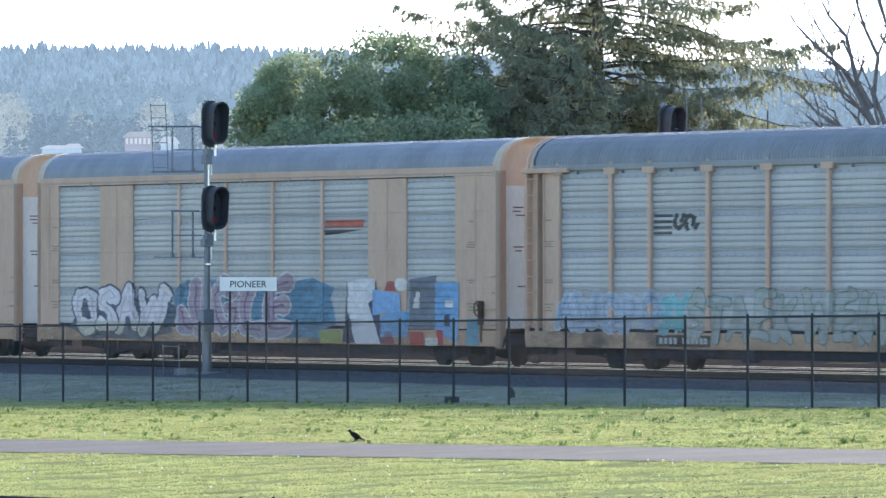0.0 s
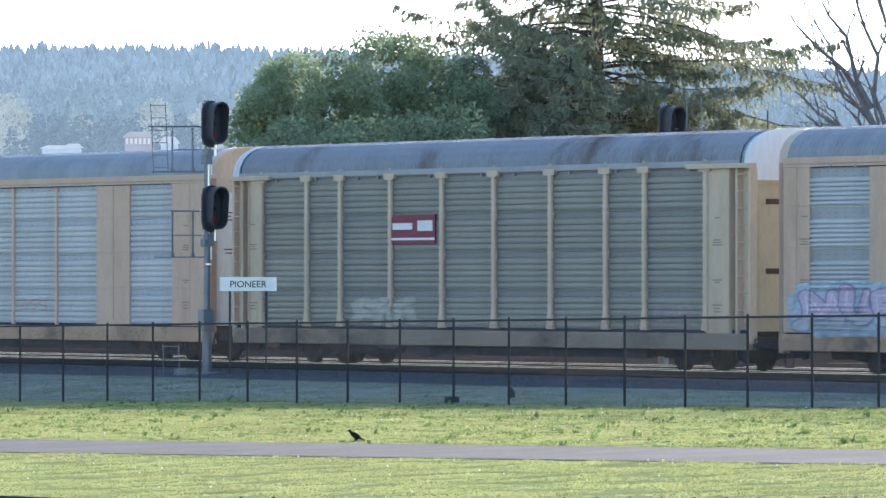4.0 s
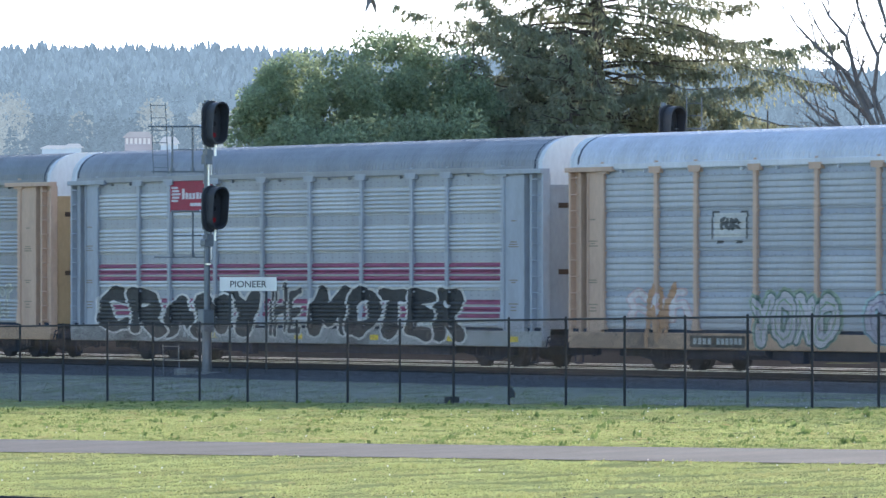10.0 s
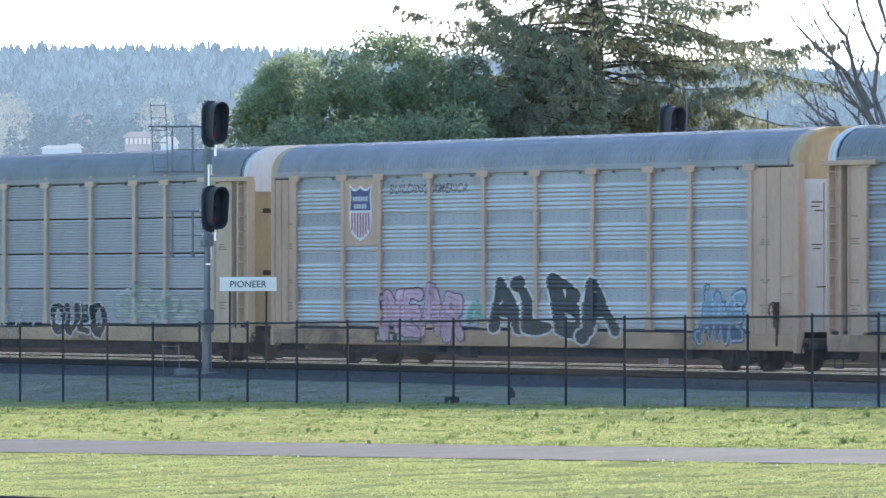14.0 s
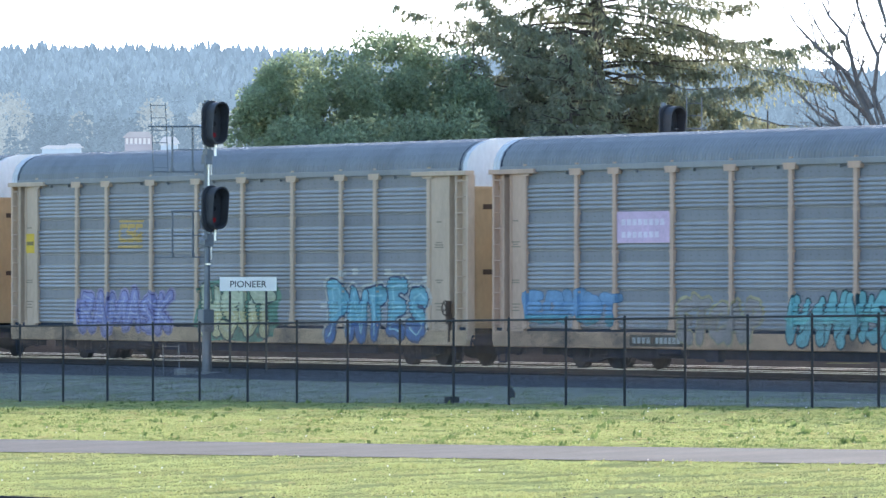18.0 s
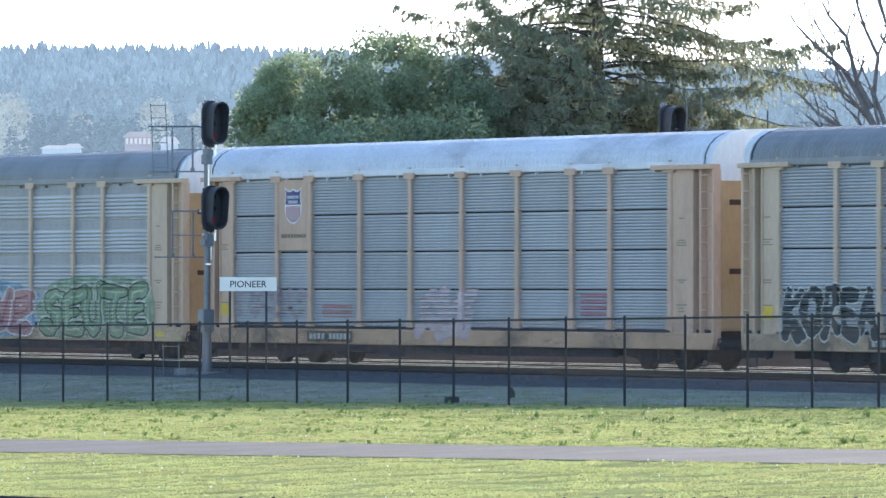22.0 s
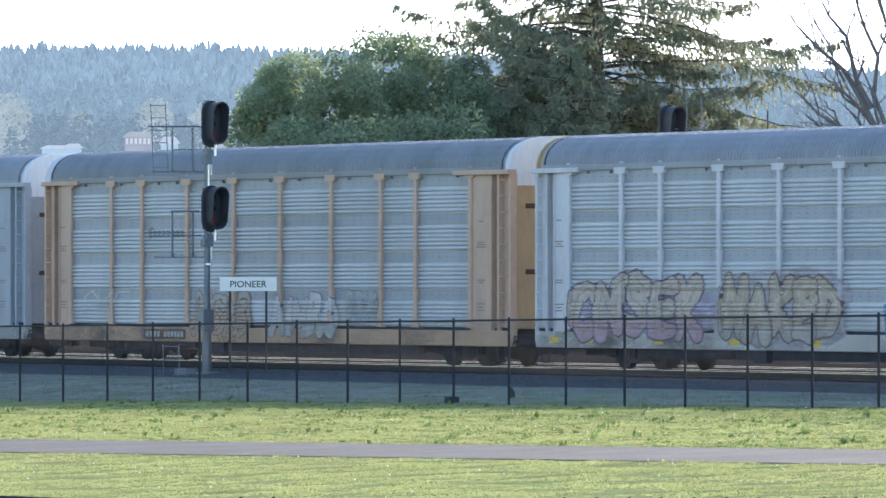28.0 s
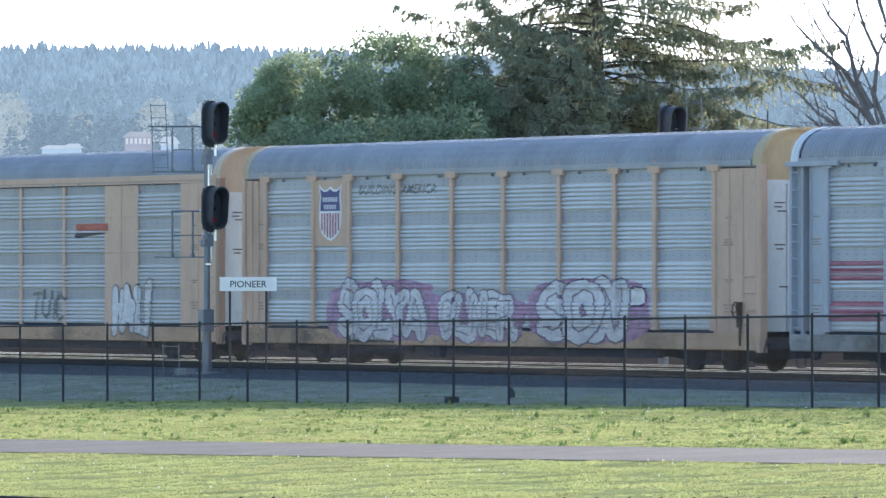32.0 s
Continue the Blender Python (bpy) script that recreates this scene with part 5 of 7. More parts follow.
    # turquoise script
    piece(L, (1.55, 6.6, 0.9, 1.9), (0.16, 0.32, 0.56), (0.06, 0.16, 0.32), word="EDMDT", seed=121, fat=0.22, edge=0.025, tight=0.7, low=((0.10, 0.30, 0.40), 1.2))
    piece(L, (9.25, 13.3, 0.5, 1.75), (0.30, 0.29, 0.31), (0.17, 0.17, 0.19), word="ETCAP", seed=122, fat=0.15, edge=0.025, halo=(0.40, 0.38, 0.26))
    piece(L, (14.4, 23.2, 0.42, 1.9), (0.17, 0.44, 0.52), (0.03, 0.07, 0.10), word="HANNISALECH", seed=123, fat=0.15, edge=0.05, slant=0.28, tight=0.7)
    coat(L, ([(14.3, 1.18), (18.0, 1.28), (23.6, 1.05), (23.2, 0.92), (18.0, 1.1), (14.6, 1.02)], [(0, 1, 4, 5), (1, 2, 3, 4)]), (0.18, 0.52, 0.58), 4, "painted_swash", "turquoise swash")
    number_bars(L, 7.0)
    # three bright pieces
    for k in range(3):
        ring = ([], [])
        s0 = 7.05 + 0.49 * k
        stroke(ring, [(s0 + 0.36, 3.58), (s0, 3.58), (s0, 3.18 if k != 1 else 3.38), (s0 + 0.36, 3.18 if k == 0 else 3.38), (s0 + 0.36, 3.18), (s0, 3.18)], 0.055)
        coat(M, ring, (0.54, 0.39, 0.13), 0, "emblem", "faded gold bent bar")
    coat(M, rect(6.95, 8.5, 3.68, 3.74), (0.54, 0.39, 0.13), 0, "emblem_bar", "faded gold emblem")
    coat(M, rect(6.95, 8.5, 2.97, 3.04), (0.54, 0.39, 0.13), 0, "emblem_bar", "faded gold emblem")
    piece(M, (4.4, 10.4, 0.5, 1.92), (0.26, 0.29, 0.58), (0.08, 0.08, 0.24), word="RAMASK", seed=131, fat=0.16, edge=0.035, tight=0.7, shine=(0.46, 0.50, 0.72), halo=(0.36, 0.36, 0.62))
    piece(M, (11.95, 16.6, 0.42, 2.07), (0.46, 0.54, 0.42), (0.05, 0.08, 0.08), back=(0.14, 0.32, 0.26), word="HSUT", low=((0.52, 0.52, 0.32), 1.25), fat=0.18, edge=0.05, seed=14, tight=0.6, shine=(0.58, 0.64, 0.52))
    for k, (a, z) in enumerate(((19.5, 2.0), (20.4, 2.25), (21.1, 2.3), (22.9, 2.28), (23.4, 2.15), (25.2, 1.5), (19.3, 1.4), (25.0, 2.1))):
        coat(M, fit_box([blob(400 + k)], (a - 0.16, a + 0.2, z - 0.08, z + 0.09))[0], (0.52, 0.55, 0.57), 0, "painted_dot", "pale spray-painted puff")
    piece(M, (19.4, 25.3, 0.36, 2.2), (0.17, 0.42, 0.57), (0.05, 0.08, 0.16), word="PNTES", low=((0.06, 0.16, 0.40), 0.98), fat=0.18, edge=0.05, seed=13, halo=(0.50, 0.54, 0.56), shine=(0.30, 0.58, 0.72))
    placard(M, (1.0, 1.55, 2.85, 3.4), (0.66, 0.44, 0.04), ((0.1, 0.9, 0.4, 0.6),), (0.2, 0.15, 0.05), label="small yellow placard")
    # black and green letters
    for k in range(3):
        coat(N, rect(6.65, 7.5, 3.42 + 0.13 * k, 3.49 + 0.13 * k), (0.09, 0.10, 0.11), 0, "emblem_bar", "dark emblem bars")
    coat(N, fit_box([wild(2, 140, 0.15)], (7.5, 8.5, 3.4, 3.75))[0], (0.08, 0.09, 0.10), 0, "emblem", "dark emblem")
    for k in range(2):
        coat(N, rect(7.5, 9.0, 2.9 + 0.16 * k, 3.0 + 0.16 * k), (0.14, 0.16, 0.17), 0, "mark", "dark bars")
    piece(N, (1.8, 6.35, 0.5, 2.05), (0.035, 0.042, 0.05), (0.54, 0.60, 0.62), word="KOREA", fat=0.16, edge=0.05, seed=15, tight=0.75)
    coat(N, fit_box([blob(142)], (7.06, 8.95, 0.95, 1.82))[0], (0.30, 0.40, 0.17), 0, "painted_cloud", "green painted blob")
    piece(N, (7.25, 8.75, 1.0, 1.75), (0.32, 0.42, 0.18), (0.14, 0.22, 0.10), word="GPO", seed=148, fat=0.15, edge=0.02)
    piece(N, (10.7, 16.2, 0.42, 2.27), (0.46, 0.53, 0.58), (0.06, 0.10, 0.13), word="AIIAOL", seed=147, fat=0.20, edge=0.05, tight=0.55, low=((0.20, 0.36, 0.40), 1.3), shine=(0.58, 0.64, 0.66), halo=(0.40, 0.40, 0.30))
    coat(N, fit_box([blob(144)], (18.2, 20.6, 0.85, 1.8))[0], (0.40, 0.44, 0.56), 0, "painted_cloud", "pale blue painted patch")
    piece(N, (20.7, 24.9, 0.88, 1.9), (0.27, 0.29, 0.33), (0.11, 0.12, 0.14), word="MARB", seed=145, fat=0.14, edge=0.025)
    number_bars(N, 5.8)
    for c in (N, O, K):
        placard(c, (0.98, 1.45, 1.15, 1.45), (0.62, 0.42, 0.05), (), label="small yellow placard")
    # pale roof with a small shield
    part("shield_plate", Geo().box(4.42, 6.16, -1.575, -1.50, 2.88, 4.74), paint(TAN), O, "tan plate behind the shield")
    emblem(O, 5.3, 3.55, 4.55, 0.95)
    for k in range(8):
        part("mark", Geo().box(4.6 + 0.18 * k, 4.74 + 0.18 * k, -1.582, -1.575, 3.2, 3.3), spray((0.2, 0.16, 0.1)), O)
    piece(O, (1.9, 6.2, 1.0, 2.0), (0.34, 0.30, 0.36), None, n=4, seed=151, fat=0.10)
    piece(O, (12.05, 15.5, 0.45, 2.0), (0.52, 0.46, 0.52), (0.42, 0.36, 0.42), n=3, seed=152)
    coat(O, rect(20.75, 22.15, 1.15, 1.8), (0.36, 0.20, 0.26), 0, "painted_block", "faded pink block")
    coat(O, rect(6.9, 8.6, 1.1, 1.45), (0.38, 0.22, 0.24), 0, "painted_block", "faded red block")
    number_bars(O, 6.1)
    # long colourful strip
    coat(P, rect(1.75, 9.4, 1.85, 1.98), (0.10, 0.40, 0.24), 0, "painted_line", "green line")
    piece(P, (1.5, 9.1, 0.45, 1.85), (0.28, 0.27, 0.36), (0.11, 0.10, 0.16), back=(0.30, 0.30, 0.40), word="MYEWENS", seed=161, fat=0.15, edge=0.05, tight=0.5, shine=(0.48, 0.47, 0.56))
    piece(P, (9.4, 17.9, 0.44, 2.03), (0.38, 0.23, 0.24), (0.60, 0.60, 0.66), back=(0.26, 0.42, 0.60), word="HEANE", low=((0.36, 0.20, 0.24), 0.98), seed=162, fat=0.18, edge=0.05, slant=0.1, tight=0.75, shine=(0.20, 0.08, 0.10))
    piece(P, (18.1, 25.3, 0.44, 2.12), (0.21, 0.31, 0.22), (0.05, 0.075, 0.06), back=(0.26, 0.36, 0.28), word="SEUTE", seed=163, fat=0.15, edge=0.05, tight=0.8, shine=(0.40, 0.48, 0.40), halo=(0.46, 0.51, 0.48))
    yellow_tags(P, (2.5, 25.9))
    # orange car with red pieces
    piece(Q, (1.9, 9.8, 0.45, 2.12), (0.42, 0.22, 0.32), (0.10, 0.06, 0.10), back=(0.34, 0.44, 0.54), word="NAKIE", seed=171, fat=0.17, edge=0.045, tight=0.7, slant=0.1, shine=(0.58, 0.52, 0.56), low=((0.34, 0.22, 0.34), 1.0))
    piece(Q, (13.6, 20.2, 0.45, 1.92), (0.48, 0.15, 0.22), (0.58, 0.56, 0.60), back=(0.05, 0.05, 0.055), word="RIOER", seed=172, fat=0.18, edge=0.05, tight=0.6, slant=-0.12, shine=(0.60, 0.44, 0.50), low=((0.40, 0.08, 0.16), 0.95))
    piece(Q, (21.0, 22.2, 0.9, 1.9), (0.46, 0.34, 0.24), None, n=2, seed=173, fat=0.07)
    number_bars(Q, 7.6, False)
    # silver-white car
    piece(R, (1.65, 8.4, 0.46, 2.37), (0.50, 0.45, 0.43), (0.17, 0.13, 0.19), word="CNSEK", low=((0.48, 0.36, 0.46), 1.1), fat=0.18, edge=0.045, seed=16, tight=0.65, shine=(0.40, 0.34, 0.28))
    coat(R, fit_box([blob(188)], (2.2, 9.0, 0.75, 1.9))[0], (0.42, 0.38, 0.54), 0, "painted_cloud", "lilac spray-painted background")
    piece(R, (9.05, 14.8, 0.44, 2.3), (0.46, 0.40, 0.34), (0.17, 0.13, 0.16), back=(0.44, 0.44, 0.52), word="NAKED", low=((0.44, 0.42, 0.42), 1.0), fat=0.18, edge=0.045, seed=17, tight=0.65, shine=(0.54, 0.52, 0.50))
    coat(R, fit_box([blob(183)], (16.5, 23.2, 0.35, 2.45))[0], (0.10, 0.36, 0.66), 0, "painted_cloud", "bright blue spray-painted background")
    piece(R, (17.7, 22.2, 0.42, 2.15), (0.56, 0.37, 0.50), (0.025, 0.025, 0.03), word="UASP", low=((0.34, 0.46, 0.40), 1.25), fat=0.20, edge=0.06, seed=184, tight=0.65)
    for k in range(34):
        a, z = 16.75 + (k % 17) * 0.38, (0.6, 2.22)[k // 17] + 0.10 * math.sin(k * 2.3)
        coat(R, fit_box([blob(500 + k, 8)], (a, a + 0.13, z, z + 0.09))[0], (0.05, 0.14, 0.36), 0.4, "painted_dot", "dark blue painted dot")
    piece(R, (23.7, 24.7, 1.5, 2.2), (0.10, 0.11, 0.13), None, n=3, seed=185, fat=0.05)
    yellow_tags(R, (1.0, 2.7, 6.2, 9.8, 13.6, 17.2, 21.0, 24.8))
    # clean car with small pieces
    piece(S, (9.2, 12.95, 0.5, 1.85), (0.40, 0.38, 0.37), (0.17, 0.11, 0.12), word="MSAB", low=((0.42, 0.33, 0.28), 1.2), seed=191, fat=0.21, edge=0.03, tight=0.7, shine=(0.14, 0.10, 0.10))
    piece(S, (13.9, 18.0, 0.5, 1.8), (0.52, 0.53, 0.58), (0.13, 0.13, 0.17), word="AIMRO", low=((0.40, 0.46, 0.50), 0.9), seed=192, fat=0.18, edge=0.03, tight=0.75)
    piece(S, (18.3, 20.3, 0.95, 1.86), (0.36, 0.40, 0.43), (0.16, 0.20, 0.20), word="BOUP", seed=193, fat=0.12, edge=0.022)
    piece(S, (2.2, 5.5, 1.1, 1.85), (0.50, 0.54, 0.56), None, n=3, seed=194, fat=0.04)
    for k in range(8):
        coat(S, rect(6.65 + 0.28 * k, 6.85 + 0.28 * k, 3.25 if k else 3.22, 3.44 if k else 3.54), (0.20, 0.235, 0.27), 0, "mark", "dark bars")
    number_bars(S, 6.4)
    # grey car with green pieces
    piece(T, (9.7, 17.1, 0.43, 1.86), (0.42, 0.38, 0.41), (0.09, 0.08, 0.10), word="ERIEK", back=(0.24, 0.36, 0.32), low=((0.42, 0.36, 0.37), 0.85), fat=0.19, edge=0.05, seed=18, tight=0.6, shine=(0.56, 0.54, 0.58))
    piece(T, (18.5, 22.4, 0.45, 1.88), (0.50, 0.51, 0.60), (0.12, 0.13, 0.18), back=(0.40, 0.44, 0.36), word="REKS", fat=0.18, edge=0.05, seed=19, tight=0.6, shine=(0.26, 0.27, 0.36))
    for k, (a, z0, z1) in enumerate(((9.8, 0.42, 1.0), (11.6, 0.40, 0.8), (13.6, 0.40, 0.9), (15.4, 0.42, 0.95), (10.6, 1.75, 2.02), (14.2, 1.78, 2.05))):
        flat_shape(T, [(a, z0), (a + 0.9, z0), (a + 1.3, z1), (a + 0.3, z1)], (0.10, 0.36, 0.24), 0)
    number_bars(T, 6.8)
    # white bubble letters on purple
    for k, (a, b, z1) in enumerate(((4.9, 11.3, 2.1), (10.9, 15.9, 1.75), (15.8, 22.0, 2.12))):
        coat(U, fit_box([blob(211 + k)], (a, b, 0.5, z1))[0], (0.42, 0.27, 0.44), 0, "painted_cloud", "purple spray-painted background")
    for k, (a, b, z1, w) in enumerate(((5.5, 10.6, 2.18, "SOLYA"), (11.1, 15.5, 1.93, "GLINER"), (16.2, 21.0, 2.22, "SON"))):
        piece(U, (a, b, 0.42, z1), (0.56, 0.59, 0.68), (0.13, 0.11, 0.17), word=w, fat=(0.25, 0.20, 0.27)[k], edge=0.04, seed=20 + k, tight=0.45, shine=(0.20, 0.18, 0.25))
    coat(U, fit_box([blob(219)], (20.9, 21.8, 1.4, 1.95))[0], (0.10, 0.06, 0.14), 1, "painted_dot", "white painted dot")
    coat(U, fit_box([blob(219)], (21.0, 21.7, 1.45, 1.9))[0], (0.62, 0.66, 0.72), 2, "painted_dot", "white painted dot")
    number_bars(U, 6.2)
    piece(V, (20.6, 23.2, 0.46, 2.17), (0.56, 0.59, 0.66), (0.10, 0.11, 0.14), word="HALI", fat=0.20, edge=0.045, seed=24, tight=0.6)
    piece(V, (15.4, 17.6, 0.92, 1.82), (0.16, 0.19, 0.21), (0.16, 0.19, 0.21), word="TUIC", seed=222, fat=0.04, edge=0.02, slant=0.15)
    for c in train:
        stencils(c, 1.2)
        stencils(c, 25.75)


TRAIN = []
for s in CARS:
    TRAIN.append(build_car(s))
    TRAIN[-1]["build"], TRAIN[-1]["ribs"] = s["kind"], s.get("style", "ribbed")
decorate(TRAIN)
# ---- beside the line: fences, signals, sign ----
FENCE_A, FENCE_B = Vector((2.6, -14.75, -0.88)), Vector((45.13, -16.38, -0.45))
SPAN = (FENCE_B - FENCE_A) / 16
FENCE_H = 1.86
fence = thing("chain_link_fence", "black chain-link fence with slim posts and top rail", "fence", tuple(FENCE_A))
post_g = Geo().tube((0, 0, -0.15), (0, 0, FENCE_H - 0.02), 0.028, 0.028, 10)
post_g.tube((0, 0, FENCE_H - 0.02), (0, 0, FENCE_H + 0.03), 0.036, 0.02, 10)
FPOST = post_g.mesh("fence_post")
rail_g = Geo().tube((0, 0, FENCE_H - 0.03), tuple(SPAN + Vector((0, 0, FENCE_H - 0.03))), 0.022, 0.022, 8)
FRAIL = rail_g.mesh("top_rail")


def link_mesh():
    """Woven wire: two families of slanting wires, thin as they are."""
    g_v, g_f = [], []
    L = SPAN.length
    d = SPAN.normalized()
    pitch, w = 0.075, 0.0032
    H = FENCE_H - 0.06
    for sgn in (1, -1):
        n = int((L + H) / pitch)
        for k in range(n + 1):
            c = k * pitch - (H if sgn > 0 else 0)
            a0, a1 = (c, c + H) if sgn > 0 else (c, c - H)
            z0, z1 = 0.03, 0.03 + H
            if sgn < 0 and a1 > L:
                continue
            t0, t1 = 0.0, 1.0
            for lim, s in ((0.0, 1), (L, -1)):
                f0, f1 = (a0 - lim) * s, (a1 - lim) * s
                if f0 < 0 and f1 < 0:
                    t0 = 2
                elif f0 < 0:
                    t0 = max(t0, f0 / (f0 - f1))
                elif f1 < 0:
                    t1 = min(t1, f0 / (f0 - f1))
            if t0 >= t1:
                continue
            p = [d * (a0 + (a1 - a0) * t) + Vector((0, 0, z0 + (z1 - z0) * t)) for t in (t0, t1)]
            off = [Vector((0, 0, w)) * 1.4, Vector((d.y, -d.x, 0)) * w * sgn, Vector((0, 0, -w)) * 1.4]
            b = len(g_v)
            for q in p:
                g_v += [tuple(q + o) for o in off]
            g_f += [(b, b + 1, b + 4, b + 3), (b + 1, b + 2, b + 5, b + 4), (b + 2, b, b + 3, b + 5)]
    return mesh_of(g_v, g_f, "link")


LINK = link_mesh()
for k in range(-14, 28):
    at = tuple(SPAN * k)
    part("fence_post", FPOST, M_FENCE, fence, "", at)
    part("top_rail", FRAIL, M_FENCE, fence, "", at)
    tagged(part("wire_mesh", LINK, M_FENCE, fence, "thin woven wire", at), kind="stuff")


def signal(at, heads, top, category="railway signal", label="black railway signal mast with red lights and ladder", cage=True):
    """A mast with oval signal heads that face along the track; heads: heights of their centres."""
    sig = thing("railway_signal", label, category, tuple(at), "railway signals")
    part("mast", Geo().tube((0, 0, 0.25), (0, 0, top), 0.085, 0.075, 14), M_MAST, sig, "grey metal mast")
    part("mast_foot", Geo().tube((0, 0, 0), (0, 0, 1.15), 0.14, 0.12, 14), M_MAST, sig)
    part("base_block", Geo().box(-0.35, 0.35, -0.35, 0.35, -0.4, 0.10, 0.03), M_CONCRETE, sig, "concrete foundation")
    for h in heads:
        def stadium(hw, hh, n=32):
            ring = [2 * math.pi * (k + 0.5) / n for k in range(n)]
            return [(hw * math.cos(a), (hh - hw) * (1 if a < math.pi else -1) + hw * math.sin(a)) for a in ring]
        oval, mouth = stadium(0.33, 0.62), stadium(0.26, 0.55)
        n = len(oval)
        cx = 0.16
        v = [(cx + e, y, h + z) for e in (0.0, 0.05) for y, z in oval]
        plate = part("target_plate", Geo().add(v, [tuple(range(n)), tuple(range(2 * n - 1, n - 1, -1))] + [(k, (k + 1) % n, (k + 1) % n + n, k + n) for k in range(n)]), M_SIGNAL, sig, "matt black oval backing plate")
        plate.rotation_euler = (0, 0, radians(13))
        vv, ff = [], []
        for x, sc in ((0.05, 1.0), (0.36, 1.03), (0.36, 0.95), (0.06, 0.92)):
            vv += [(cx + x * (1.0 + 0.14 * z / 0.5 if x > 0.1 else 1.0), 0.05 + y * sc, h + 0.02 + z * sc) for y, z in mouth]
        for b in range(3):
            ff += [(b * n + k, b * n + (k + 1) % n, (b + 1) * n + (k + 1) % n, (b + 1) * n + k) for k in range(n)]
        part("visor", Geo().add(vv, ff), M_VISOR, plate, "long dark visor round the lights")
        for j, dz in enumerate((0.32, 0.0, -0.30)):
            part("lens", Geo().tube((cx + 0.05, 0.05, h + dz), (cx + 0.08, 0.05, h + dz), 0.07, 0.065, 14), M_RED if j == 2 else M_LETTER, plate, "lit red lens" if j == 2 else "dark lens")
        cy = 0.03
        part("conduit", Geo().tube((0.02, 0.11, h - 1.35), (0.02, 0.11, h - 0.55), 0.032, 0.032, 10), M_BRIGHT, sig, "bright galvanised conduit")
        part("elbow", Geo().tube((cx + 0.02, 0.16, h - 0.85), (cx + 0.02, 0.16, h - 0.55), 0.035, 0.035, 10), M_BRIGHT, sig, "bright galvanised conduit")
        part("back_box", Geo().box(cx - 0.22, cx, cy - 0.16, cy + 0.16, h - 0.55, h + 0.55, 0.05), M_SIGNAL, sig)
        part("bracket", Geo().box(-0.1, cx, -0.07, 0.11, h - 0.85, h - 0.68, 0.02), M_MAST, sig)
        part("bracket_pipe", Geo().tube((cx - 0.05, cy, h - 0.80), (cx - 0.05, cy, h - 0.5), 0.05, 0.05, 10), M_MAST, sig)
    if cage:
        def at_side(a, z, c=0.0):
            return -RIGHT * a + AHEAD * c + Vector((0, 0, z))
        for top, foot, reach, inner in ((6.61, 5.41, 1.47, True), (4.36, 3.14, 1.40, False)):
            landing = Geo()
            for c in (0.10, 0.24, 0.38, 0.52):
                landing.tube(at_side(-0.05, foot, c), at_side(reach, foot, c), 0.018, 0.018, 6)
            for k in range(9):
                landing.tube(at_side(reach * k / 8, foot, 0.08), at_side(reach * k / 8, foot, 0.54), 0.010, 0.010, 5)
            part("platform", landing, M_MAST, sig, "small grated platform")
            rails = Geo()
            for c in (0.08, 0.54):
                for a in (0.39, 0.93):
                    rails.tube(at_side(a, foot, c), at_side(a, top, c), 0.020, 0.020, 6)
                    rails.box(*[q for lo, hi in zip(at_side(a + 0.05, foot, c + 0.03), at_side(a - 0.05, foot + 0.10, c - 0.03)) for q in sorted((lo, hi))])
                rails.tube(at_side(0.12, top, c), at_side(1.56 if inner else 0.96, top, c), 0.022, 0.022, 6)
                rails.tube(at_side(0.08, foot + 0.58, c), at_side(0.94, foot + 0.58, c), 0.014, 0.014, 6)
            rails.tube(at_side(0.93, top, 0.08), at_side(0.93, top, 0.54), 0.020, 0.020, 6)
            part("guard_rail", rails, M_MAST, sig, "thin guard rail")
            for c in (0.08, 0.54):
                part("rail_clamp", Geo().tube(at_side(0.08, top, c), at_side(0.20, top, c), 0.036, 0.036, 8).tube(at_side(0.04, foot + 0.58, c), at_side(0.14, foot + 0.58, c), 0.034, 0.034, 8), M_BRIGHT, sig, "bright clamp")
        for z0, z1, a0, a1, wide in ((5.36, 7.22, 1.23, 1.31, 0.39), (-0.02, 0.82, 0.95, 0.97, 0.42)):
            ladder = Geo()
            for c in (-wide / 2, wide / 2):
                ladder.tube(at_side(a0 + c, z0, 0.3), at_side(a1 + c, z1, 0.3), 0.016, 0.016, 6)
            k = z1 - 0.05
            while k > z0:
                a = a0 + (a1 - a0) * (k - z0) / (z1 - z0)
                ladder.tube(at_side(a - wide / 2, k, 0.3), at_side(a + wide / 2, k, 0.3), 0.012, 0.012, 6)
                k -= 0.33
            part("ladder", ladder, M_MAST, sig, "thin steel ladder")
        part("joint_box", Geo().box(-0.12, 0.12, -0.12, 0.12, 5.60, 5.86, 0.03).box(-0.13, 0.13, -0.13, 0.13, 3.42, 3.62, 0.03), M_MAST, sig)
        # Bright tube added for the glint on the mast, plus a metal band.
        part("mast_band", Geo().tube((0, 0, 4.52), (0, 0, 6.10), 0.03, 0.03, 8).tube((0, 0, 2.93), (0, 0, 2.97), 0.088, 0.088, 12), M_BRIGHT, sig, "bright metal band").location = tuple(RIGHT * 0.05 - AHEAD * 0.07)
        part("relay_box", Geo().box(-0.17, 0.17, -0.2, 0.14, 1.15, 1.75, 0.03), M_MAST, sig)
    return sig


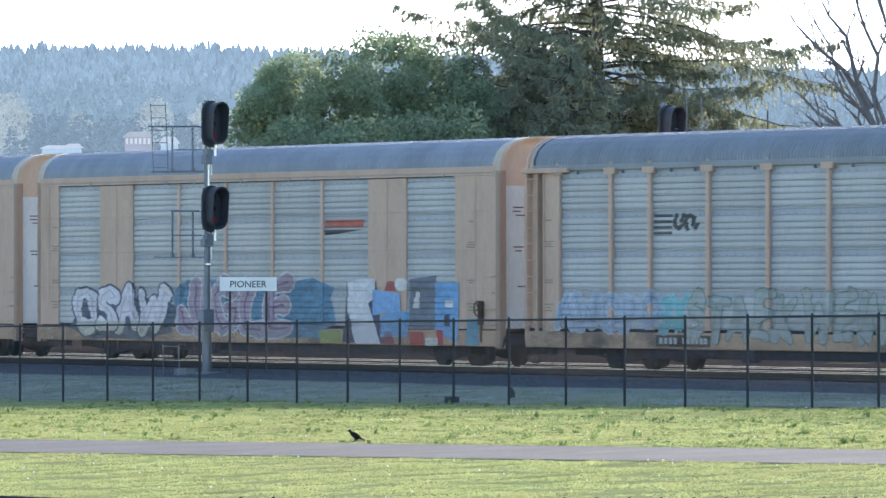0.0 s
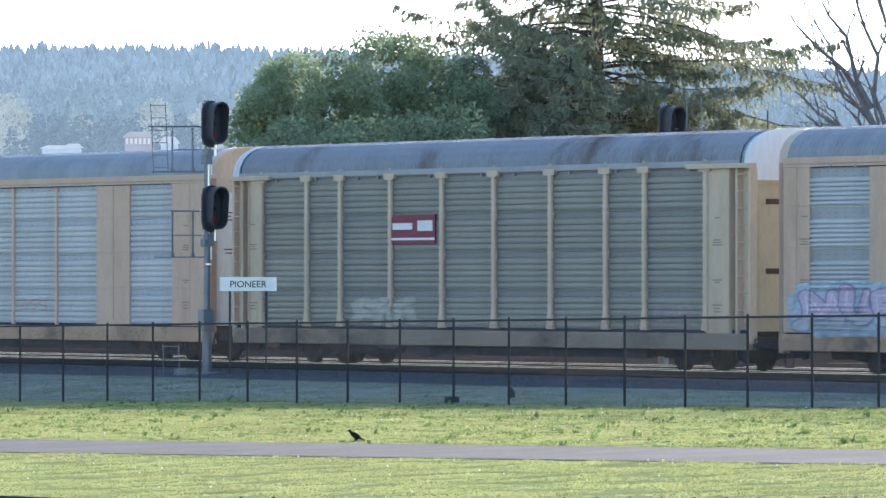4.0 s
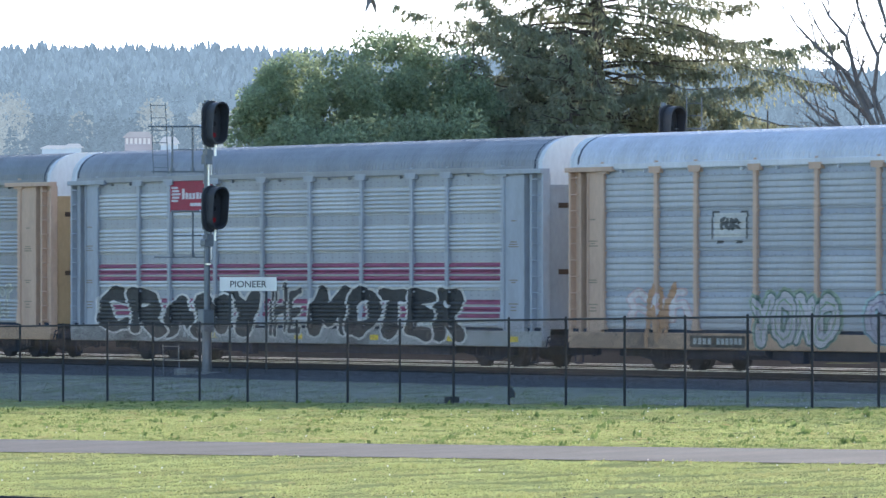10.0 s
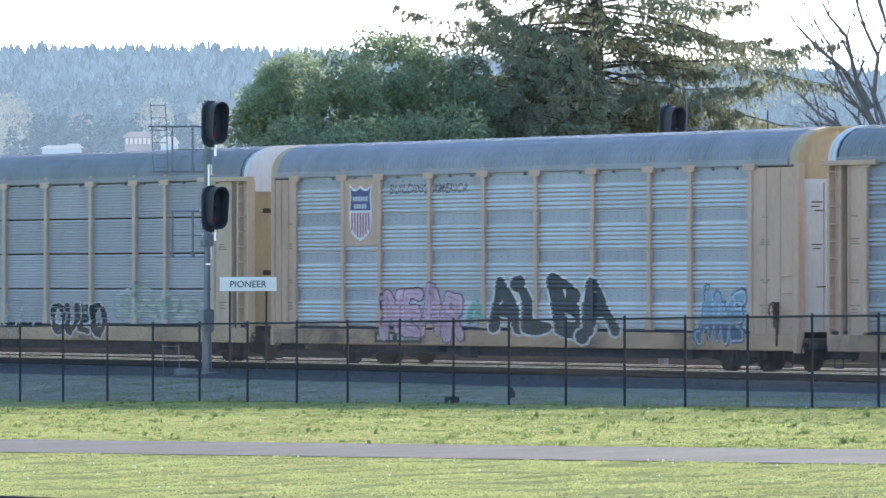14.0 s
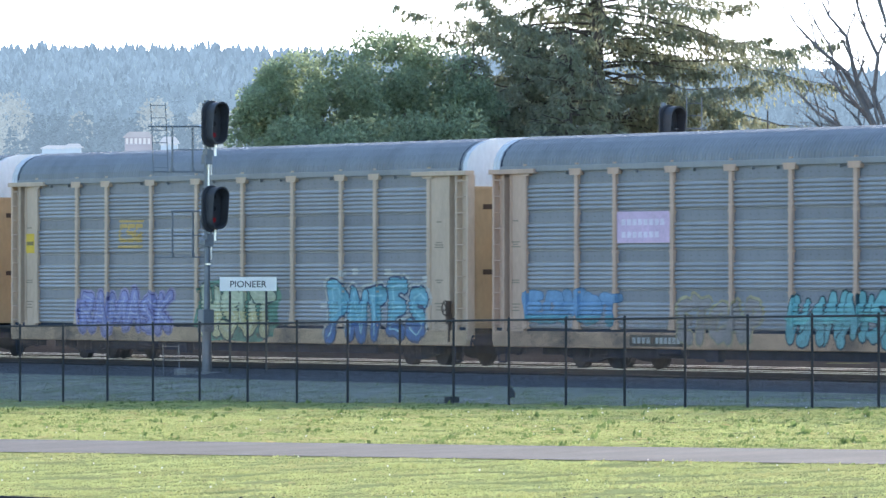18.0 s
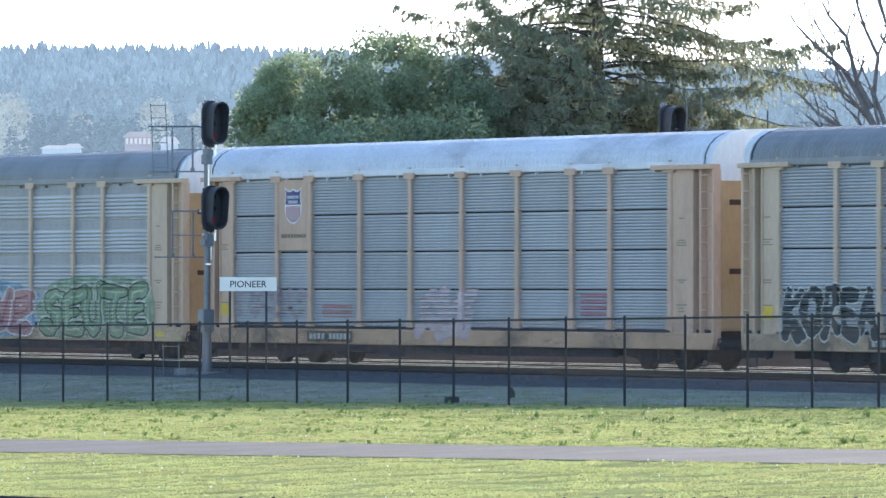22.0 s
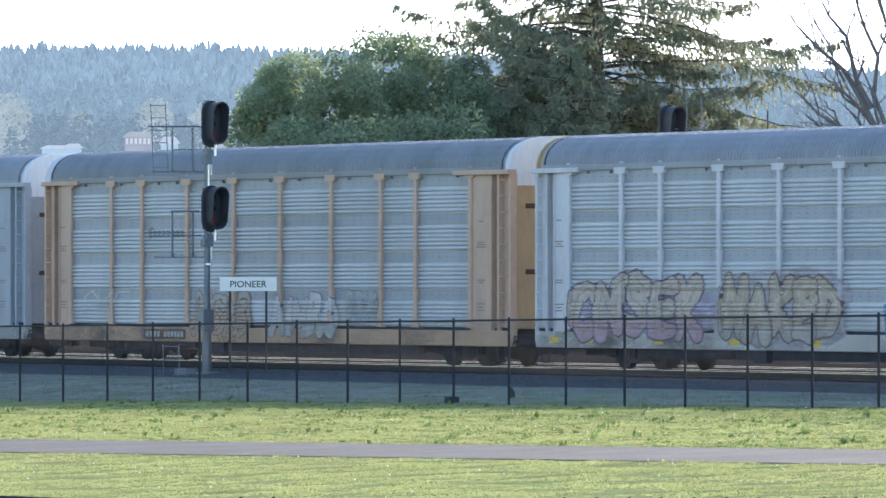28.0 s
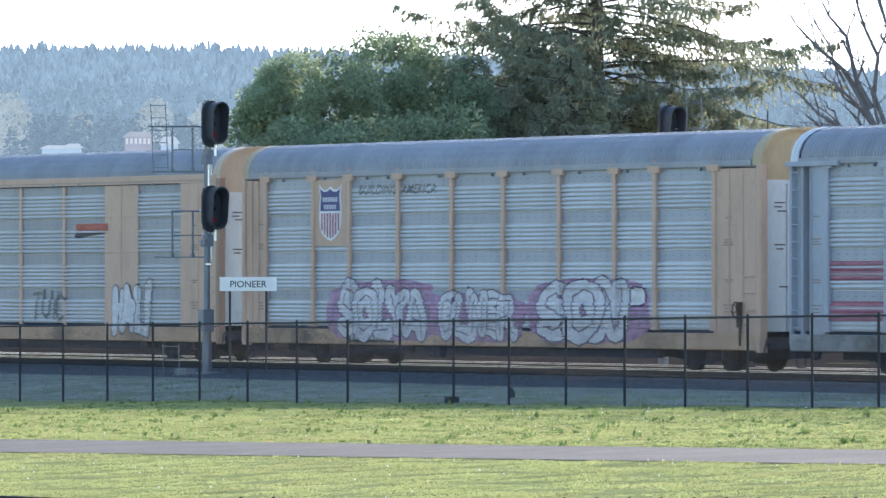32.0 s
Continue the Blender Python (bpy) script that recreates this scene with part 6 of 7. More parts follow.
M_BRIGHT = mat("bright_galvanised_pipe", (0.75, 0.76, 0.78), 0.3, 1.0, 0.1, 3, 40)
M_VISOR = mat("dull_black_visor", (0.05, 0.052, 0.06), 0.5, 0.0, 0.3, 3, 40)
near_sig = signal(site(-6.26, 200.7, -0.45), (6.67, 4.42), 7.3)
part("equipment_box", Geo().box(-0.75, -0.05, -0.6, -0.3, -0.05, 0.18, 0.02), M_CONCRETE, near_sig, "pale cable box")
far_sig = signal(site(5.86, 201.2, -0.5), (6.62, 4.4), 7.3, cage=False)
cage = Geo()
for c in (0.62, 1.02):
    cage.tube(RIGHT * c + Vector((0, 0, 5.2)), RIGHT * c + Vector((0, 0, 7.45)), 0.018, 0.018, 6)
for k in range(7):
    cage.tube(RIGHT * 0.62 + Vector((0, 0, 5.3 + k * 0.33)), RIGHT * 1.02 + Vector((0, 0, 5.3 + k * 0.33)), 0.013, 0.013, 6)
for z in (6.0, 6.6):
    cage.tube(RIGHT * 0.05 + Vector((0, 0, z)), RIGHT * 1.15 + Vector((0, 0, z)), 0.018, 0.018, 6)
part("ladder", cage, M_MAST, far_sig, "thin steel ladder")

M_CRATE = mat("dark_plastic", (0.05, 0.055, 0.058), 0.6, 0, 0.3, 3, 30)
# station name board on two posts
board = thing("name_board", "white station name board on two posts reading PIONEER", "sign", tuple(site(-5.14, 199.6, -0.45)), rz=math.atan2(RIGHT.y, RIGHT.x))
part("sign_panel", Geo().box(-0.75, 0.75, -0.025, 0.0, 2.24, 2.61, 0.008), M_SIGNWHITE, board)
word = bpy.data.curves.new("word", "FONT")
word.body, word.size, word.align_x, word.extrude, word.offset = "PIONEER", 0.245, "CENTER", 0.002, 0.001
tmp = bpy.data.objects.new("tmp", word)
word_me = bpy.data.meshes.new_from_object(tmp)
bpy.data.objects.remove(tmp)
for v in word_me.vertices:
    v.co = Vector((v.co.x * 1.0, -0.029 - v.co.z, v.co.y * 1.0 + 2.34))
part("lettering", word_me, M_LETTER, board, "black letters")
for x in (-0.48, 0.48):
    part("sign_post", Geo().box(x - 0.03, x + 0.03, 0.0, 0.05, -0.2, 2.5, 0.008), M_CRATE, board)

# litter and boxes at the fence's foot
def lump(name, at, size, material, label, category, seed):
    rng = random.Random(seed)
    bm = bmesh.new()
    bmesh.ops.create_icosphere(bm, subdivisions=2, radius=1)
    for v in bm.verts:
        k = 1 + 0.35 * noise.noise(v.co * 1.3 + Vector((seed, 0, 0)))
        v.co = Vector((v.co.x * size[0] * k, v.co.y * size[1] * k, max(-0.3, v.co.z) * size[2] * k))
    me = bpy.data.meshes.new(name)
    bm.to_mesh(me)
    bm.free()
    ob = part(name, me, material, None, label)
    ob.location = (at.x, at.y, ground_z(at.x, at.y) + size[2] * 0.2)
    ob.rotation_euler = (0, 0, rng.uniform(0, 3))
    return tagged(ob, "", category)


M_STONE = mat("pale_stone", (0.45, 0.44, 0.42), 0.9, 0, 0.3, 3, 30, 0.5)
for k, (r, a, s) in enumerate(((0.62, 166.6, 0.06), (0.80, 166.2, 0.07), (1.0, 166.8, 0.07), (1.08, 169.5, 0.06), (0.50, 167.0, 0.05))):
    lump("stone", site(r, a), (s * 1.4, s, s * 0.7), M_STONE, "pale broken stone lying by the fence", "stone", 3 + k)
crate = thing("utility_box", "low dark utility box beside the fence", "box", (24.75, -14.75, ground_z(24.75, -14.75) - 0.02))
part("body", Geo().box(-0.12, 0.12, -0.12, 0.12, 0, 0.15, 0.02), M_CRATE, crate)
part("lid", Geo().box(-0.13, 0.13, -0.13, 0.13, 0.15, 0.17, 0.01), M_CRATE, crate)
lump("bucket", site(1.52, 168.5), (0.1, 0.1, 0.22), M_CRATE, "dark bag slumped against a fence post", "bag", 21)

# picket fence close to the viewpoint, only its tips rise into view
pick = thing("picket_fence", "dark iron picket fence with pointed tips", "fence", tuple(site(0, 76.0, 0)))
PICKET = Geo().tube((0, 0, -1.75), (0, 0, -0.19), 0.018, 0.018, 6).tube((0, 0, -0.19), (0, 0, -0.12), 0.034, 0.034, 8).tube((0, 0, -0.12), (0, 0, -0.095), 0.034, 0.008, 8).mesh("picket")
for k in range(-26, 24):
    at = RIGHT * (1.22 + k * 0.325)
    drop = -0.042 if k >= 0 else (-0.036 if k in (-10, -9) else -0.12)
    part("picket", PICKET, M_FENCE, pick, "", tuple(at + Vector((0, 0, drop))))
for z in (-0.55, -1.5):
    g = Geo().tube(tuple(RIGHT * -8 + Vector((0, 0, z))), tuple(RIGHT * 9 + Vector((0, 0, z))), 0.02, 0.02, 6)
    part("fence_rail", g, M_FENCE, pick)
part("cap_rail", Geo().tube(tuple(RIGHT * -6.0 + Vector((0, 0, -0.10))), tuple(RIGHT * -3.3 + Vector((0, 0, -0.19))), 0.03, 0.03, 8), M_FENCE, pick)
# ---- plants ----
def soup(name, verts, faces, material, parent=None, label="", smooth=False):
    """A mesh from arrays of triangles or quads."""
    verts, faces = np.asarray(verts, np.float32), np.asarray(faces, np.int32)
    me = bpy.data.meshes.new(name)
    k = faces.shape[1]
    me.vertices.add(len(verts))
    me.vertices.foreach_set("co", verts.ravel())
    me.loops.add(faces.size)
    me.loops.foreach_set("vertex_index", faces.ravel())
    me.polygons.add(len(faces))
    me.polygons.foreach_set("loop_start", np.arange(0, faces.size, k, dtype=np.int32))
    me.polygons.foreach_set("loop_total", np.full(len(faces), k, np.int32))
    if smooth:
        me.polygons.foreach_set("use_smooth", [True] * len(faces))
    me.update()
    return part(name, me, material, parent, label)


RNG = np.random.default_rng(7)
GX, GY = np.vectorize(lambda x, y: ground_z(x, y)), None


def cards(pos, length, width, direction, spin):
    """Small pointed quads at pos, growing along direction; arrays of n."""
    n = len(pos)
    d = direction / np.linalg.norm(direction, axis=1, keepdims=True)
    side = np.cross(d, spin)
    side /= np.linalg.norm(side, axis=1, keepdims=True) + 1e-9
    L, W = length[:, None], width[:, None] / 2
    v = np.stack([pos, pos + d * L * 0.5 + side * W, pos + d * L, pos + d * L * 0.5 - side * W], 1).reshape(-1, 3)
    f = np.arange(4 * n, dtype=np.int32).reshape(n, 4)
    return v, f


def grass(name, n, near, far, tall, wide, label, material, keep=None, edge=0.6, parent=None, lie=0.0):
    """Tufts of blades over the strip of ground between two distances ahead; lie lays them over along the slope."""
    a = np.sqrt(RNG.uniform(near ** 2, far ** 2, n))
    r = RNG.uniform(-1, 1, n) * (0.0600 * a + edge)
    x = EYE.x + RIGHT.x * r + AHEAD.x * a
    y = EYE.y + RIGHT.y * r + AHEAD.y * a
    if keep is not None:
        k = keep(x, y)
        x, y = x[k], y[k]
    n = len(x)
    z = GX(x, y)
    base = np.stack([x, y, z], 1)
    swell = np.clip(1 + 1.6 * np.array([noise.noise((px * 0.9, py * 0.9, 2)) for px, py in zip(x, y)]), 0.35, 2.0) * np.where(y < -33, 0.7, 1.0)
    vs, fs = [], []
    for b in range(3):
        d = np.stack([RNG.normal(0.22, 0.5, n), RNG.normal(0.40, 0.5, n), np.ones(n)], 1)
        if lie:
            to = lie * np.where(RNG.uniform(0, 1, n) < 0.75, 1.0, -1.0)
            d = d * np.array([0.5, 0.5, 1.0]) + np.stack([RIGHT.x * to, RIGHT.y * to, np.zeros(n)], 1)
        pos = base + np.stack([RNG.normal(0, 0.04, n), RNG.normal(0, 0.04, n), np.full(n, -0.01)], 1)
        L = tall * RNG.uniform(0.5, 1.3, n) * swell
        v, f = cards(pos, L, np.full(n, wide) * RNG.uniform(0.6, 1.4, n), d, RNG.normal(0, 1, (n, 3)))
        fs.append(f + 4 * n * b)
        vs.append(v)
    ob = soup(name, np.concatenate(vs), np.concatenate(fs), material, parent, label)
    return tagged(ob, "", "grass", "", "stuff")


def off_path(x, y, m=0.15):
    far = -29.68 + (x - 33.46) * (0.63 / 32.45)
    near = -33.47 + (x - 41.59) * (0.90 / 30.03)
    return (y > far + m) | (y < near - m)


def lawn_patches(x, y):
    return np.array([noise.noise((px * 0.22, py * 0.35, 5)) for px, py in zip(x, y)])


M_GRASS_DRY = mat("straw_grass", (0.44, 0.37, 0.20), 0.8, 0, 0.3, 0.3, 5, 0, translucent=0.5, spec=0.02)
M_GRASS_ROUGH = mat("rough_grass", (0.30, 0.34, 0.20), 0.85, 0, 0.35, 0.3, 5, 0, translucent=0.40, spec=0.02)
M_GRASS_DARK = mat("lush_shadow_grass", (0.17, 0.23, 0.085), 0.8, 0, 0.4, 0.3, 5, 0, translucent=0.45, spec=0.02)
grass("grass", 150000, 96, 178, 0.046, 0.022, "short mown green grass", M_GRASS, lambda x, y: off_path(x, y) & (y < gravel_edge(x)))
grass("grass", 9000, 96, 164, 0.05, 0.012, "dry straw-coloured grass", M_GRASS_DRY, lambda x, y: off_path(x, y) & (y < gravel_edge(x)) & (lawn_patches(x * 0.6, y * 2.0) > 0.12))
grass("grass", 17000, 126, 178, 0.05, 0.07, "lush tufts of longer grass", M_GRASS_DARK, lambda x, y: off_path(x, y) & (y > -29) & (y < gravel_edge(x)) & (lawn_patches(x * 1.1, y * 7.0) < -0.16))
grass("grass", 22000, 124, 178, 0.24, 0.010, "long bright strands of grass laid over", M_GRASS, lambda x, y: off_path(x, y) & (y > -30) & (y < gravel_edge(x)), lie=8.0)
# Darker strands put the shadow between tufts into the grass colour.
grass("grass", 13000, 124, 178, 0.22, 0.011, "long dark strands of grass laid over", M_GRASS_DARK, lambda x, y: off_path(x, y) & (y > -30) & (y < gravel_edge(x)), lie=8.0)
grass("grass", 5000, 124, 178, 0.24, 0.02, "dry brown strands of grass laid over", M_GRASS_DRY, lambda x, y: off_path(x, y) & (y > -30) & (y < gravel_edge(x)) & (lawn_patches(x * 0.8, y * 3.0) > 0.05), lie=8.0)
grass("grass", 9000, 104, 128, 0.14, 0.010, "short bright strands of grass laid over", M_GRASS, lambda x, y: off_path(x, y) & (y < -32), lie=4.0)
grass("grass", 2600, 112, 160, 0.07, 0.03, "ragged grass along the path's edge", M_GRASS_DARK,
      lambda x, y: off_path(x, y, 0.02) & ~off_path(x, y, 0.35))
grass("grass", 34000, 152, 196, 0.055, 0.02, "shaded rough grass along the fence", M_GRASS_ROUGH, lambda x, y: (y < gravel_edge(x) + 6.5 * np.abs(RNG.normal(0, 0.6, len(x)))) & (y > gravel_edge(x) - 1.2))
grass("weeds", 12000, 165, 196, 0.04, 0.02, "sparse weeds on the gravel strip", M_GRASS_ROUGH, lambda x, y: (y < -6.0) & (y > gravel_edge(x) + 0.3) & (lawn_patches(x * 1.5, y * 1.5) > 0.02 - 0.045 * (-9.5 - y)))
grass("weeds", 2600, 124, 178, 0.10, 0.10, "dark leafy weeds in the lawn", M_GRASS_DARK,
      lambda x, y: off_path(x, y) & (y > -30) & (y < gravel_edge(x)) & (lawn_patches(x * 4.0 + 9, y * 4.0) > 0.22))
# small pale flower heads
n = 170
a = np.sqrt(RNG.uniform(108 ** 2, 158 ** 2, n))
r = RNG.uniform(-1, 1, n) * (0.06 * a + 0.5)
fx, fy = EYE.x + RIGHT.x * r + AHEAD.x * a, EYE.y + RIGHT.y * r + AHEAD.y * a
ok = off_path(fx, fy)
fx, fy = fx[ok], fy[ok]
n = len(fx)
v, f = cards(np.stack([fx, fy, GX(fx, fy) + 0.04], 1), np.full(n, 0.035), np.full(n, 0.04), np.stack([RNG.normal(0, .3, n), RNG.normal(0, .3, n), np.ones(n)], 1), RNG.normal(0, 1, (n, 3)))
tagged(soup("flower_heads", v, f, M_SIGNWHITE, None, "tiny white flower heads in the lawn"), "", "flowers", "", "stuff")

# loose ballast stones on both sides of the near track and over the far one
M_STONES = mat("loose_ballast", (0.165, 0.165, 0.172), 0.95, 0, 0.5, 8, 60, spec=0.02)


def stones(x, y, z, size, label):
    n = len(x)
    tet = np.array([(1, 0, 0), (-0.5, 0.87, 0), (-0.5, -0.87, 0), (0.1, 0.1, 0.9)])
    rot = RNG.uniform(0, 6.28, n)
    v = np.stack([np.stack([x + size * (t[0] * np.cos(rot) - t[1] * np.sin(rot)), y + size * (t[0] * np.sin(rot) + t[1] * np.cos(rot)), z + size * t[2]], 1) for t in tet], 1).reshape(-1, 3)
    f = (np.arange(n)[:, None, None] * 4 + np.array([(0, 1, 3), (1, 2, 3), (2, 0, 3)])[None]).reshape(-1, 3)
    tagged(soup("ballast_stones", v, f, M_STONES, None, label), "", "ballast", "", "stuff")


n = 26000
by = -1.6 - 8.5 * RNG.uniform(0, 1, n) ** 1.5
stones(RNG.uniform(-30, 45, n), by, np.interp(by, [-10.1, -8.5, -5.0, -3.3, -2.5, -1.6], [-0.56, -0.50, -0.52, -0.36, -0.31, -0.31]) - 0.01, RNG.uniform(0.012, 0.045, n), "loose grey ballast stones")
n = 22000
by = -4.6 + RNG.normal(0, 0.9, n)
stones(RNG.uniform(-30, 45, n), by, np.interp(by, [-10.1, -8.5, -5.0, -3.3, -2.5, -1.6], [-0.56, -0.50, -0.52, -0.36, -0.31, -0.31]) - 0.01, RNG.uniform(0.02, 0.06, n), "stones spilled from the ballast onto the gravel")
n = 30000
by = RNG.uniform(-0.6, 9.0, n)
stones(RNG.uniform(-50, 50, n), by, np.interp(by, [-0.6, 6.9, 7.8, 9.0], [-0.31, -0.31, -0.40, -0.62]) - 0.01, RNG.uniform(0.03, 0.085, n), "coarse dark stones over the far track")


def broadleaf(at, height, spread, seed, leaves, lean=0.0, material=None):
    rng = np.random.default_rng(seed)
    leaves = int(leaves * 1.8)
    tree = thing("broadleaf_tree", "dense dark green broadleaf tree behind the train", "tree", tuple(at), "trees behind the line")
    trunk = Geo()
    trunk.tube((0, 0, -0.5), (0.1, 0, height * 0.35), 0.22, 0.15, 9)
    tips = []
    for k in range(9):
        ang = k * 2.4 + seed
        end = Vector((math.cos(ang) * spread * 0.6, math.sin(ang) * spread * 0.6, height * (0.55 + 0.3 * ((k * 37) % 10) / 10)))
        trunk.tube((0.1, 0, height * (0.2 + 0.02 * k)), end, 0.09, 0.03, 6)
        tips.append(end)
    part("trunk", trunk, M_BARK, tree)
    centres, radii = [], []
    for k in range(75):
        u = rng.uniform(0.12, 1.0)
        ring = spread * math.sqrt(max(0.05, 1 - ((u - 0.45) / 0.58) ** 2))
        ang = rng.uniform(0, 6.28)
        q = rng.uniform(0.35, 0.95) ** 0.6
        rad = rng.uniform(0.6, 1.2) * spread * 0.21
        centres.append((math.cos(ang) * ring * q, math.sin(ang) * ring * q, u * (height - rad * 0.8)))
        radii.append(rad)
    centres, radii = np.array(centres), np.array(radii)
    pick = rng.choice(len(radii), leaves, p=radii ** 2 / (radii ** 2).sum())
    d = rng.normal(0, 1, (leaves, 3))
    d /= np.linalg.norm(d, axis=1, keepdims=True)
    pos = centres[pick] + d * radii[pick][:, None] * (rng.uniform(0.15, 1.5, leaves) ** 0.5)[:, None]
    grow = d + rng.normal(0, 0.7, (leaves, 3)) + np.array([0, 0, -0.2])
    v, f = cards(pos, rng.uniform(0.10, 0.21, leaves), rng.uniform(0.07, 0.13, leaves), grow, rng.normal(0, 1, (leaves, 3)))
    soup("crown", v, f, material or M_LEAF, tree)
    return tree


# Paler copy of the leaf colour: extra light on the left-hand trees.
M_LEAF_SUNNY = mat("sunlit_leaves", (0.29, 0.355, 0.215), 0.75, 0, 0.36, 0.5, 6, 0, islands=0.5, translucent=0.40, spec=0.06)
for k, (r, a, h, w, n) in enumerate(((-6.75, 292, 10.2, 1.9, 8000), (-5.8, 294, 11.3, 2.4, 12000), (-4.2, 291, 11.4, 2.6, 12000), (-2.3, 295, 12.3, 2.6, 12000), (-0.3, 298, 11.9, 2.8, 12000),
                                     (1.3, 296, 10.2, 2.0, 8000), (-7.25, 290, 7.6, 1.15, 5000), (-5.2, 286, 8.6, 2.6, 9000), (-2.8, 285, 8.6, 2.6, 9000), (0.1, 286, 9.2, 2.7, 9000))):
    broadleaf(site(r, a, -0.4), h, w, 3 + k, n, material=M_LEAF_SUNNY if k in (0, 1, 6) else None)


def conifer(at, height, reach, seed, low, high, whorl=0.42, per=5, label="tall dark conifer with drooping boughs", dense=1.0, bias=None):
    """A conifer: tapered trunk, whorls of limbs that droop and lift at the tip, hung with needle sprays."""
    rng = np.random.default_rng(seed)
    tree = thing("conifer", label, "tree", tuple(at), "trees behind the line")
    trunk = Geo()
    trunk.tube((0, 0, -0.5), (0, 0, height * 0.5), reach * 0.021, reach * 0.018, 10)
    trunk.tube((0, 0, height * 0.5), (0, 0, height), reach * 0.018, 0.03, 8)
    limbs = Geo()
    pos, grow, length = [], [], []
    z = low
    while z < min(high, height - 0.4):
        ang = rng.uniform(0, 2 * math.pi)
        L = reach * (1 - z / height) ** 0.75 * rng.choice([0.5, 0.7, 0.88, 1.0]) * rng.uniform(0.8, 1.1)
        if bias is not None:
            L *= bias(ang, z)
        rise, droop, sway = rng.uniform(-0.12, 0.34), rng.uniform(0.08, 0.42), rng.uniform(-0.2, 0.2)
        twig = np.random.default_rng(rng.integers(1 << 30))
        if L > 0.3:
            h = np.array([math.cos(ang), math.sin(ang), 0.0])
            side = np.array([-h[1], h[0], 0.0])
            steps = max(4, int(L / 0.6))
            ts = np.linspace(0, 1, steps + 1)
            P = np.array([0, 0, z]) + h[None] * (L * ts)[:, None] + side[None] * (L * sway * ts ** 2)[:, None]
            P[:, 2] += L * (rise * ts - droop * ts ** 2 + 0.16 * ts ** 4) + twig.normal(0, 0.05, steps + 1)
            for i in range(steps):
                limbs.tube(P[i], P[i + 1], 0.045 * (1 - i / steps) + 0.010, 0.045 * (1 - (i + 1) / steps) + 0.008, 5, False)
            m = int(L * 10 * dense)
            t = twig.uniform(0.15, 1.0, m) ** 0.75
            idx = np.minimum((t * steps).astype(int), steps - 1)
            base = P[idx] + (P[idx + 1] - P[idx]) * (t * steps - idx)[:, None]
            tw = (0.28 + 0.20 * L * (1 - t)) * twig.uniform(0.3, 1.3, m)
            sgn = twig.choice([-1, 1], m)
            dirn = side[None] * (sgn * twig.uniform(0.3, 1.1, m))[:, None] + h[None] * 0.6 + np.stack([twig.normal(0, .25, m), twig.normal(0, .25, m), twig.normal(-0.36, .42, m)], 1)
            for j in range(8):
                q = (j + 0.5) / 8
                p = base + dirn * (tw * q)[:, None] - np.array([0, 0, 1]) * (tw * q * q * 0.5)[:, None] + twig.normal(0, 0.03, (m, 3))
                pos.append(p)
                grow.append(dirn * 0.5 + twig.normal(0, 0.38, (m, 3)) + np.array([0, 0, -0.7]))
                length.append(twig.uniform(0.10, 0.28, m))
        z += whorl / per * rng.uniform(0.3, 1.7)
    part("trunk", trunk, M_BARK, tree)
    tagged(part("limb_work", limbs, M_BARK, tree), kind="stuff")
    pos, grow, length = np.concatenate(pos), np.concatenate(grow), np.concatenate(length)
    v, f = cards(pos, length, length * 0.36, grow, rng.normal(0, 1, pos.shape))
    soup("crown", v, f, M_NEEDLE, tree)
    return tree


def right_open(ang, z):
    """Long thin boughs high up on both sides, open sky between those on one side, a full skirt on the other."""
    c = math.cos(ang) * RIGHT.x + math.sin(ang) * RIGHT.y
    if c < -0.3:
        return 0.0 if z > 12.4 and int(z * 41) % 3 == 0 else 1.15 if 11.4 < z < 12.9 else 0.85 if z > 12.9 else 1.0
    if c > 0.15:
        if z > 12.2:
            return 0.0 if int(z * 41) % 5 < 2 else 1.36
        return 0.62 if z > 11.3 else 1.18 if z > 10.2 else 0.74
    return 0.0 if z > 12.2 and int(z * 41) % 5 < 2 else 1.0


conifer(site(6.25, 306, -0.4), 27.0, 13.0, 21, 3.2, 18.5, 0.40, 8, dense=1.55, bias=right_open)
conifer(site(3.4, 303, -0.4), 12.8, 5.4, 23, 1.5, 12.4, 0.36, 5, "bushy dark conifer beside a taller one", 1.4)
conifer(site(1.2, 300, -0.4), 11.9, 5.8, 41, 1.5, 11.6, 0.34, 5, "bushy dark conifer beside a taller one", 1.5)
conifer(site(5.0, 296, -0.4), 12.2, 5.2, 43, 1.5, 12.0, 0.34, 5, "bushy dark conifer with brownish boughs", 1.6)
conifer(site(8.6, 309, -0.4), 10.6, 4.2, 25, 1.5, 10.4, 0.36, 5, "small dark conifer among taller trees", 1.6)
conifer(site(11.3, 304, -0.4), 9.9, 4.0, 27, 3.0, 9.7, 0.40, 4, "small conifer with sparse boughs", 1.5)
conifer(site(13.0, 303, -0.4), 9.3, 3.8, 31, 3.0, 9.1, 0.40, 4, "small conifer with sparse boughs", 1.5)
conifer(site(18.9, 290, -0.4), 12.5, 2.4, 29, 1.5, 12.0, 0.40, 5, "narrow dark conifer beside a bare tree", 1.0)
broadleaf(site(9.3, 300, -0.4), 6.4, 2.0, 35, 4000)

# bare tree with grey limbs
dead = thing("bare_tree", "bare grey tree with twisted leafless limbs", "tree", tuple(site(17.6, 286, -0.4)), "trees behind the line")
dead_g = Geo()
rngd = random.Random(4)


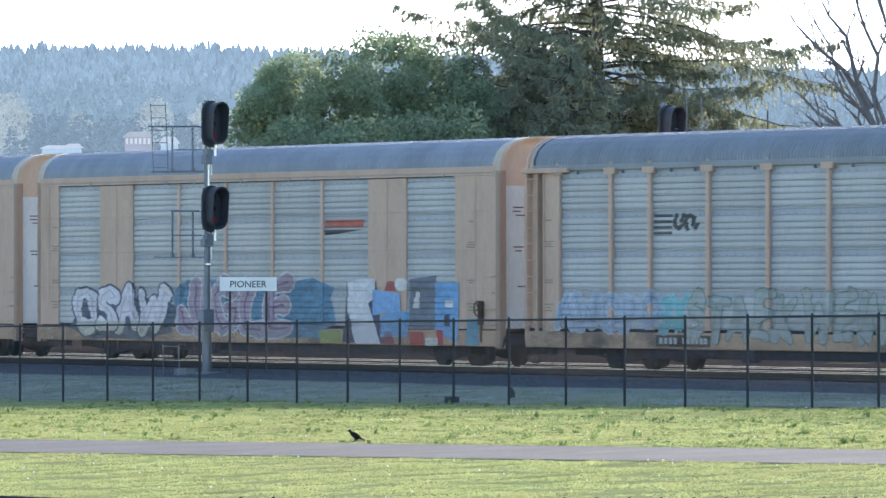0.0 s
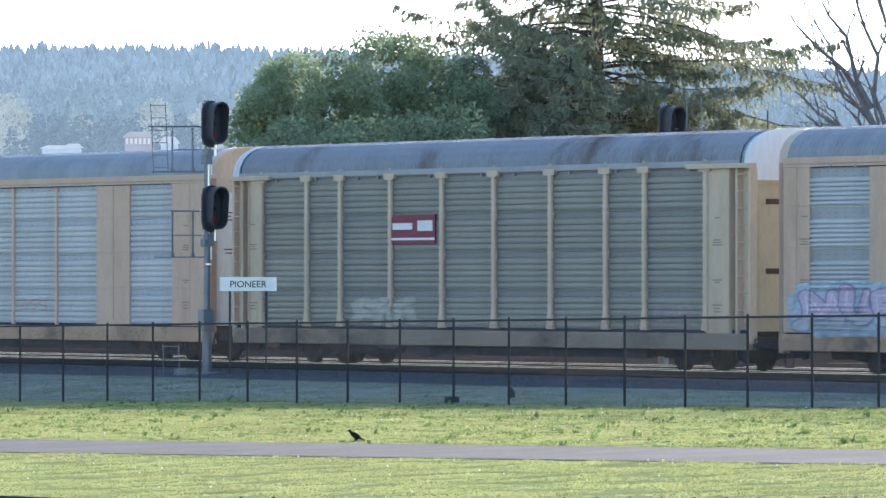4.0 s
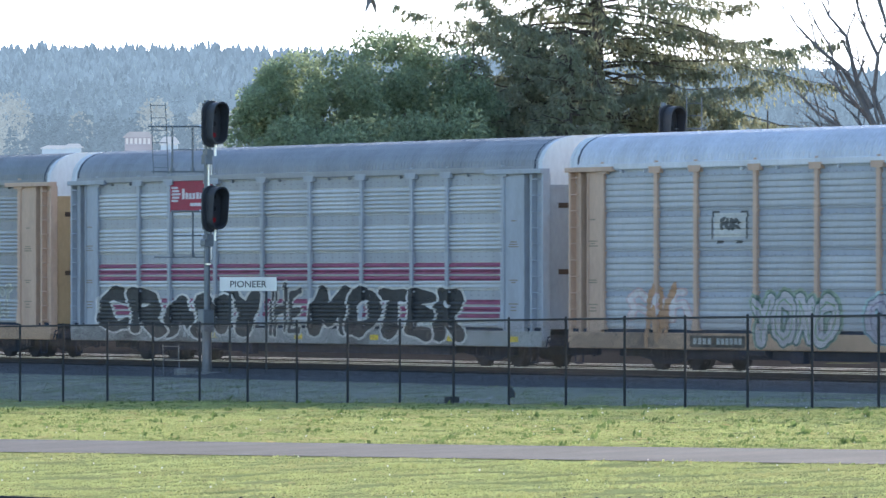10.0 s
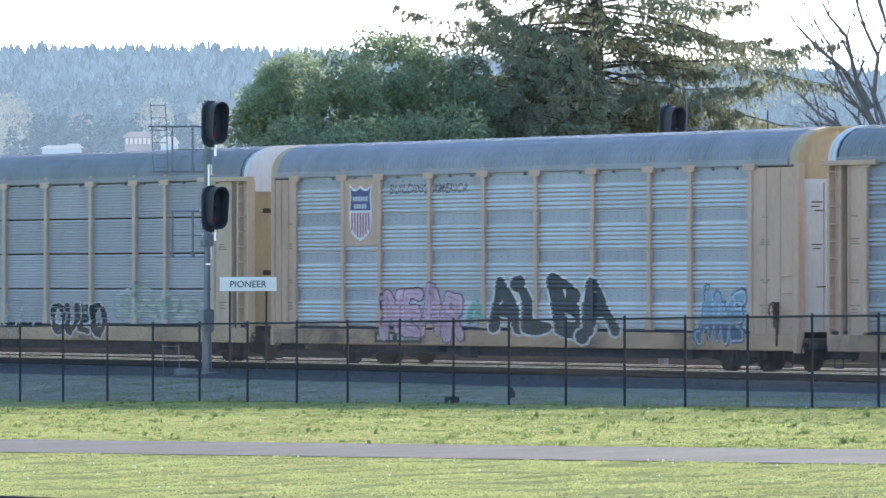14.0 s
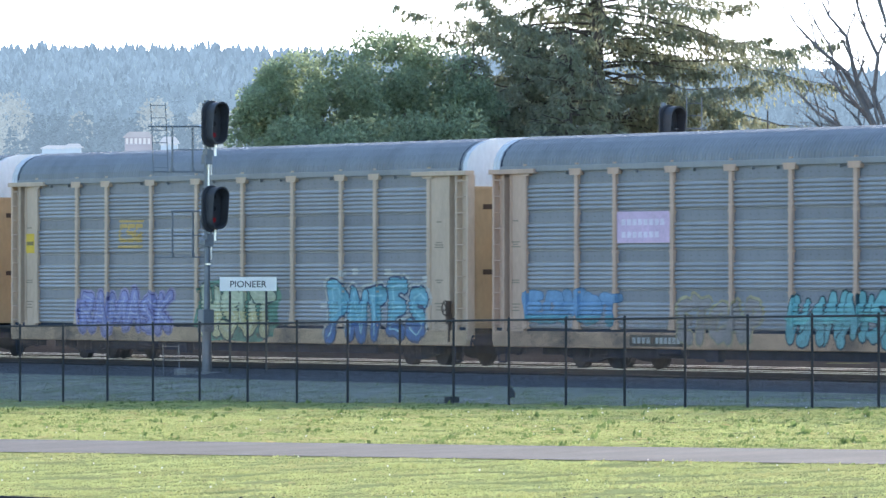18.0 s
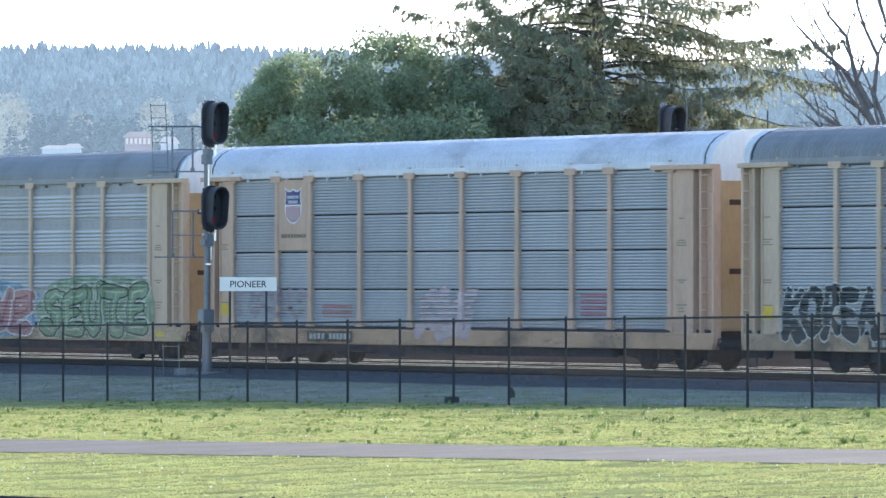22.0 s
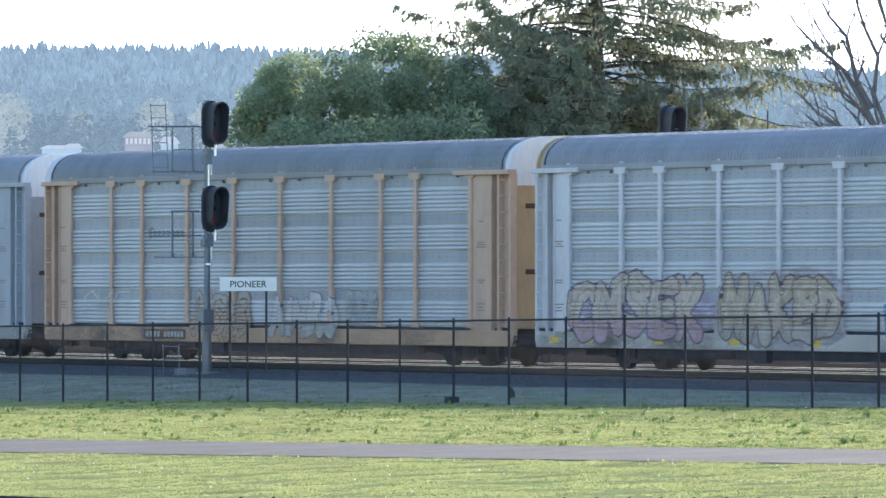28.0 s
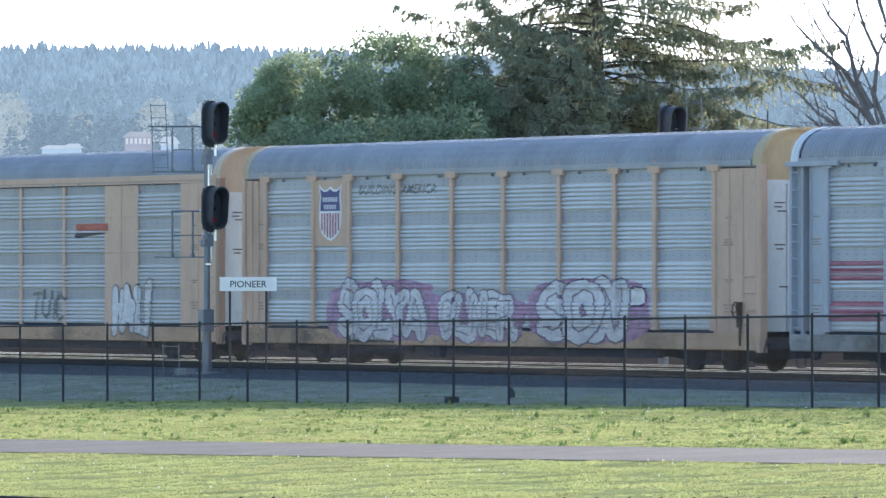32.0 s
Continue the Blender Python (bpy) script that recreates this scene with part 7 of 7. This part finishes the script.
def limb(a, b, r0, depth):
    """A crooked tapered limb with twigs."""
    steps = 5
    last, r = a, r0
    d = b - a
    for k in range(1, steps + 1):
        t = k / steps
        jig = Vector((rngd.uniform(-1, 1), rngd.uniform(-1, 1), rngd.uniform(-1, 1))) * d.length * 0.035
        p = a + d * t + jig * (0 if k == steps else 1) + Vector((0, 0, 0.08 * d.length * math.sin(t * math.pi)))
        r1 = r0 * (1 - 0.72 * t)
        dead_g.tube(last, p, r, r1, 6, False)
        if depth > 0 and k >= 2:
            for _ in range(2):
                u = (d.normalized() + Vector((rngd.uniform(-1, 1), rngd.uniform(-1, 1), rngd.uniform(-0.7, 1.0)))).normalized()
                limb(p, p + u * d.length * rngd.uniform(0.14, 0.38), r1 * 0.6, depth - 1)
        last, r = p, r1


def on(r, z, back=0.0):
    return RIGHT * (r - 17.6) + AHEAD * back + Vector((0, 0, z + 0.4))


dead_trunk, dead_limbs = Geo().tube((0, 0, -0.3), on(17.4, 7.2), 0.30, 0.20, 9), []
for (r0, z0, r1, z1, w) in ((17.3, 6.6, 13.35, 11.7, 0.13), (16.2, 8.6, 14.3, 12.6, 0.10), (16.7, 8.0, 15.5, 13.2, 0.09), (17.4, 7.2, 16.3, 14.0, 0.10),
                            (17.2, 6.2, 14.8, 9.6, 0.10), (17.2, 5.0, 13.6, 9.0, 0.12), (17.0, 4.6, 13.7, 8.3, 0.08), (16.9, 4.5, 13.9, 7.6, 0.07), (17.0, 5.6, 15.2, 8.6, 0.09),
                            (16.6, 7.4, 14.1, 10.2, 0.08), (17.1, 6.0, 15.6, 11.0, 0.07), (17.5, 7.0, 17.2, 13.0, 0.08), (16.9, 5.2, 14.4, 8.4, 0.09), (15.2, 9.6, 13.6, 12.6, 0.05)):
    dead_g = Geo()
    limb(on(r0, z0), on(r1, z1, rngd.uniform(-1, 1)), w * 1.15, 2)
    dead_limbs.append(dead_g)
M_DEAD = mat("grey_bark", (0.20, 0.18, 0.17), 0.9, 0, 0.35, 2, 20, 0.4)
part("trunk", dead_trunk, M_DEAD, dead)
for g in dead_limbs:
    part("limb", g, M_DEAD, dead)


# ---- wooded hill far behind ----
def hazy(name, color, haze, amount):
    """Far foliage with the haze of kilometres of bright air painted in as emission."""
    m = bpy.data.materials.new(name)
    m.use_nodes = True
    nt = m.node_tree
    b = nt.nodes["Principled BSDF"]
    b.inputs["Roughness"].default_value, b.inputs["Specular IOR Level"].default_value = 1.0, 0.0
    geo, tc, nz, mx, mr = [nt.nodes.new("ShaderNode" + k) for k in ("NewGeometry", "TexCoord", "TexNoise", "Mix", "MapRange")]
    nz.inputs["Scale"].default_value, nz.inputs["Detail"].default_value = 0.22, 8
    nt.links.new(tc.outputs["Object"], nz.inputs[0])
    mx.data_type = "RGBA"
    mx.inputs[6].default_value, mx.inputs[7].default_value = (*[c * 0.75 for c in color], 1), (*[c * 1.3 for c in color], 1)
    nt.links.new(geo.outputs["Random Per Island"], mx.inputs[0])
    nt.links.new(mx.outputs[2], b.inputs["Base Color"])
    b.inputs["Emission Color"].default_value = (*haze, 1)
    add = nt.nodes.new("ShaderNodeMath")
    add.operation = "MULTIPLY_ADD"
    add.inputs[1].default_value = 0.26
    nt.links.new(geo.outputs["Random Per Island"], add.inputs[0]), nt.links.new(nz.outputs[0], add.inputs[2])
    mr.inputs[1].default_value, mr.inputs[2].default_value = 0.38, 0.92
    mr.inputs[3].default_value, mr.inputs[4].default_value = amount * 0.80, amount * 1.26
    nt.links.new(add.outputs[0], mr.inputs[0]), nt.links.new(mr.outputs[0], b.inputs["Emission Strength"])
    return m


# Blue that the far surfaces emit in place of real haze.
HAZE_GLOW = (0.355, 0.497, 0.640)
# The glow amount rises with distance, as haze would thicken.
WOODS_NEAR = hazy("near_woods", (0.035, 0.05, 0.035), HAZE_GLOW, 0.212)
WOODS_MIDDLE = hazy("middle_woods", (0.040, 0.058, 0.045), HAZE_GLOW, 0.262)
WOODS_FAR = hazy("far_woods", (0.040, 0.058, 0.048), HAZE_GLOW, 0.288)


def hill_z(r, a):
    u = r / a
    return np.interp(a, [600, 1350, 1900, 2900, 4100, 4600], [-3, 20, 32, 69, 122, 123]) * (1 - 1.25 * np.maximum(0, u + 0.03))


hv, hf = [], []
rows = np.linspace(600, 4600, 30)
cols = np.linspace(-0.16, 0.16, 41)
for a in rows:
    for u in cols:
        p = site(u * a, a)
        hv.append((p.x, p.y, float(hill_z(u * a, a)) - 4))
for i in range(29):
    for j in range(40):
        k = i * 41 + j
        hf.append((k, k + 1, k + 42, k + 41))
tagged(soup("backdrop", hv, hf, hazy("hill_floor", (0.06, 0.08, 0.05), HAZE_GLOW, 0.24), None, "hazy blue wooded hillside far away"), "", "hill", "", "structure")


M_SKY = glow("bright_hazy_sky", (1.0, 1.0, 1.0), 1.5, (0.8, 0.8, 0.8))
p0, p1 = site(-1200, 4850), site(1200, 4850)
tagged(soup("backdrop", [(p0.x, p0.y, -20), (p1.x, p1.y, -20), (p1.x, p1.y, 420), (p0.x, p0.y, 420)], [(0, 1, 2, 3)], M_SKY, None, "bright white hazy sky behind the hill"), "", "sky", "", "structure")


def far_trees(near, far, material, n, seed, tall=(8, 15)):
    rng = np.random.default_rng(seed)
    a = np.sort(rng.uniform(near, far, n))
    r = rng.uniform(-0.068, 0.068, n) * a
    z = hill_z(r, a) - 4
    h = rng.uniform(*tall, n) * rng.choice([0.8, 0.95, 1.0, 1.08], n)
    w = h * rng.uniform(0.13, 0.22, n)
    x, y = EYE.x + RIGHT.x * r + AHEAD.x * a, EYE.y + RIGHT.y * r + AHEAD.y * a
    vs = []
    S, T = 5, 7
    lean = rng.normal(0, 0.03, (n, 2))
    for lvl in range(T + 1):
        t = lvl / T
        fat = rng.uniform(0.55, 1.25, n)
        for k in range(S):
            ang = 2 * math.pi * k / S + rng.uniform(0, 0.8, n)
            rad = w * (0.10 + max(0.0, 1 - t ** 1.8) ** 0.85) * fat * rng.uniform(0.6, 1.25, n) * (0.7 if lvl == 0 else 1)
            vs.append(np.stack([x + rad * np.cos(ang) + lean[:, 0] * h * t, y + rad * np.sin(ang) + lean[:, 1] * h * t, z + h * (t + (rng.uniform(-0.06, 0.06, n) if 0 < lvl < T else 0))], 1))
    V = np.stack(vs, 1).reshape(-1, 3)
    one = [(l * S + k, l * S + (k + 1) % S, (l + 1) * S + (k + 1) % S, (l + 1) * S + k) for l in range(T) for k in range(S)]
    F = (np.arange(n)[:, None, None] * (S * (T + 1)) + np.array(one)[None]).reshape(-1, 4)
    return tagged(soup("far_woods", V, F, material, None, "hazy blue-green conifers covering a distant hill", True), "", "woods", "", "stuff")


def woods(near, far, material, n, seed, m, tall, coarse, label):
    """Conifers on the hill, each a spire of m ragged boughs."""
    rng = np.random.default_rng(seed)
    a = rng.uniform(near, far, n)
    r = rng.uniform(-0.066, 0.066, n) * a
    h = rng.uniform(*tall, n)
    base = np.stack([EYE.x + RIGHT.x * r + AHEAD.x * a, EYE.y + RIGHT.y * r + AHEAD.y * a, hill_z(r, a) - 4], 1)
    t = rng.uniform(0.05, 1.0, (n, m)) ** 0.8
    ang = rng.uniform(0, 2 * math.pi, (n, m))
    rad = (h * rng.uniform(0.14, 0.24, n))[:, None] * (1 - t * 0.96) ** 0.8 * rng.uniform(0.15, 1.1, (n, m))
    pos = base[:, None, :] + np.stack([rad * np.cos(ang), rad * np.sin(ang), h[:, None] * t], 2)
    out = np.stack([np.cos(ang), np.sin(ang), rng.uniform(-0.9, 0.1, (n, m))], 2)
    size = (0.5 + 0.9 * (1 - t)) * rng.uniform(0.7, 1.4, (n, m)) * coarse
    v, f = cards(pos.reshape(-1, 3), size.ravel() * 1.5, size.ravel() * 0.8, out.reshape(-1, 3) + rng.normal(0, 0.3, (n * m, 3)), rng.normal(0, 1, (n * m, 3)))
    return tagged(soup("far_woods", v, f, material, None, label), "", "woods", "", "stuff")


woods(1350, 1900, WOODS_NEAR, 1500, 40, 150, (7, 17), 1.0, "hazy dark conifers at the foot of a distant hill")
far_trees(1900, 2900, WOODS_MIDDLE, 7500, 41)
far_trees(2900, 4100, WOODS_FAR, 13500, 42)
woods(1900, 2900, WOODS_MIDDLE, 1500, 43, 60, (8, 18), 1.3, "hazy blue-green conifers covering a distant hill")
# pale spring foliage low on the hill; its paleness is haze glow over a dark base
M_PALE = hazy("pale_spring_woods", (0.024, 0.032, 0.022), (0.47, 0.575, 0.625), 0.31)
for k, (r, a, h) in enumerate(((-80, 1400, 14), (-83, 1370, 12), (-54, 1420, 13), (-42, 1380, 11), (-44, 1430, 12), (-39, 1390, 10), (-72, 1500, 9), (-48, 1500, 10), (-36, 1450, 12))):
    rng = np.random.default_rng(60 + k)
    n = 1500
    d = rng.normal(0, 1, (n, 3))
    d /= np.linalg.norm(d, axis=1, keepdims=True)
    c = site(r, a, float(hill_z(r, a)) + 5.0)
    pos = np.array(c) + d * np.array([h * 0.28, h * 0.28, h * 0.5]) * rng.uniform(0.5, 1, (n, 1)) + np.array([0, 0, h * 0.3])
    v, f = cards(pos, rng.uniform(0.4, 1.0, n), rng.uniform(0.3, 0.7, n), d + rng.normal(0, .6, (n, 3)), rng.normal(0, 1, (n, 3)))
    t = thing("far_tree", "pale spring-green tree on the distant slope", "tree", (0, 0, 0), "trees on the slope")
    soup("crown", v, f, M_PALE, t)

# houses on the far slope; haze and window glints are painted in as emission
M_FARWALL = hazy("far_white_wall", (0.22, 0.22, 0.22), HAZE_GLOW, 0.30)
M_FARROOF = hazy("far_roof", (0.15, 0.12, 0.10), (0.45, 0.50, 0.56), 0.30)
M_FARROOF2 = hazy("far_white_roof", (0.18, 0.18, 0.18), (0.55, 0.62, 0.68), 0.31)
M_FARPANE = hazy("far_window_glow", (0.2, 0.2, 0.2), (0.56, 0.60, 0.62), 0.33)
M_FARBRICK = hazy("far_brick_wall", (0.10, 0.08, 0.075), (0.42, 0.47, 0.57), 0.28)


def house(r, a, w, d, h, top, roof, wall, foot):
    base = float((500 - foot) / 13395 * a + 2)
    ob = thing("house", "small pale house among trees on the far slope", "house", tuple(site(r, a, base)), "houses on the slope", rz=math.atan2(RIGHT.y, RIGHT.x))
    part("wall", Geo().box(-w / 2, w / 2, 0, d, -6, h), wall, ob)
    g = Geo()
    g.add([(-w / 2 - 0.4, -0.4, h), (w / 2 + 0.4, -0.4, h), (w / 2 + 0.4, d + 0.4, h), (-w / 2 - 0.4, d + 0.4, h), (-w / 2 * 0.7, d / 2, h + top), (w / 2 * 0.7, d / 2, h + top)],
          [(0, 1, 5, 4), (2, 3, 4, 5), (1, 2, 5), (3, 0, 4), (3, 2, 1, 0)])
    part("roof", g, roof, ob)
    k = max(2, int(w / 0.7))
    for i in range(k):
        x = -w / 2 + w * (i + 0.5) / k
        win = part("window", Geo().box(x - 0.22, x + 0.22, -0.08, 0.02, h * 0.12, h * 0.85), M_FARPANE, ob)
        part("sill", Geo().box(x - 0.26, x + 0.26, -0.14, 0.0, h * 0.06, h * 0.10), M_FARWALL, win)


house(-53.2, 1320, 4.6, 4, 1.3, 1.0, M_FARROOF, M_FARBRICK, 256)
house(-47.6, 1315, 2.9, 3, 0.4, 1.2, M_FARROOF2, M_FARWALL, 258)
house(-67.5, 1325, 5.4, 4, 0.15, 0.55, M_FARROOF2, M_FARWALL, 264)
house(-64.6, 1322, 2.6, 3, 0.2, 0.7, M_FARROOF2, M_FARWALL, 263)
# ---- the crow ----
CROW_AT = Vector((46.73, -28.67, 0))
CROW_AT.z = ground_z(CROW_AT.x, CROW_AT.y)
crow = thing("crow", "black crow standing on the lawn, then flying off", "bird", tuple(CROW_AT))


def spindle(stations, n=12):
    """A round body through (x, z, half width, half height) stations."""
    g = Geo()
    v, f = [], []
    for x, z, w, h in stations:
        v += [(x, w * math.cos(2 * math.pi * k / n), z + h * math.sin(2 * math.pi * k / n)) for k in range(n)]
    for i in range(len(stations) - 1):
        f += [(i * n + k, i * n + (k + 1) % n, (i + 1) * n + (k + 1) % n, (i + 1) * n + k) for k in range(n)]
    f += [tuple(range(n - 1, -1, -1)), tuple(range((len(stations) - 1) * n, len(stations) * n))]
    g.add(v, f)
    return g.mesh("body", True)


# the bird looks along +x of its own space, origin between the feet
part("body", spindle([(-0.17, 0.10, 0.02, 0.02), (-0.12, 0.125, 0.065, 0.06), (-0.03, 0.155, 0.092, 0.09), (0.06, 0.195, 0.088, 0.088), (0.12, 0.24, 0.06, 0.06), (0.145, 0.265, 0.035, 0.035)]), M_CROW, crow, "matt black body")
head = part("head", spindle([(0.09, 0.24, 0.035, 0.035), (0.12, 0.28, 0.05, 0.05), (0.155, 0.30, 0.046, 0.044), (0.185, 0.298, 0.022, 0.021)]), M_CROW, crow)
part("beak", Geo().tube((0.18, 0, 0.298), (0.245, 0, 0.285), 0.018, 0.004, 8), M_CROW, head, "black beak")
part("tail", Geo().plate([(-0.33, 0.03), (-0.31, 0.01), (-0.12, 0.07), (-0.12, 0.14)], -0.045, 0.045), M_CROW, crow)
for s in (-1, 1):
    part("leg", Geo().tube((0.0, s * 0.03, 0.12), (0.01, s * 0.03, 0.0), 0.006, 0.005, 6).tube((0.01, s * 0.03, 0.004), (0.05, s * 0.03, 0.004), 0.005, 0.004, 6), M_CROW, crow)
WINGS = []
for s in (-1, 1):
    g = Geo()
    outline = [(0.07, 0.0), (0.08, 0.16), (0.05, 0.30), (-0.02, 0.44), (-0.06, 0.40), (-0.09, 0.34), (-0.11, 0.22), (-0.12, 0.10), (-0.09, 0.0)]
    v = [(x, s * y, 0.006) for x, y in outline] + [(x, s * y, -0.006) for x, y in outline]
    m = len(outline)
    g.add(v, [tuple(range(m)), tuple(range(2 * m - 1, m - 1, -1))] + [(k, k + m, (k + 1) % m + m, (k + 1) % m) for k in range(m)])
    WINGS.append(part("wing", g, M_CROW, crow, "black wing", (0.05, s * 0.055, 0.21)))
crow.scale = (0.66, 0.66, 0.66)

# a gull that crosses the sky, origin in the middle of its body
M_GULL = mat("grey_plumage", (0.22, 0.21, 0.20), 0.8, 0, 0.25, 8, 60, spec=0.05)
gull = thing("gull", "grey gull flying across the bright sky", "bird", (0, 0, 30))
part("body", spindle([(-0.24, 0.0, 0.02, 0.02), (-0.14, 0.0, 0.06, 0.05), (0.0, 0.0, 0.085, 0.075), (0.13, 0.01, 0.06, 0.055), (0.18, 0.02, 0.03, 0.03)]), M_GULL, gull)
gull_head = part("head", spindle([(0.15, 0.02, 0.03, 0.03), (0.20, 0.03, 0.045, 0.045), (0.245, 0.025, 0.02, 0.02)]), M_GULL, gull)
part("beak", Geo().tube((0.24, 0, 0.025), (0.30, 0, 0.015), 0.012, 0.004, 6), M_GULL, gull_head)
part("tail", Geo().add([(-0.20, -0.03, 0.005), (-0.20, 0.03, 0.005), (-0.36, 0.07, 0.0), (-0.36, -0.07, 0.0), (-0.20, -0.03, -0.005), (-0.20, 0.03, -0.005)], [(0, 1, 2, 3), (4, 3, 2, 5), (0, 3, 4), (1, 5, 2)]), M_GULL, gull)
GULL_WINGS = []
for s in (-1, 1):
    outline = [(0.09, 0.0), (0.13, 0.18), (0.10, 0.34), (-0.02, 0.62), (-0.05, 0.50), (-0.06, 0.30), (-0.08, 0.12), (-0.07, 0.0)]
    m = len(outline)
    v = [(x, s * y, 0.008) for x, y in outline] + [(x, s * y, -0.008) for x, y in outline]
    g = Geo().add(v, [tuple(range(m)), tuple(range(2 * m - 1, m - 1, -1))] + [(k, k + m, (k + 1) % m + m, (k + 1) % m) for k in range(m)])
    GULL_WINGS.append(part("wing", g, M_GULL, gull, "long narrow grey wing", (0.0, s * 0.05, 0.03)))
# ---- movement ----
CROW_PATH = [(6.9, 46.75, -28.64, -0.87), (7.0, 45.43, -28.18, -0.73), (7.1, 44.06, -27.83, -0.69), (7.2, 42.68, -27.50, -0.51), (7.3, 41.30, -27.16, -0.38),
             (7.4, 39.86, -26.93, -0.42), (7.5, 38.43, -26.68, -0.27), (7.7, 35.43, -26.46, -0.26), (7.9, 32.33, -26.41, -0.33), (8.1, 29.23, -26.36, -0.38),
             (8.3, 26.15, -26.27, -0.39), (8.5, 23.03, -26.27, -0.39)]
FLAP = [(6.9, 20), (7.0, 75), (7.1, -35), (7.2, 5), (7.3, 70), (7.4, -40), (7.5, 75), (7.6, -10), (7.7, 5), (7.8, -8), (7.9, 4), (8.1, -6), (8.3, 8), (8.5, 0)]


def motions():
    for i, car in enumerate(TRAIN):
        rows = []
        for t in (0.0, 8.0, 16.0, 24.0, 32.0):
            rows.append((t, pose(START - i * PITCH + SPEED * t, 0, 0)))
        walk(car, rows)
    # the crow waits, takes off, flies away over the lawn and settles far off
    away = math.degrees(math.atan2(-RIGHT.y, -RIGHT.x))
    stand = pose(*CROW_AT, 0, 0, away - 12)
    rows = [(0.0, stand), (6.7, stand), (6.8, pose(CROW_AT.x, CROW_AT.y, CROW_AT.z - 0.02, 0, 12, away))]
    for t, x, y, z in CROW_PATH:
        rows.append((t, pose(x, y, z - 0.15, 0, 8, away + 14)))
    rest = Vector((-40.0, -22.0, 0))
    rest.z = ground_z(rest.x, rest.y)
    rows += [(10.0, pose(0.0, -24.0, 0.5, 0, 8, away + 14)), (13.0, pose(*rest, 0, 0, away)), (32.0, pose(*rest, 0, 0, away))]
    walk(crow, rows)
    for s, wing in zip((-1, 1), WINGS):
        at = (0.05, s * 0.055, 0.21)
        folded = pose(*at, s * -55, -12, s * 78)
        rows = [(0.0, folded), (6.8, folded)]
        rows += [(t, pose(*at, s * a, 0, s * 8)) for t, a in FLAP]
        rows += [(12.8, pose(*at, s * 10, 0, s * 8)), (13.0, folded), (32.0, folded)]
        walk(wing, rows)

    # the gull crosses the sky from one side to the other, beating its wings
    heading = math.degrees(math.atan2(RIGHT.y, RIGHT.x)) - 35
    rows = []
    for t, z in ((0.0, 24.0), (6.0, 17.0), (9.0, 12.9), (9.7, 12.0), (9.9, 11.72), (10.0, 11.76), (10.1, 11.74), (10.4, 12.1), (11.5, 13.0), (20.0, 22.0), (32.0, 30.0)):
        p = site(-2.5 + 11.0 * (t - 10.0), 260, z)
        rows.append((t, pose(p.x, p.y, p.z, 0, -4, heading)))
    walk(gull, rows)
    for s, wing in zip((-1, 1), GULL_WINGS):
        at = (0.0, s * 0.05, 0.03)
        beat = [(0.0, 10), (9.3, 10)] + [(9.4 + 0.1 * k, -62 if k % 2 == 0 else 20) for k in range(13)] + [(10.8, 10), (32.0, 10)]
        walk(wing, [(t, pose(*at, s * a, 0, 0)) for t, a in beat])


motions()
